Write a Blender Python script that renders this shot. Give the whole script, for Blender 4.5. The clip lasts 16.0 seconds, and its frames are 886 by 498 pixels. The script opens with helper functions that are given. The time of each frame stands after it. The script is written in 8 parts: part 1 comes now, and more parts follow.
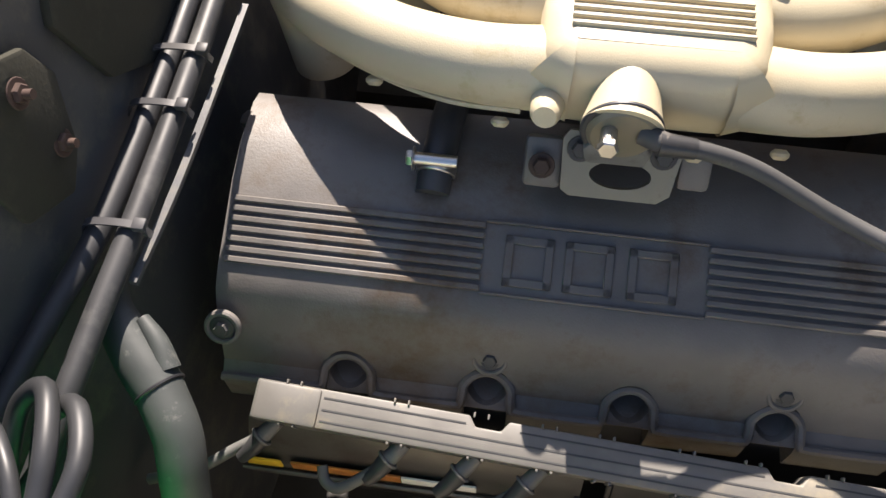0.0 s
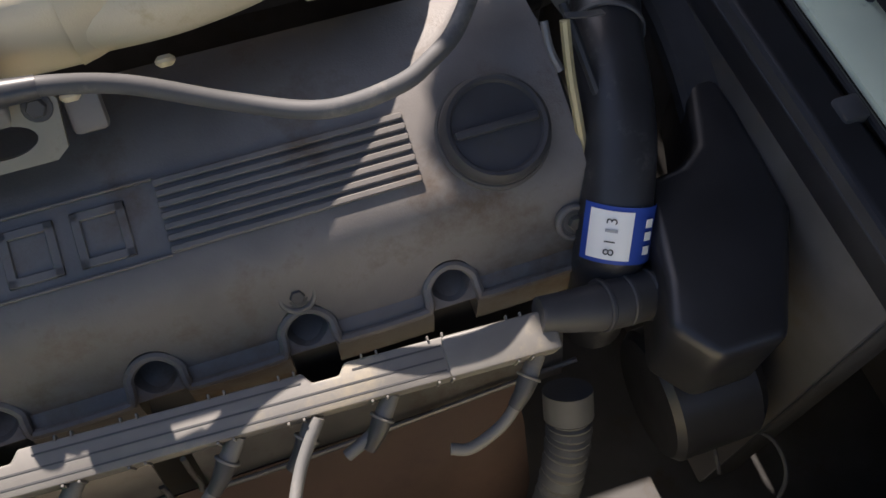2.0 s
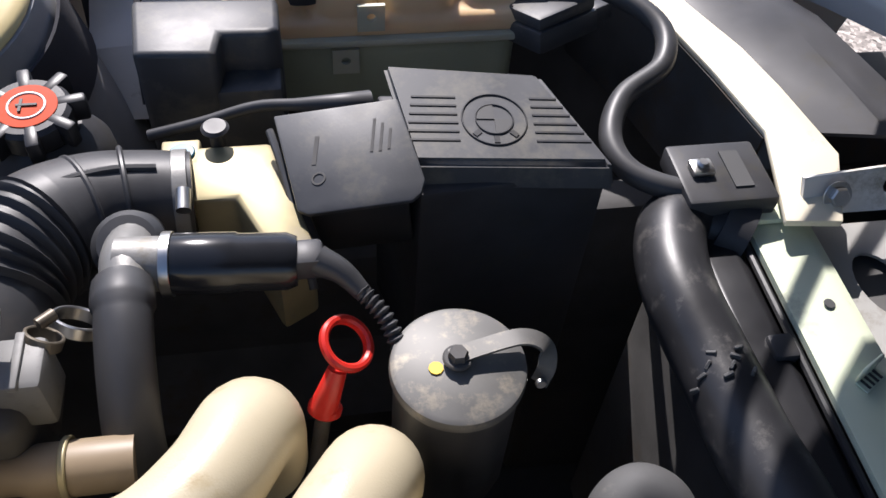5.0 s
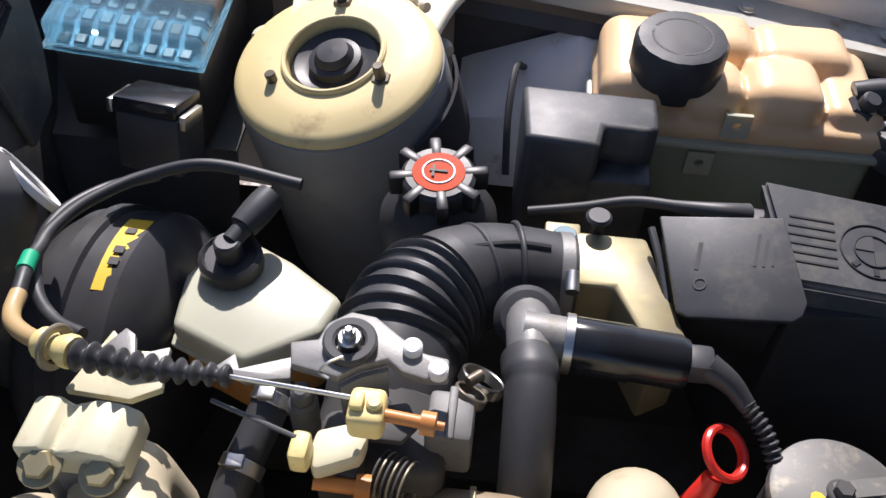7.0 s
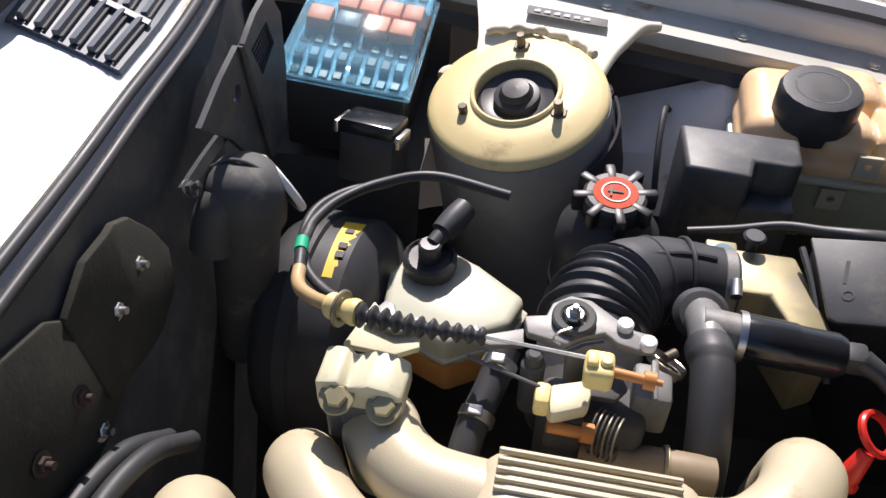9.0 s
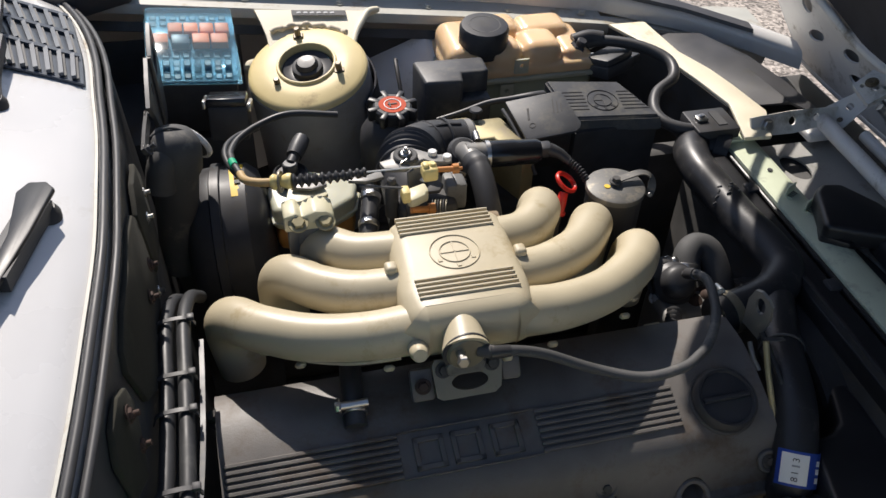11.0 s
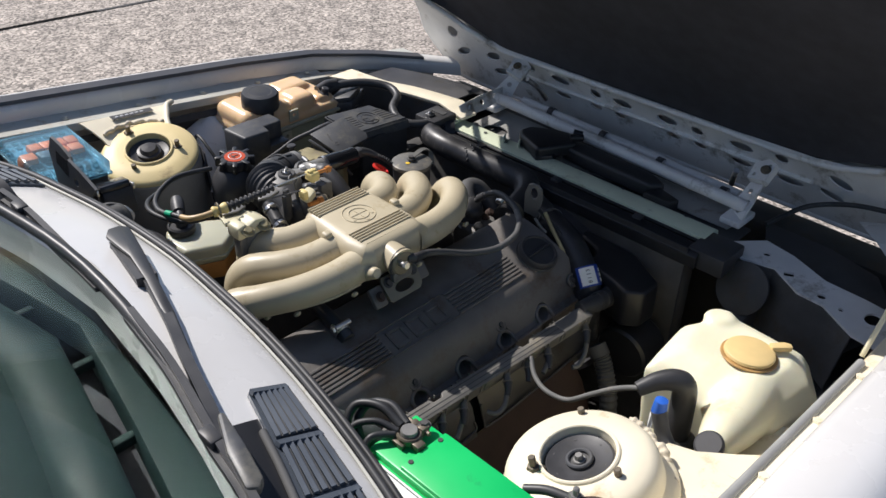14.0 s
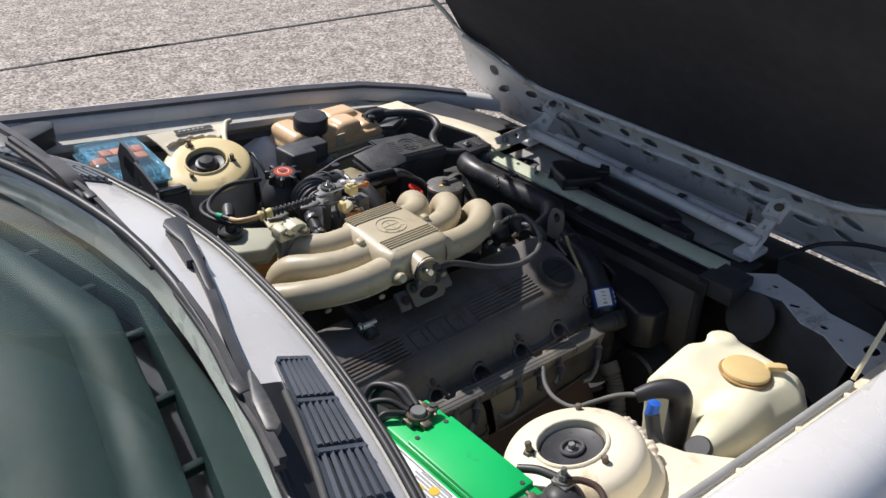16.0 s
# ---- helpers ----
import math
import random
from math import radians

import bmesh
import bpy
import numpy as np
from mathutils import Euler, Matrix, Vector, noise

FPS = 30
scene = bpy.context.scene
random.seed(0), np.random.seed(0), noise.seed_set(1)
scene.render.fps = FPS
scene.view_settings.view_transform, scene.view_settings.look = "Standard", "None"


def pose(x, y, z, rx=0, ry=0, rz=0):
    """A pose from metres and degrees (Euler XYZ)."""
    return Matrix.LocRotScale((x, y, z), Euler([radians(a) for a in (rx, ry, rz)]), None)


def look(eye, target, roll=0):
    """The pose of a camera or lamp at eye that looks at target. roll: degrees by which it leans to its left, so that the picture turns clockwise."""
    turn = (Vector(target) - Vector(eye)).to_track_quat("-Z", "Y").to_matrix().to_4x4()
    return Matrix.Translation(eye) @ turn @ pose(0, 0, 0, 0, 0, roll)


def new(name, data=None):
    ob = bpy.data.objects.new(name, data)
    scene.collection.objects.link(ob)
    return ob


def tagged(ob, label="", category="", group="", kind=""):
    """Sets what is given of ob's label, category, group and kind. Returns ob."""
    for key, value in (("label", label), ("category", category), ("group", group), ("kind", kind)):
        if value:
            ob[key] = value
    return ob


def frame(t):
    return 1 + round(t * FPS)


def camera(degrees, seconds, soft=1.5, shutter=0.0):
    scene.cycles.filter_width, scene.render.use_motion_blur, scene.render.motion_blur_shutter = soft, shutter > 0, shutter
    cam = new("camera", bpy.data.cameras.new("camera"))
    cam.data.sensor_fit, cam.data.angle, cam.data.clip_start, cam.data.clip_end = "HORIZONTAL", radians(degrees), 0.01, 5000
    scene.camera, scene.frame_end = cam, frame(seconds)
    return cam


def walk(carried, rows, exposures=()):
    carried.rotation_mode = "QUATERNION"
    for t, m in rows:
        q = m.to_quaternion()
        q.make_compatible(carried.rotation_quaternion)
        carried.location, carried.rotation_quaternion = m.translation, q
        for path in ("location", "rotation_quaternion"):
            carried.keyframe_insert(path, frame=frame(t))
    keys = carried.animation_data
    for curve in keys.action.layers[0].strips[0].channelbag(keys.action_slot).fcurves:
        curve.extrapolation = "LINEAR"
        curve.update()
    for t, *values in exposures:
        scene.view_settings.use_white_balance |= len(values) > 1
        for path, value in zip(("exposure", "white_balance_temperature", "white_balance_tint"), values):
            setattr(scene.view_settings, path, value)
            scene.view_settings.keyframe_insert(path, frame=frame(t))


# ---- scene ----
cam = camera(54.3, 16.0)
PATH = [
    (0, (0.057, -0.416, 1.309), (-0.102, 0.552, -0.433), -1.7),
    (0.5, (0.102, -0.424, 1.307), (0.078, 0.569, -0.429), -0.3),
    (1, (0.148, -0.425, 1.31), (0.225, 0.544, -0.438), -0.0),
    (1.5, (0.199, -0.443, 1.29), (0.41, 0.513, -0.454), 0.7),
    (2, (0.267, -0.44, 1.251), (0.586, 0.446, -0.513), 0.8),
    (2.5, (0.317, -0.344, 1.214), (0.797, 0.524, -0.523), 6.7),
    (3, (0.349, -0.247, 1.206), (0.897, 0.716, -0.458), 9.5),
    (3.5, (0.356, -0.19, 1.245), (0.895, 0.95, -0.307), 6.2),
    (3.7, (0.36, -0.162, 1.25), (0.909, 1.01, -0.275), 6.4),
    (5.8, (0.27, -0.066, 1.289), (0.337, 1.217, -0.244), 3.2),
    (6, (0.253, -0.067, 1.289), (0.277, 1.222, -0.24), 2.7),
    (6.5, (0.22, -0.067, 1.302), (0.154, 1.261, -0.192), 1.7),
    (7, (0.191, -0.072, 1.314), (0.058, 1.29, -0.145), 1.7),
    (7.5, (0.164, -0.085, 1.325), (-0.039, 1.295, -0.108), 1.5),
    (8, (0.142, -0.103, 1.338), (-0.125, 1.303, -0.059), 1.0),
    (8.2, (0.135, -0.113, 1.347), (-0.157, 1.307, -0.03), 0.9),
    (10.3, (0.053, -0.501, 1.457), (0.056, 0.93, 0.059), 2.5),
    (10.5, (0.047, -0.565, 1.485), (0.138, 0.876, 0.102), 3.0),
    (11, (-0.076, -0.66, 1.552), (0.329, 0.792, 0.237), 2.5),
    (11.5, (-0.214, -0.742, 1.615), (0.499, 0.665, 0.386), 1.7),
    (12, (-0.349, -0.855, 1.63), (0.537, 0.509, 0.468), 1.7),
    (12.5, (-0.451, -0.918, 1.656), (0.543, 0.395, 0.521), 1.8),
    (13, (-0.554, -0.915, 1.674), (0.543, 0.327, 0.554), 1.4),
    (13.5, (-0.633, -0.92, 1.677), (0.53, 0.268, 0.565), 0.8),
    (14, (-0.662, -0.919, 1.678), (0.535, 0.228, 0.56), 1.2),
    (14.5, (-0.675, -0.931, 1.659), (0.526, 0.163, 0.492), 1.9),
    (15, (-0.685, -0.941, 1.647), (0.517, 0.123, 0.455), 2.4),
    (15.5, (-0.705, -0.951, 1.667), (0.513, 0.164, 0.539), 2.3),
    (16, (-0.724, -1.047, 1.691), (0.43, 0.223, 0.664), 2.2),
]
walk(cam, [(t, look(eye, target, roll)) for t, eye, target, roll in PATH], exposures=[(0.0, 1.5, 6850, 16), (0.8, 1.02, 6850, 18), (1.8, 1.25, 6750, 18), (2.5, 1.72, 6750, 19), (3.0, 1.98, 6800, 18), (3.7, 1.85, 6500, 17), (5.6, 0.50, 6050, 17), (8.2, 0.66, 6250, 19), (11.0, 0.26, 6480, 13), (14.0, 0.20, 6220, 13), (16.0, 0.15, 6220, 14)])

# ---------------------------------------------------------------- light
SUN_AZ = radians(-7.0)      # from +Y towards +X
SUN_EL = radians(45.0)
world = bpy.data.worlds.new("sky")
scene.world = world
world.use_nodes = True
wn = world.node_tree
sky = wn.nodes.new("ShaderNodeTexSky")
sky.sky_type = "NISHITA"
sky.sun_disc = False
sky.sun_elevation, sky.sun_rotation = SUN_EL, SUN_AZ
wn.links.new(sky.outputs[0], wn.nodes["Background"].inputs[0])
wn.nodes["Background"].inputs[1].default_value = 0.090
sun = new("sun", bpy.data.lights.new("sun", "SUN"))
sun.data.energy, sun.data.angle, sun.data.color = 4.9, radians(0.5), (1.0, 0.94, 0.85)
sun.matrix_world = look((0, 0, 0), (-math.sin(SUN_AZ) * math.cos(SUN_EL), -math.cos(SUN_AZ) * math.cos(SUN_EL), -math.sin(SUN_EL)))

# ---------------------------------------------------------------- materials
MATS = {}


def mat(name, color, rough=0.5, metal=0.0, vary=0.15, scale=30.0, bump=0.0, bump_scale=200.0, dirt=None, dirt_amount=0.0,
        dirt_scale=12.0, coat=0.0, spec=0.5, per_object=0.0, trans=0.0, ior=1.45, sss=0.0):
    """A painted, cast or moulded surface: broad and fine variation, stains of a second colour, fine relief."""
    m = bpy.data.materials.new(name)
    MATS[name] = m
    m.use_nodes = True
    nt = m.node_tree
    N, L = nt.nodes, nt.links
    b = N["Principled BSDF"]
    tc = N.new("ShaderNodeTexCoord")
    n1 = N.new("ShaderNodeTexNoise")
    n1.inputs["Scale"].default_value, n1.inputs["Detail"].default_value = scale, 6
    L.new(tc.outputs["Object"], n1.inputs["Vector"])
    n2 = N.new("ShaderNodeTexNoise")
    n2.inputs["Scale"].default_value, n2.inputs["Detail"].default_value = scale / 7, 3
    L.new(tc.outputs["Object"], n2.inputs["Vector"])
    add = N.new("ShaderNodeMath")
    add.operation = "ADD"
    L.new(n1.outputs["Fac"], add.inputs[0])
    L.new(n2.outputs["Fac"], add.inputs[1])
    mr = N.new("ShaderNodeMapRange")
    mr.inputs["From Min"].default_value, mr.inputs["From Max"].default_value = 0.7, 1.3
    mr.inputs["To Min"].default_value, mr.inputs["To Max"].default_value = 1 - vary, 1 + vary
    L.new(add.outputs[0], mr.inputs["Value"])
    base = N.new("ShaderNodeVectorMath")
    base.operation = "SCALE"
    base.inputs[0].default_value = color
    L.new(mr.outputs[0], base.inputs["Scale"])
    col = base.outputs[0]
    if per_object:
        oi = N.new("ShaderNodeObjectInfo")
        pr = N.new("ShaderNodeMapRange")
        pr.inputs["To Min"].default_value, pr.inputs["To Max"].default_value = 1 - per_object, 1 + per_object
        L.new(oi.outputs["Random"], pr.inputs["Value"])
        sc = N.new("ShaderNodeVectorMath")
        sc.operation = "SCALE"
        L.new(col, sc.inputs[0])
        L.new(pr.outputs[0], sc.inputs["Scale"])
        col = sc.outputs[0]
    if dirt:
        n3 = N.new("ShaderNodeTexNoise")
        n3.inputs["Scale"].default_value, n3.inputs["Detail"].default_value, n3.inputs["Roughness"].default_value = dirt_scale, 9, 0.7
        L.new(tc.outputs["Object"], n3.inputs["Vector"])
        r3 = N.new("ShaderNodeMapRange")
        r3.inputs["From Min"].default_value, r3.inputs["From Max"].default_value = 0.62 - 0.3 * dirt_amount, 0.74 - 0.2 * dirt_amount
        L.new(n3.outputs["Fac"], r3.inputs["Value"])
        mx = N.new("ShaderNodeMix")
        mx.data_type = "RGBA"
        L.new(r3.outputs[0], mx.inputs["Factor"])
        L.new(col, mx.inputs[6])
        mx.inputs[7].default_value = (*dirt, 1)
        col = mx.outputs[2]
    L.new(col, b.inputs["Base Color"])
    rr = N.new("ShaderNodeMapRange")
    rr.inputs["From Min"].default_value, rr.inputs["From Max"].default_value = 0.7, 1.3
    rr.inputs["To Min"].default_value, rr.inputs["To Max"].default_value = max(rough - 0.1, 0.03), min(rough + 0.1, 1)
    L.new(add.outputs[0], rr.inputs["Value"])
    L.new(rr.outputs[0], b.inputs["Roughness"])
    b.inputs["Metallic"].default_value = metal
    b.inputs["Specular IOR Level"].default_value = spec
    b.inputs["Coat Weight"].default_value = coat
    b.inputs["Coat Roughness"].default_value = 0.08
    b.inputs["IOR"].default_value = ior
    b.inputs["Transmission Weight"].default_value = trans
    if sss:
        b.inputs["Subsurface Weight"].default_value = sss
        b.inputs["Subsurface Radius"].default_value = (0.02, 0.015, 0.008)
        b.inputs["Subsurface Scale"].default_value = 0.5
    if bump:
        nb = N.new("ShaderNodeTexNoise")
        nb.inputs["Scale"].default_value, nb.inputs["Detail"].default_value = bump_scale, 4
        L.new(tc.outputs["Object"], nb.inputs["Vector"])
        bp = N.new("ShaderNodeBump")
        bp.inputs["Strength"].default_value, bp.inputs["Distance"].default_value = bump, 0.0004
        L.new(nb.outputs["Fac"], bp.inputs["Height"])
        L.new(bp.outputs[0], b.inputs["Normal"])
    return m


ASPHALT = mat("asphalt", (0.335, 0.295, 0.255), 0.9, vary=0.42, scale=60, bump=1.0, bump_scale=90)
_n, _l = ASPHALT.node_tree.nodes, ASPHALT.node_tree.links
_v = _n.new("ShaderNodeTexVoronoi")
_v.inputs["Scale"].default_value = 85
_c = _n.new("ShaderNodeTexCoord")
_l.new(_c.outputs["Object"], _v.inputs["Vector"])
_s = _n.new("ShaderNodeSeparateColor")
_l.new(_v.outputs["Color"], _s.inputs[0])
_r = _n.new("ShaderNodeMapRange")
_r.inputs["To Min"].default_value, _r.inputs["To Max"].default_value = 0.35, 1.65
_l.new(_s.outputs[0], _r.inputs["Value"])
_x = _n.new("ShaderNodeVectorMath")
_x.operation = "SCALE"
_p = _n["Principled BSDF"]
_l.new(_p.inputs["Base Color"].links[0].from_socket, _x.inputs[0])
_l.new(_r.outputs[0], _x.inputs["Scale"])
_l.new(_x.outputs[0], _p.inputs["Base Color"])
TAR = mat("tar", (0.03, 0.03, 0.03), 0.7, vary=0.3, scale=60, bump=0.4)
WHITE = mat("white_paint", (0.66, 0.652, 0.64), 0.3, vary=0.05, scale=8, coat=0.4, dirt=(0.55, 0.53, 0.48), dirt_amount=0.03, dirt_scale=9)
DULL_WHITE = mat("dull_white_paint", (0.70, 0.685, 0.66), 0.5, vary=0.12, scale=14, dirt=(0.28, 0.25, 0.20), dirt_amount=0.25, dirt_scale=16, bump=0.05)
CREAM = mat("cream_paint", (0.74, 0.60, 0.30), 0.5, vary=0.10, scale=12, dirt=(0.45, 0.33, 0.17), dirt_amount=0.2, dirt_scale=14, bump=0.3, bump_scale=60)
CREAM_PALE = mat("pale_cream_paint", (0.78, 0.71, 0.54), 0.5, vary=0.09, scale=12, dirt=(0.52, 0.38, 0.20), dirt_amount=0.22, dirt_scale=14, bump=0.2, bump_scale=60)
SEALER = mat("seam_sealer", (0.62, 0.55, 0.42), 0.7, vary=0.2, scale=40, bump=1.0, bump_scale=120)
CAST = mat("cast_beige_aluminium", (0.50, 0.435, 0.30), 0.42, vary=0.08, scale=18, dirt=(0.36, 0.28, 0.15), dirt_amount=0.20, dirt_scale=16, bump=0.35, bump_scale=900, spec=0.5)
COVER = mat("grey_cast_cover", (0.140, 0.130, 0.120), 0.50, vary=0.30, scale=18, dirt=(0.085, 0.058, 0.036), dirt_amount=0.42, dirt_scale=9, bump=0.5, bump_scale=600, spec=0.5)
FELT = mat("olive_felt", (0.028, 0.027, 0.020), 0.9, vary=0.4, scale=14, bump=0.5, bump_scale=300, dirt=(0.045, 0.041, 0.030), dirt_amount=0.3, dirt_scale=25)
# rough undercoat, its grey darkened to hold the shade on the far tower flank
UNDERCOAT_SHADE = mat("undercoat_with_shade", (0.29, 0.292, 0.30), 0.6, vary=0.2, scale=20, bump=1.0, bump_scale=70, dirt=(0.26, 0.25, 0.22), dirt_amount=0.2, dirt_scale=30)
FLANGE = mat("dirty_flange_paint", (0.50, 0.49, 0.43), 0.55, vary=0.12, scale=16, dirt=(0.30, 0.22, 0.13), dirt_amount=0.22, dirt_scale=18, bump=0.1)
OLDZINC = mat("aged_zinc_plate", (0.22, 0.195, 0.14), 0.45, vary=0.2, scale=25, metal=0.3, dirt=(0.12, 0.085, 0.05), dirt_amount=0.25, dirt_scale=25)
COOLANTPL = mat("milky_green_plastic", (0.34, 0.37, 0.27), 0.35, vary=0.12, scale=14, sss=0.2)
CORD = mat("grey_cord", (0.30, 0.30, 0.29), 0.6, vary=0.15, scale=20)
CONDUIT = mat("dusty_conduit_rubber", (0.050, 0.056, 0.054), 0.62, vary=0.25, scale=26, dirt=(0.13, 0.13, 0.12), dirt_amount=0.14, dirt_scale=60, bump=0.25)
LEADGREY = mat("dusty_lead_sleeve", (0.13, 0.13, 0.125), 0.6, vary=0.2, scale=24, dirt=(0.22, 0.20, 0.17), dirt_amount=0.2, dirt_scale=26)
PIPE = mat("tan_metal_pipe", (0.26, 0.20, 0.13), 0.5, vary=0.2, scale=20, dirt=(0.25, 0.18, 0.1), dirt_amount=0.25)
OLDSTEEL = mat("brown_stained_steel", (0.16, 0.135, 0.10), 0.5, metal=0.4, vary=0.3, scale=60, dirt=(0.08, 0.055, 0.04), dirt_amount=0.3, dirt_scale=80)
# dirty grey paint, darkened in colour for the bonnet's shade on the latch panel
LATCH = mat("shaded_grey_latch_paint", (0.36, 0.355, 0.335), 0.5, vary=0.14, scale=14, dirt=(0.20, 0.18, 0.14), dirt_amount=0.22, dirt_scale=18, bump=0.08)
LIDSTEEL = mat("scuffed_lid_steel", (0.125, 0.122, 0.114), 0.52, metal=0.25, vary=0.4, scale=22, dirt=(0.24, 0.215, 0.17), dirt_amount=0.30, dirt_scale=60)
GREYCAST = mat("grey_cast_box", (0.15, 0.148, 0.14), 0.5, vary=0.15, scale=30, dirt=(0.09, 0.085, 0.08), dirt_amount=0.3, dirt_scale=50)
TAN = mat("tan_plastic", (0.46, 0.32, 0.15), 0.4, vary=0.12, scale=20)
MOULD = mat("dark_grey_moulding", (0.085, 0.085, 0.09), 0.45, vary=0.12, scale=20)
RAIL = mat("grey_plastic_rail", (0.150, 0.143, 0.130), 0.5, vary=0.25, scale=25, dirt=(0.25, 0.22, 0.16), dirt_amount=0.15, bump=0.1)
BLACK = mat("black_plastic", (0.048, 0.048, 0.051), 0.45, vary=0.25, scale=30, dirt=(0.055, 0.052, 0.045), dirt_amount=0.28, dirt_scale=22, bump=0.1, bump_scale=500, spec=0.32)
GREYBLACK = mat("faded_black_plastic", (0.058, 0.060, 0.065), 0.48, vary=0.25, scale=25, dirt=(0.11, 0.105, 0.09), dirt_amount=0.40, dirt_scale=22, bump=0.12, bump_scale=500)
RUBBER = mat("black_rubber", (0.045, 0.045, 0.047), 0.48, vary=0.3, scale=24, dirt=(0.06, 0.055, 0.05), dirt_amount=0.18, dirt_scale=18, bump=0.1)
GREYRUBBER = mat("dusty_grey_rubber", (0.075, 0.075, 0.075), 0.7, vary=0.25, scale=24, dirt=(0.16, 0.15, 0.13), dirt_amount=0.2, dirt_scale=22, bump=0.2)
WIRE = mat("wire_sleeve", (0.03, 0.031, 0.033), 0.5, vary=0.25, scale=30, dirt=(0.09, 0.09, 0.085), dirt_amount=0.2)
# grimy metal; also the painted shade of the gap under the far flange
DARK = mat("grimy_shaded_metal", (0.068, 0.066, 0.064), 0.7, vary=0.4, scale=18, dirt=(0.07, 0.055, 0.04), dirt_amount=0.3, bump=0.3)
STEEL = mat("zinc_steel", (0.55, 0.54, 0.52), 0.35, metal=1.0, vary=0.2, scale=40, dirt=(0.25, 0.2, 0.15), dirt_amount=0.2, dirt_scale=60)
ALU = mat("dull_aluminium", (0.21, 0.206, 0.196), 0.5, metal=0.3, vary=0.15, scale=30, dirt=(0.16, 0.14, 0.10), dirt_amount=0.2, dirt_scale=30, bump=0.3, bump_scale=500)
BRASS = mat("yellow_zinc_plate", (0.37, 0.32, 0.185), 0.5, metal=0.4, vary=0.25, scale=25, dirt=(0.3, 0.26, 0.2), dirt_amount=0.3, dirt_scale=20)
YELLOWPL = mat("yellowed_plastic", (0.72, 0.58, 0.24), 0.45, vary=0.15, scale=20, dirt=(0.4, 0.28, 0.1), dirt_amount=0.2, dirt_scale=30)
CREAMPL = mat("cream_plastic", (0.62, 0.58, 0.40), 0.45, vary=0.12, scale=20, dirt=(0.45, 0.38, 0.22), dirt_amount=0.2, dirt_scale=26)
ORANGEPL = mat("amber_plastic", (0.50, 0.20, 0.05), 0.4, vary=0.2, scale=20)
RED = mat("red_plastic", (0.62, 0.03, 0.02), 0.35, vary=0.1, scale=20)
CAPRED = mat("orange_red_print", (0.50, 0.060, 0.015), 0.75, vary=0.12, scale=30)
GREEN = mat("green_plastic", (0.01, 0.52, 0.13), 0.4, vary=0.07, scale=15, dirt=(0.02, 0.25, 0.08), dirt_amount=0.06)
GREENTAPE = mat("green_tape", (0.0, 0.32, 0.16), 0.5)
TEAL = mat("teal_plastic", (0.015, 0.085, 0.125), 0.5, per_object=0.6)
BLUE = mat("blue_plastic", (0.03, 0.13, 0.55), 0.4)
LABEL = mat("white_label", (0.80, 0.80, 0.78), 0.5, vary=0.05)
# dark print; also the painted shade inside slots, holes and recesses
INK_SHADE = mat("dark_print_and_hole_shade", (0.06, 0.06, 0.06), 0.6)
LABELGREY = mat("grey_print", (0.35, 0.36, 0.37), 0.6)
LABELYEL = mat("yellow_print", (0.75, 0.5, 0.04), 0.5, vary=0.06)
LABELBLUE = mat("blue_print", (0.02, 0.06, 0.32), 0.5)
LABELRED = mat("red_print", (0.6, 0.05, 0.05), 0.5)
TANKPL = mat("amber_tank_plastic", (0.82, 0.57, 0.33), 0.33, vary=0.12, scale=14, dirt=(0.66, 0.40, 0.18), dirt_amount=0.20, sss=0.3)
STAIN = mat("brown_stain", (0.45, 0.27, 0.10), 0.6, vary=0.3, scale=60)
WASHPL = mat("yellowed_bottle_plastic", (0.80, 0.77, 0.57), 0.38, vary=0.10, scale=9, dirt=(0.66, 0.56, 0.30), dirt_amount=0.25, dirt_scale=7, sss=0.3)
WASHCAP = mat("tan_cap_plastic", (0.74, 0.55, 0.25), 0.45, vary=0.12, scale=20)
RESPL = mat("milky_reservoir_plastic", (0.50, 0.50, 0.39), 0.35, vary=0.10, scale=12, sss=0.25)
FLUID = mat("brake_fluid_amber", (0.50, 0.24, 0.07), 0.35, vary=0.1, sss=0.2)
FUSE = mat("orange_relay", (0.75, 0.17, 0.045), 0.5, vary=0.1, per_object=0.15)
DASH = mat("grey_green_dash_vinyl", (0.008, 0.017, 0.017), 0.6, vary=0.12, scale=12, bump=0.5, bump_scale=500, spec=0.10)
LINER = mat("black_felt_liner", (0.038, 0.038, 0.045), 0.95, vary=0.3, scale=30, bump=0.5, bump_scale=300)
PALEGREEN = mat("pale_green_primer", (0.66, 0.71, 0.53), 0.45, vary=0.10, scale=14, dirt=(0.36, 0.37, 0.28), dirt_amount=0.22, dirt_scale=18)
RUST = mat("rusty_steel", (0.062, 0.037, 0.028), 0.8, vary=0.4, scale=24, dirt=(0.05, 0.03, 0.025), dirt_amount=0.4, bump=0.3)
SHIELD = mat("heat_shield_steel", (0.13, 0.125, 0.12), 0.45, metal=0.6, vary=0.3, scale=20, dirt=(0.08, 0.06, 0.05), dirt_amount=0.3)
VENT = mat("slate_vent_plastic", (0.072, 0.085, 0.105), 0.4, vary=0.12, scale=20)
TRIMBLACK = mat("trim_black", (0.020, 0.020, 0.022), 0.4, vary=0.25, scale=20, bump=0.1)
HOSE = mat("radiator_hose_rubber", (0.026, 0.026, 0.028), 0.40, vary=0.3, scale=22, dirt=(0.09, 0.085, 0.08), dirt_amount=0.25, dirt_scale=40, bump=0.12)
SILVERPL = mat("black_chrome_bar", (0.018, 0.019, 0.022), 0.22, vary=0.15, scale=20)
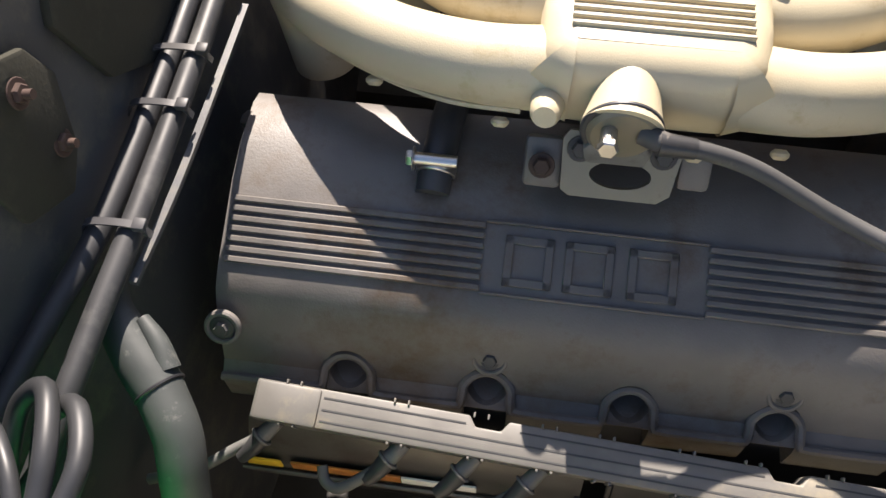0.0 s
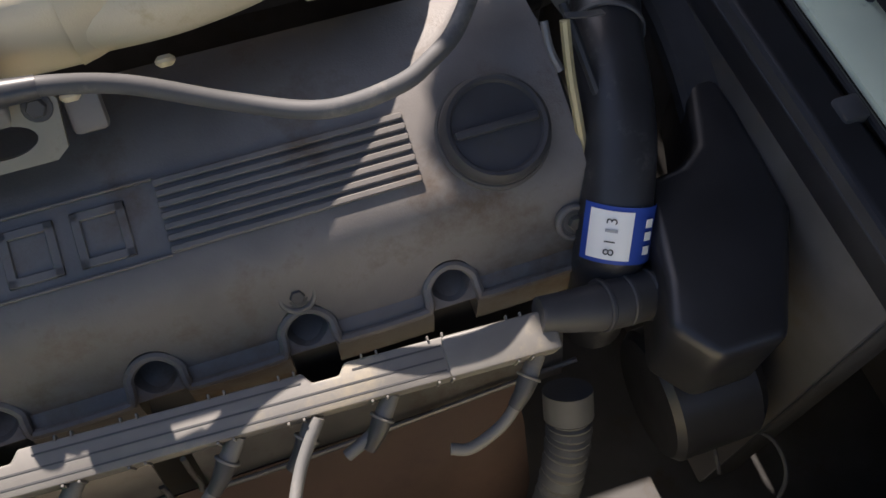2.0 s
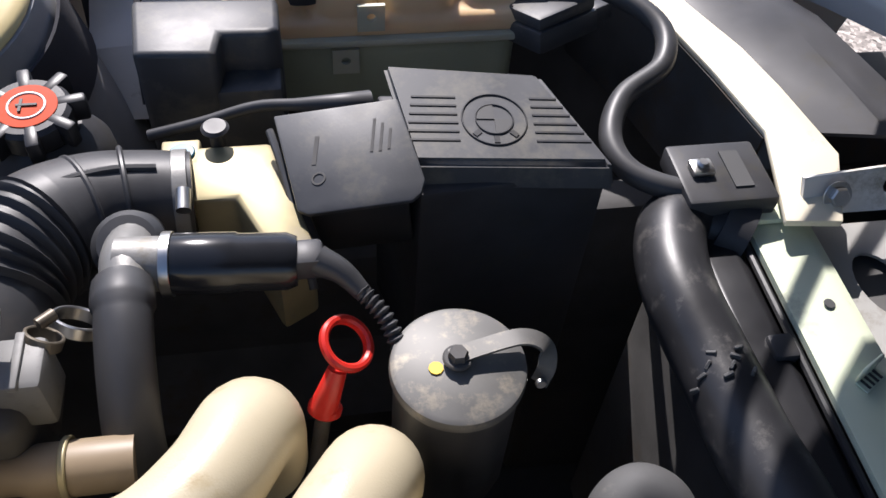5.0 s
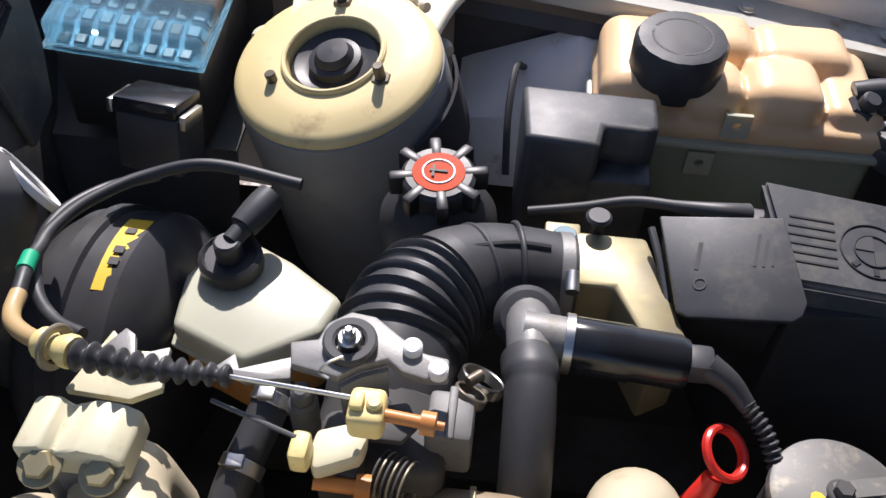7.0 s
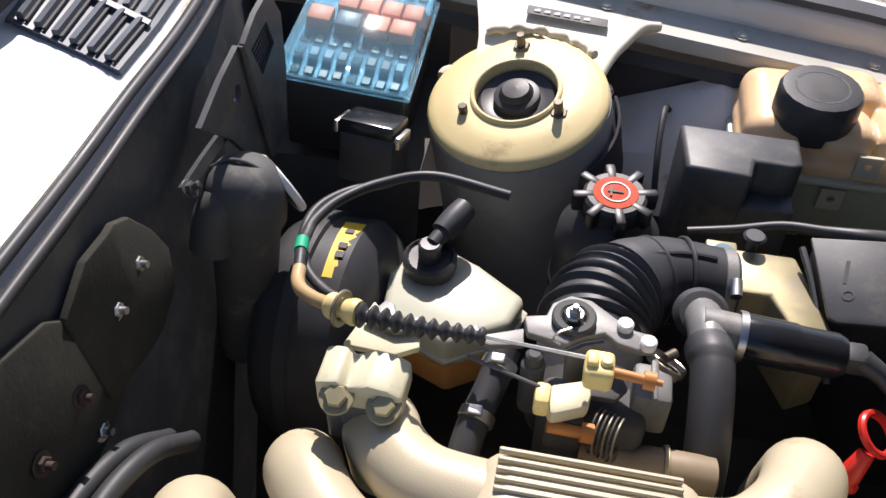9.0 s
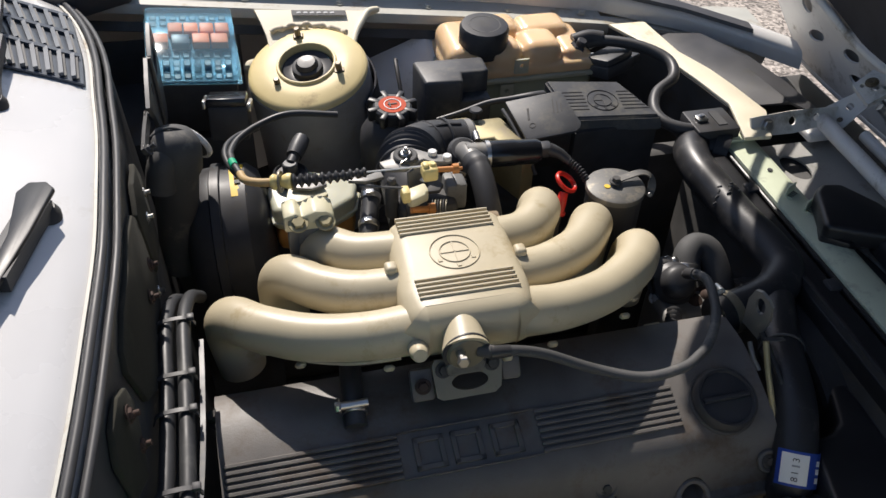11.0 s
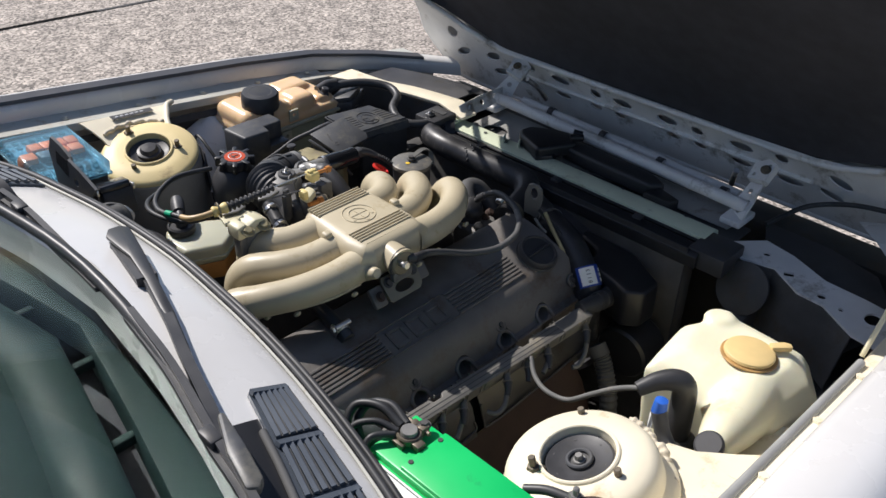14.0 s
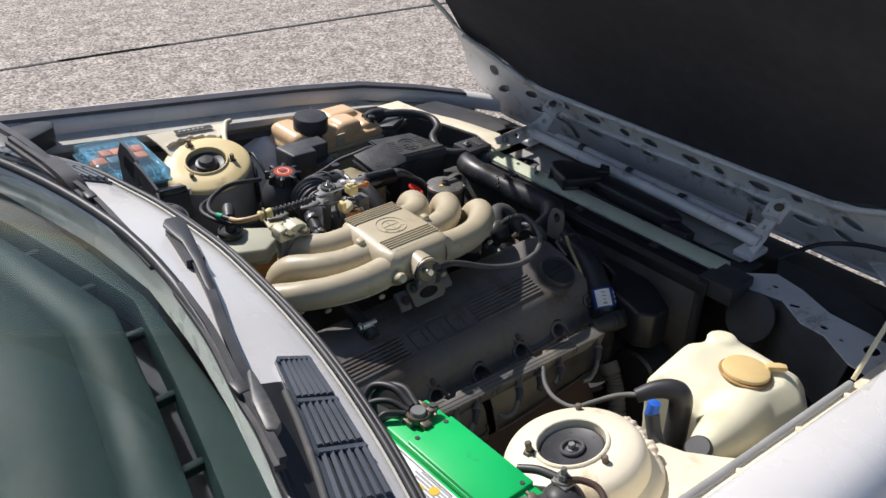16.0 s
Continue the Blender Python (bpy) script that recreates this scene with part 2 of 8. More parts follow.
GLASS = bpy.data.materials.new("windscreen_glass")
GLASS.use_nodes = True
_b = GLASS.node_tree.nodes["Principled BSDF"]
_b.inputs["Base Color"].default_value = (0.90, 0.97, 0.94, 1)
_b.inputs["Transmission Weight"].default_value, _b.inputs["Roughness"].default_value, _b.inputs["IOR"].default_value = 1.0, 0.0, 1.10
BLUELID = bpy.data.materials.new("clear_blue_lid")
BLUELID.use_nodes = True
_b = BLUELID.node_tree.nodes["Principled BSDF"]
_b.inputs["Base Color"].default_value = (0.36, 0.60, 0.73, 1)
_b.inputs["Transmission Weight"].default_value, _b.inputs["Roughness"].default_value, _b.inputs["IOR"].default_value = 0.86, 0.06, 1.20
_b.inputs["Specular IOR Level"].default_value = 0.08

# ---------------------------------------------------------------- shape helpers


def box(lo, hi, bevel=0.003, seg=2):
    bm = bmesh.new()
    c, d = (Vector(lo) + Vector(hi)) / 2, Vector(hi) - Vector(lo)
    bmesh.ops.create_cube(bm, size=1, matrix=Matrix.Translation(c) @ Matrix.Diagonal((*d, 1)))
    if bevel:
        bmesh.ops.bevel(bm, geom=bm.edges[:], offset=min(bevel, 0.45 * min(d)), segments=seg, affect="EDGES", profile=0.5)
    return bm


def prism(outline, lo, hi, axis="z", bevel=0.0, seg=2):
    """A polygon in the plane across the axis, from lo to hi along it. For x: (y, z); for y: (x, z); for z: (x, y)."""
    bm = bmesh.new()
    put = {"x": lambda a, b, h: (h, a, b), "y": lambda a, b, h: (a, h, b), "z": lambda a, b, h: (a, b, h)}[axis]
    low = [bm.verts.new(put(a, b, lo)) for a, b in outline]
    top = [bm.verts.new(put(a, b, hi)) for a, b in outline]
    bm.faces.new(low)
    bm.faces.new(top)
    n = len(outline)
    for i in range(n):
        bm.faces.new((low[i], low[(i + 1) % n], top[(i + 1) % n], top[i]))
    bmesh.ops.recalc_face_normals(bm, faces=bm.faces)
    if bevel:
        bmesh.ops.bevel(bm, geom=bm.edges[:], offset=bevel, segments=seg, affect="EDGES", profile=0.5)
    return bm


def facing(at, axis):
    """A pose whose z points along the axis."""
    return Matrix.Translation(at) @ Vector(axis).to_track_quat("Z", "Y").to_matrix().to_4x4()


def lathe(profile, at=(0, 0, 0), axis=(0, 0, 1), seg=32, wave=None):
    """Turns (radius, height) rows round the axis. wave(angle) scales the radius."""
    bm = bmesh.new()
    rings = []
    for r, h in profile:
        rings.append([bm.verts.new((r * math.cos(a) * (wave(a) if wave else 1), r * math.sin(a) * (wave(a) if wave else 1), h))
                      for a in (2 * math.pi * k / seg for k in range(seg))])
    for p, q in zip(rings, rings[1:]):
        for k in range(seg):
            bm.faces.new((p[k], p[(k + 1) % seg], q[(k + 1) % seg], q[k]))
    bm.faces.new(rings[0][::-1])
    bm.faces.new(rings[-1])
    bmesh.ops.remove_doubles(bm, verts=bm.verts, dist=1e-6)
    bmesh.ops.recalc_face_normals(bm, faces=bm.faces)
    bm.transform(facing(at, axis))
    return bm


def disc(r, h, at, axis=(0, 0, 1), bevel=0.002, seg=32):
    b = min(bevel, h * 0.4, r * 0.4)
    return lathe([(0.0001, 0), (r - b, 0), (r, b), (r, h - b), (r - b, h), (0.0001, h)], at, axis, seg)


def ring(r_in, r_out, h, at, axis=(0, 0, 1), bevel=0.0015, seg=40):
    b = min(bevel, h * 0.3, (r_out - r_in) * 0.3)
    bm = lathe([(r_in, 0), (r_out - b, 0), (r_out, b), (r_out, h - b), (r_out - b, h), (r_in + b, h), (r_in, h - b), (r_in, 0)], at, axis, seg)
    bmesh.ops.delete(bm, geom=[f for f in bm.faces if len(f.verts) > 4], context="FACES")
    bmesh.ops.remove_doubles(bm, verts=bm.verts, dist=1e-6)
    return bm


def spline(pts, n=8):
    """A smooth line through the points."""
    p = [Vector(q) for q in pts]
    p = [2 * p[0] - p[1], *p, 2 * p[-1] - p[-2]]
    out = []
    for i in range(1, len(p) - 2):
        for k in range(n):
            t = k / n
            a, b, c, d = p[i - 1], p[i], p[i + 1], p[i + 2]
            out.append(0.5 * (2 * b + (c - a) * t + (2 * a - 5 * b + 4 * c - d) * t * t + (3 * b - a - 3 * c + d) * t ** 3))
    out.append(p[-2])
    return out


def tube(pts, r, seg=12, n=8, cap=True):
    """A tube along a smooth line. r: a number, or a function of 0..1 along it."""
    line = spline(pts, n) if n > 1 else [Vector(q) for q in pts]
    bm = bmesh.new()
    up = Vector((0, 0, 1)) if abs((line[1] - line[0]).normalized().z) < 0.9 else Vector((1, 0, 0))
    rings = []
    for i, q in enumerate(line):
        ahead = (line[min(i + 1, len(line) - 1)] - line[max(i - 1, 0)]).normalized()
        side = ahead.cross(up).normalized()
        up = side.cross(ahead).normalized()
        rad = r(i / (len(line) - 1)) if callable(r) else r
        rings.append([bm.verts.new(q + rad * (math.cos(a) * side + math.sin(a) * up)) for a in (2 * math.pi * k / seg for k in range(seg))])
    for p, q in zip(rings, rings[1:]):
        for k in range(seg):
            bm.faces.new((p[k], p[(k + 1) % seg], q[(k + 1) % seg], q[k]))
    if cap:
        bm.faces.new(rings[0][::-1])
        bm.faces.new(rings[-1])
    bmesh.ops.recalc_face_normals(bm, faces=bm.faces)
    return bm


def strip(pts, width, thick, side=(0, 0, 1), n=6):
    """A flat band along a smooth line, its broad face towards side."""
    line = spline(pts, n) if n > 1 else [Vector(q) for q in pts]
    bm = bmesh.new()
    rings = []
    for i, q in enumerate(line):
        ahead = (line[min(i + 1, len(line) - 1)] - line[max(i - 1, 0)]).normalized()
        across = ahead.cross(Vector(side)).normalized()
        up = across.cross(ahead).normalized()
        a, b = across * width / 2, up * thick / 2
        rings.append([bm.verts.new(q + v) for v in (a + b, -a + b, -a - b, a - b)])
    for p, q in zip(rings, rings[1:]):
        for k in range(4):
            bm.faces.new((p[k], p[(k + 1) % 4], q[(k + 1) % 4], q[k]))
    bm.faces.new(rings[0][::-1])
    bm.faces.new(rings[-1])
    bmesh.ops.recalc_face_normals(bm, faces=bm.faces)
    return bm


def sheet(rows, thick):
    """A skin through rows of points, with a thickness."""
    bm = bmesh.new()
    grid = [[bm.verts.new(p) for p in row] for row in rows]
    for p, q in zip(grid, grid[1:]):
        for k in range(len(p) - 1):
            bm.faces.new((p[k], p[k + 1], q[k + 1], q[k]))
    bmesh.ops.recalc_face_normals(bm, faces=bm.faces)
    bmesh.ops.solidify(bm, geom=bm.faces[:], thickness=thick)
    return bm


def circle(cx, cy, rx, ry=None, n=16, turn=0.0):
    ry = ry or rx
    c, s = math.cos(turn), math.sin(turn)
    return [(cx + c * rx * math.cos(a) - s * ry * math.sin(a), cy + s * rx * math.cos(a) + c * ry * math.sin(a)) for a in (2 * math.pi * k / n for k in range(n))]


def holed(outline, holes, thick, m):
    """A plate with openings through it, in the xy plane of the pose m."""
    bm = bmesh.new()
    edges = []
    for loop in (outline, *holes):
        vs = [bm.verts.new((a, b, 0)) for a, b in loop]
        edges += [bm.edges.new((vs[i], vs[(i + 1) % len(vs)])) for i in range(len(vs))]
    bmesh.ops.triangle_fill(bm, use_beauty=True, use_dissolve=False, edges=edges)
    bmesh.ops.recalc_face_normals(bm, faces=bm.faces)
    if bm.faces and bm.faces[:][0].normal.z < 0:
        bmesh.ops.reverse_faces(bm, faces=bm.faces)
    up = bmesh.ops.extrude_face_region(bm, geom=bm.faces[:])
    bmesh.ops.translate(bm, vec=(0, 0, thick), verts=[v for v in up["geom"] if isinstance(v, bmesh.types.BMVert)])
    bmesh.ops.recalc_face_normals(bm, faces=bm.faces)
    bm.transform(m)
    return bm


def join(*bms):
    out = bms[0]
    for b in bms[1:]:
        me = bpy.data.meshes.new("tmp")
        b.to_mesh(me)
        b.free()
        out.from_mesh(me)
        bpy.data.meshes.remove(me)
    return out


def cut(a, b):
    """a with b taken away."""
    obs = []
    for bm in (a, b):
        me = bpy.data.meshes.new("tmp")
        bm.to_mesh(me)
        bm.free()
        obs.append(new("tmp", me))
    mod = obs[0].modifiers.new("cut", "BOOLEAN")
    mod.object, mod.operation, mod.solver = obs[1], "DIFFERENCE", "EXACT"
    dg = bpy.context.evaluated_depsgraph_get()
    out = bmesh.new()
    me = obs[0].evaluated_get(dg).to_mesh()
    out.from_mesh(me)
    for o in obs:
        d = o.data
        bpy.data.objects.remove(o)
        bpy.data.meshes.remove(d)
    return out


def loft(rings):
    """A closed body through rings of equally many points."""
    bm = bmesh.new()
    grid = [[bm.verts.new(p) for p in ring_pts] for ring_pts in rings]
    n = len(grid[0])
    for p, q in zip(grid, grid[1:]):
        for k in range(n):
            bm.faces.new((p[k], p[(k + 1) % n], q[(k + 1) % n], q[k]))
    bm.faces.new(grid[0])
    bm.faces.new(grid[-1])
    bmesh.ops.recalc_face_normals(bm, faces=bm.faces)
    return bm


def fuse(bm, voxel=0.004, rounds=6):
    """Overlapping lumps melted into one moulded skin."""
    me = bpy.data.meshes.new("tmp")
    bm.to_mesh(me)
    bm.free()
    ob = new("tmp", me)
    r = ob.modifiers.new("melt", "REMESH")
    r.mode, r.voxel_size = "VOXEL", voxel
    s = ob.modifiers.new("soften", "SMOOTH")
    s.factor, s.iterations = 0.5, rounds
    dg = bpy.context.evaluated_depsgraph_get()
    out = bmesh.new()
    out.from_mesh(ob.evaluated_get(dg).to_mesh())
    bpy.data.objects.remove(ob)
    bpy.data.meshes.remove(me)
    return out


def hexbolt(at, axis, r=0.006, h=0.005, washer=True):
    bm = lathe([(0.0001, 0), (r, 0), (r, h * 0.8), (r * 0.85, h), (0.0001, h)], at, axis, 6)
    if washer:
        bm = join(bm, disc(r * 1.5, h * 0.25, at, axis, seg=16))
    return bm


BASE = {}


def thing(name, base, label, category, group="", kind=""):
    ob = new(name)
    ob.empty_display_size = 0.02
    ob.location = base
    BASE[ob.name] = Vector(base)
    return tagged(ob, label, category, group, kind)


def shift(ob, x, y, z):
    """Moves a thing as a whole."""
    ob.location = ob.location + Vector((x, y, z))


def part(name, bm, material, parent, label="", angle=38):
    """One mesh under a thing or under a part, from a bmesh in world places."""
    base = BASE[parent.name]
    bm.transform(Matrix.Translation(-base))
    me = bpy.data.meshes.new(name)
    bm.to_mesh(me)
    bm.free()
    me.polygons.foreach_set("use_smooth", [True] * len(me.polygons))
    me.set_sharp_from_angle(angle=radians(angle))
    me.materials.append(material)
    ob = new(name, me)
    ob.parent = parent
    BASE[ob.name] = base
    if label:
        tagged(ob, label)
    return ob


def solid(name, bm, material, label, category, kind="", angle=38):
    """A thing that is a single mesh."""
    me = bpy.data.meshes.new(name)
    bm.to_mesh(me)
    bm.free()
    me.polygons.foreach_set("use_smooth", [True] * len(me.polygons))
    me.set_sharp_from_angle(angle=radians(angle))
    me.materials.append(material)
    ob = new(name, me)
    BASE[ob.name] = Vector((0, 0, 0))
    return tagged(ob, label, category, "", kind)

# ---------------------------------------------------------------- ground
gm = bmesh.new()
bmesh.ops.create_grid(gm, x_segments=2, y_segments=2, size=600)
ground = solid("ground", gm, ASPHALT, "pale weathered asphalt of a sunlit yard", "ground", "structure")
seam = solid("ground_joint", strip([(-30, 7.2, 0.001), (-6, 4.72, 0.001), (0.4, 4.02, 0.001), (1.45, 3.90, 0.001), (3.37, 3.66, 0.001), (30, 0.4, 0.001)], 0.025, 0.006, n=6),
             TAR, "dark tar-filled joint across the asphalt", "joint", "structure")

# ---------------------------------------------------------------- car body
body = thing("car_body", (0, 0, 0), "white saloon car with its bonnet open, seen at the engine bay", "car")


def wing(side_sign, prof):
    """A strip of the wing, from x to x along the car; side_sign is +1 far, -1 near."""
    rows = []
    for x in (-0.75, -0.45, -0.2, 0.0, 0.2, 0.4, 0.6, 0.75, 0.86, 0.93):
        z = 0.900 - 0.125 * x - 0.03 * max(0.0, x - 0.5)
        pull = 0.0 if x < 0.5 else 1.1 * (x - 0.5) ** 2
        rows.append([(x, side_sign * (y - pull * (0.2 if y < 0.74 else 1.0)), z + h) for y, h in prof])
    return sheet(rows, 0.004 * side_sign)


FAR_OUTER = [(0.757, 0.003), (0.759, 0.024), (0.762, 0.032), (0.768, 0.037), (0.778, 0.041), (0.79, 0.044), (0.81, 0.042), (0.825, 0.036), (0.84, 0.024), (0.85, 0.01), (0.86, -0.018), (0.868, -0.05), (0.876, -0.14), (0.876, -0.34), (0.86, -0.5)]
FAR_INNER = [(0.70, -0.016), (0.7005, -0.004), (0.703, 0.0), (0.735, 0.001), (0.7585, 0.004)]


OUTER = [(0.723, 0.003), (0.727, 0.026), (0.732, 0.033), (0.742, 0.037), (0.77, 0.042), (0.79, 0.044), (0.81, 0.042), (0.825, 0.036), (0.84, 0.024), (0.85, 0.01), (0.86, -0.018), (0.868, -0.05), (0.876, -0.14), (0.876, -0.34), (0.86, -0.5)]
INNER = [(0.70, -0.016), (0.7005, -0.004), (0.703, 0.0), (0.720, 0.001), (0.7245, 0.004)]
wing_l = part("fender", wing(1, FAR_OUTER), WHITE, body)
wing_r = part("fender", wing(-1, OUTER), WHITE, body)
part("flange", wing(1, FAR_INNER), FLANGE, wing_l, "dirty grey bolted flange")
part("flange", wing(-1, INNER), CREAM_PALE, wing_r, "dirty cream bolted flange")
part("edge_cord", tube([(x, -0.699, 0.905 - 0.125 * x + 0.001 * math.sin(31 * x)) for x in (-0.45, -0.3, -0.15, 0.0, 0.15, 0.3, 0.45)], 0.0065, 10, 4), CORD, wing_r, "grey cord along the flange")
for s in (1, -1):
    for x in (-0.05, 0.108, 0.264, 0.413, 0.56):
        part("fender_bolt", hexbolt((x, 0.733 if s > 0 else -0.712, 0.902 - 0.125 * x), (0.12, 0, 1), 0.0062 if s > 0 else 0.007, 0.004 if s > 0 else 0.007), FLANGE if s > 0 else CREAM_PALE, wing_l if s > 0 else wing_r)

mrows = []
for x in (-0.62, -0.45, -0.2, 0.0, 0.2, 0.4, 0.6, 0.75, 0.86):
    z = 0.900 - 0.125 * x - 0.03 * max(0.0, x - 0.5)
    pull = 0.0 if x < 0.5 else 1.1 * (x - 0.5) ** 2
    mrows.append([(x, y - pull, z + h) for y, h in ((0.764, 0.0370), (0.767, 0.0440), (0.788, 0.0485), (0.793, 0.0455))])
part("edge_moulding", sheet(mrows, 0.003), MOULD, wing_l, "dark grey moulding along the wing top")
# thin dark line along the side of the near wing
part("seam_line", strip([(x, -0.8775 + 1.1 * max(0.0, x - 0.5) ** 2, 0.900 - 0.125 * x - 0.155) for x in (-0.7, -0.4, 0.0, 0.3, 0.5, 0.7)], 0.004, 0.003, side=(0, -1, 0), n=3), TRIMBLACK, wing_r, "thin dark line along the wing side")
part("corner_rubber", prism([(-0.36, 0.66), (-0.30, 0.655), (-0.225, 0.70), (-0.215, 0.735), (-0.24, 0.752), (-0.38, 0.755)], 0.93, 0.972, "z", 0.006), RUBBER, body, "black rubber corner block")

SEAL = [(-0.340, -0.70), (-0.293, -0.549), (-0.266, -0.433), (-0.245, -0.309), (-0.230, -0.17), (-0.223, 0.0), (-0.228, 0.17), (-0.252, 0.40), (-0.279, 0.55), (-0.335, 0.70)]


def seal_x(y):
    for (xa, ya), (xb, yb) in zip(SEAL, SEAL[1:]):
        if ya <= y <= yb:
            return xa + (xb - xa) * (y - ya) / (yb - ya)
    return SEAL[0][0] if y < 0 else SEAL[-1][0]


def cowl_z(y, d=0.0):
    """Height of the cowl, crowned across the car and rising towards the windscreen, d behind the seal."""
    return 1.010 - 0.13 * y * y + 0.42 * d


YS = [-0.70 + 0.05 * k for k in range(29)]
cowl_rows = []
for y in YS:
    e = seal_x(y)
    w = 0.105 + 0.05 * abs(y)
    cowl_rows.append([(e + 0.004, y, cowl_z(y) - 0.06), (e + 0.004, y, cowl_z(y) - 0.012), (e - 0.004, y, cowl_z(y) - 0.001), (e - 0.03, y, cowl_z(y, 0.03)), (e - 0.06, y, cowl_z(y, 0.06)), (e - w, y, cowl_z(y, w) - 0.003), (e - w - 0.013, y, cowl_z(y, w) - 0.018), (e - w - 0.015, y, cowl_z(y, w) - 0.07)])
cowl = part("cowl_panel", sheet(cowl_rows, 0.003), WHITE, body)
part("bonnet_seal", tube([(seal_x(y) + 0.002, y, cowl_z(y) + 0.003) for y in YS[::2]], 0.0046, 10, 3), RUBBER, body, "black rubber bonnet seal")
part("bonnet_seal", tube([(seal_x(y) + 0.013, y, cowl_z(y) - 0.006) for y in YS[::2]], 0.0042, 10, 3), RUBBER, body, "black rubber bonnet seal")
fw_rows = [[(seal_x(y) + 0.014, y, cowl_z(y) - 0.012), (seal_x(y) + 0.018, y, 0.93), (seal_x(y) + 0.03, y, 0.75), (seal_x(y) + 0.06, y, 0.35)] for y in YS]
part("sealant_strip", strip([(seal_x(y) - 0.0055, y, cowl_z(y, 0.0055) + 0.0006) for y in YS[::2]], 0.0030, 0.002, n=3), FLANGE, body, "grey sealant strip along the cowl edge")
part("firewall", sheet(fw_rows, 0.004), GREYBLACK, body, "black felt covered firewall")
part("floor_pan", box((-0.3, -0.7, 0.18), (0.95, 0.7, 0.2), 0.004), DARK, body)


def tower(x, y, z, axis, sign):
    ax = Vector(axis).normalized()
    skirt = [(0.0930, -0.0165), (0.0945, -0.0145), (0.0940, -0.0115), (0.0915, -0.0080)] if sign > 0 else [(0.116, -0.062), (0.112, -0.054), (0.107, -0.050), (0.1005, -0.044), (0.0990, -0.030), (0.0965, -0.018), (0.0915, -0.0095)]
    prof = skirt + [(0.085, -0.0055), (0.070, -0.001), (0.060, 0.0), (0.0525, 0.0), (0.0515, 0.003), (0.0475, 0.0035), (0.0465, -0.004), (0.046, -0.014), (0.0001, -0.014)]
    k = 0.91 if sign > 0 else 1.0
    prof = [(r * k if r < 0.056 else r, h) for r, h in prof]
    return lathe(prof, Vector((x, y, z)), ax, 56)


def tower_side(x, y, z, axis):
    return lathe([(0.118, -0.55), (0.110, -0.26), (0.101, -0.13), (0.0955, -0.0175), (0.090, -0.0140)], Vector((x, y, z)), Vector(axis).normalized(), 56)


TL, AL = Vector((0.029, 0.553, 0.878)), Vector((-0.14, -0.20, 0.96)).normalized()
TR, AR = Vector((-0.008, -0.530, 0.878)), Vector((-0.12, 0.24, 0.96)).normalized()
tower_l = part("strut_tower", tower(*TL, AL, 1), CREAM, body, "cream-painted strut tower")
tower_r = part("strut_tower", tower(*TR, AR, -1), CREAM_PALE, body, "pale cream strut tower with a sealed seam")
# far flank: shade below the cream top is in the grey colour
part("tower_side", tower_side(*TL, AL), UNDERCOAT_SHADE, body, "undercoated flank with its shade put into the grey")
part("tower_side", tower_side(*(TR - 0.03 * AR), AR), CREAM_PALE, body, "pale cream flank")
# aprons between towers and wings
far_rows = []
for y, xa, xb in ((0.570, -0.02, 0.104), (0.605, -0.022, 0.112), (0.636, -0.024, 0.120), (0.662, -0.029, 0.135), (0.684, -0.034, 0.150), (0.698, -0.037, 0.168)):
    far_rows.append([(xa + (xb - xa) * k / 5, y, 0.862 + 0.32 * (y - 0.56) - 0.6 * max(0, y - 0.66) ** 1.5 - (y - 0.54) * 0.6 * (xa + (xb - xa) * k / 5)) for k in range(6)])
part("inner_wing", sheet(far_rows, 0.004), CREAM_PALE, body, "pale panel beside the strut tower")
part("sealer_bead", tube([(TL[0] + 0.099 * math.cos(radians(a)), TL[1] + 0.098 * math.sin(radians(a)), 0.884 + 0.010 * math.sin(radians(a)) + 0.0015 * math.sin(a * 1.7)) for a in range(42, 122, 5)], lambda u: 0.0046 + 0.0009 * math.sin(38 * u) + 0.0006 * math.sin(61 * u), 10, 4), SEALER, body, "lumpy seam sealer")
tag = part("worn_label", sheet([[(x, y, 0.862 + 0.32 * (y - 0.56) - 0.6 * max(0, y - 0.66) ** 1.5 - (y - 0.54) * 0.6 * x + 0.006) for x in (0.022, 0.05, 0.08, 0.112)] for y in (0.674, 0.688)], 0.001), INK_SHADE, body, "worn black label strip")
for k in range(6):
    x = 0.030 + 0.011 * k
    part("print_bar", box((x, 0.678, 0.9035 - 0.084 * x), (x + 0.007, 0.684, 0.9050 - 0.084 * x), 0), LABELGREY, tag)
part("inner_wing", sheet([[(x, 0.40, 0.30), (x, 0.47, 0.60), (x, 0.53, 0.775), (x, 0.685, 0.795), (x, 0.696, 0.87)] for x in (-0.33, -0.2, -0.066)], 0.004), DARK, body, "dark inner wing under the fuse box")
# dark sheet standing in for the shade under the far wing flange
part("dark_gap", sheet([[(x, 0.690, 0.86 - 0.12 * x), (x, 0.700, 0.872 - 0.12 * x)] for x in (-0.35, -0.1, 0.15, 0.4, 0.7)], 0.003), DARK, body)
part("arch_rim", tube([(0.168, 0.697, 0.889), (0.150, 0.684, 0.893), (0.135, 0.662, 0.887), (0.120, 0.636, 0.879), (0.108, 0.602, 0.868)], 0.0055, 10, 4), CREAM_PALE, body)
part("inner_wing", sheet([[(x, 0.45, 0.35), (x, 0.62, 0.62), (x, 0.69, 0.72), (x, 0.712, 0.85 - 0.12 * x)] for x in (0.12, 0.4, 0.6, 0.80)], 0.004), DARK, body)
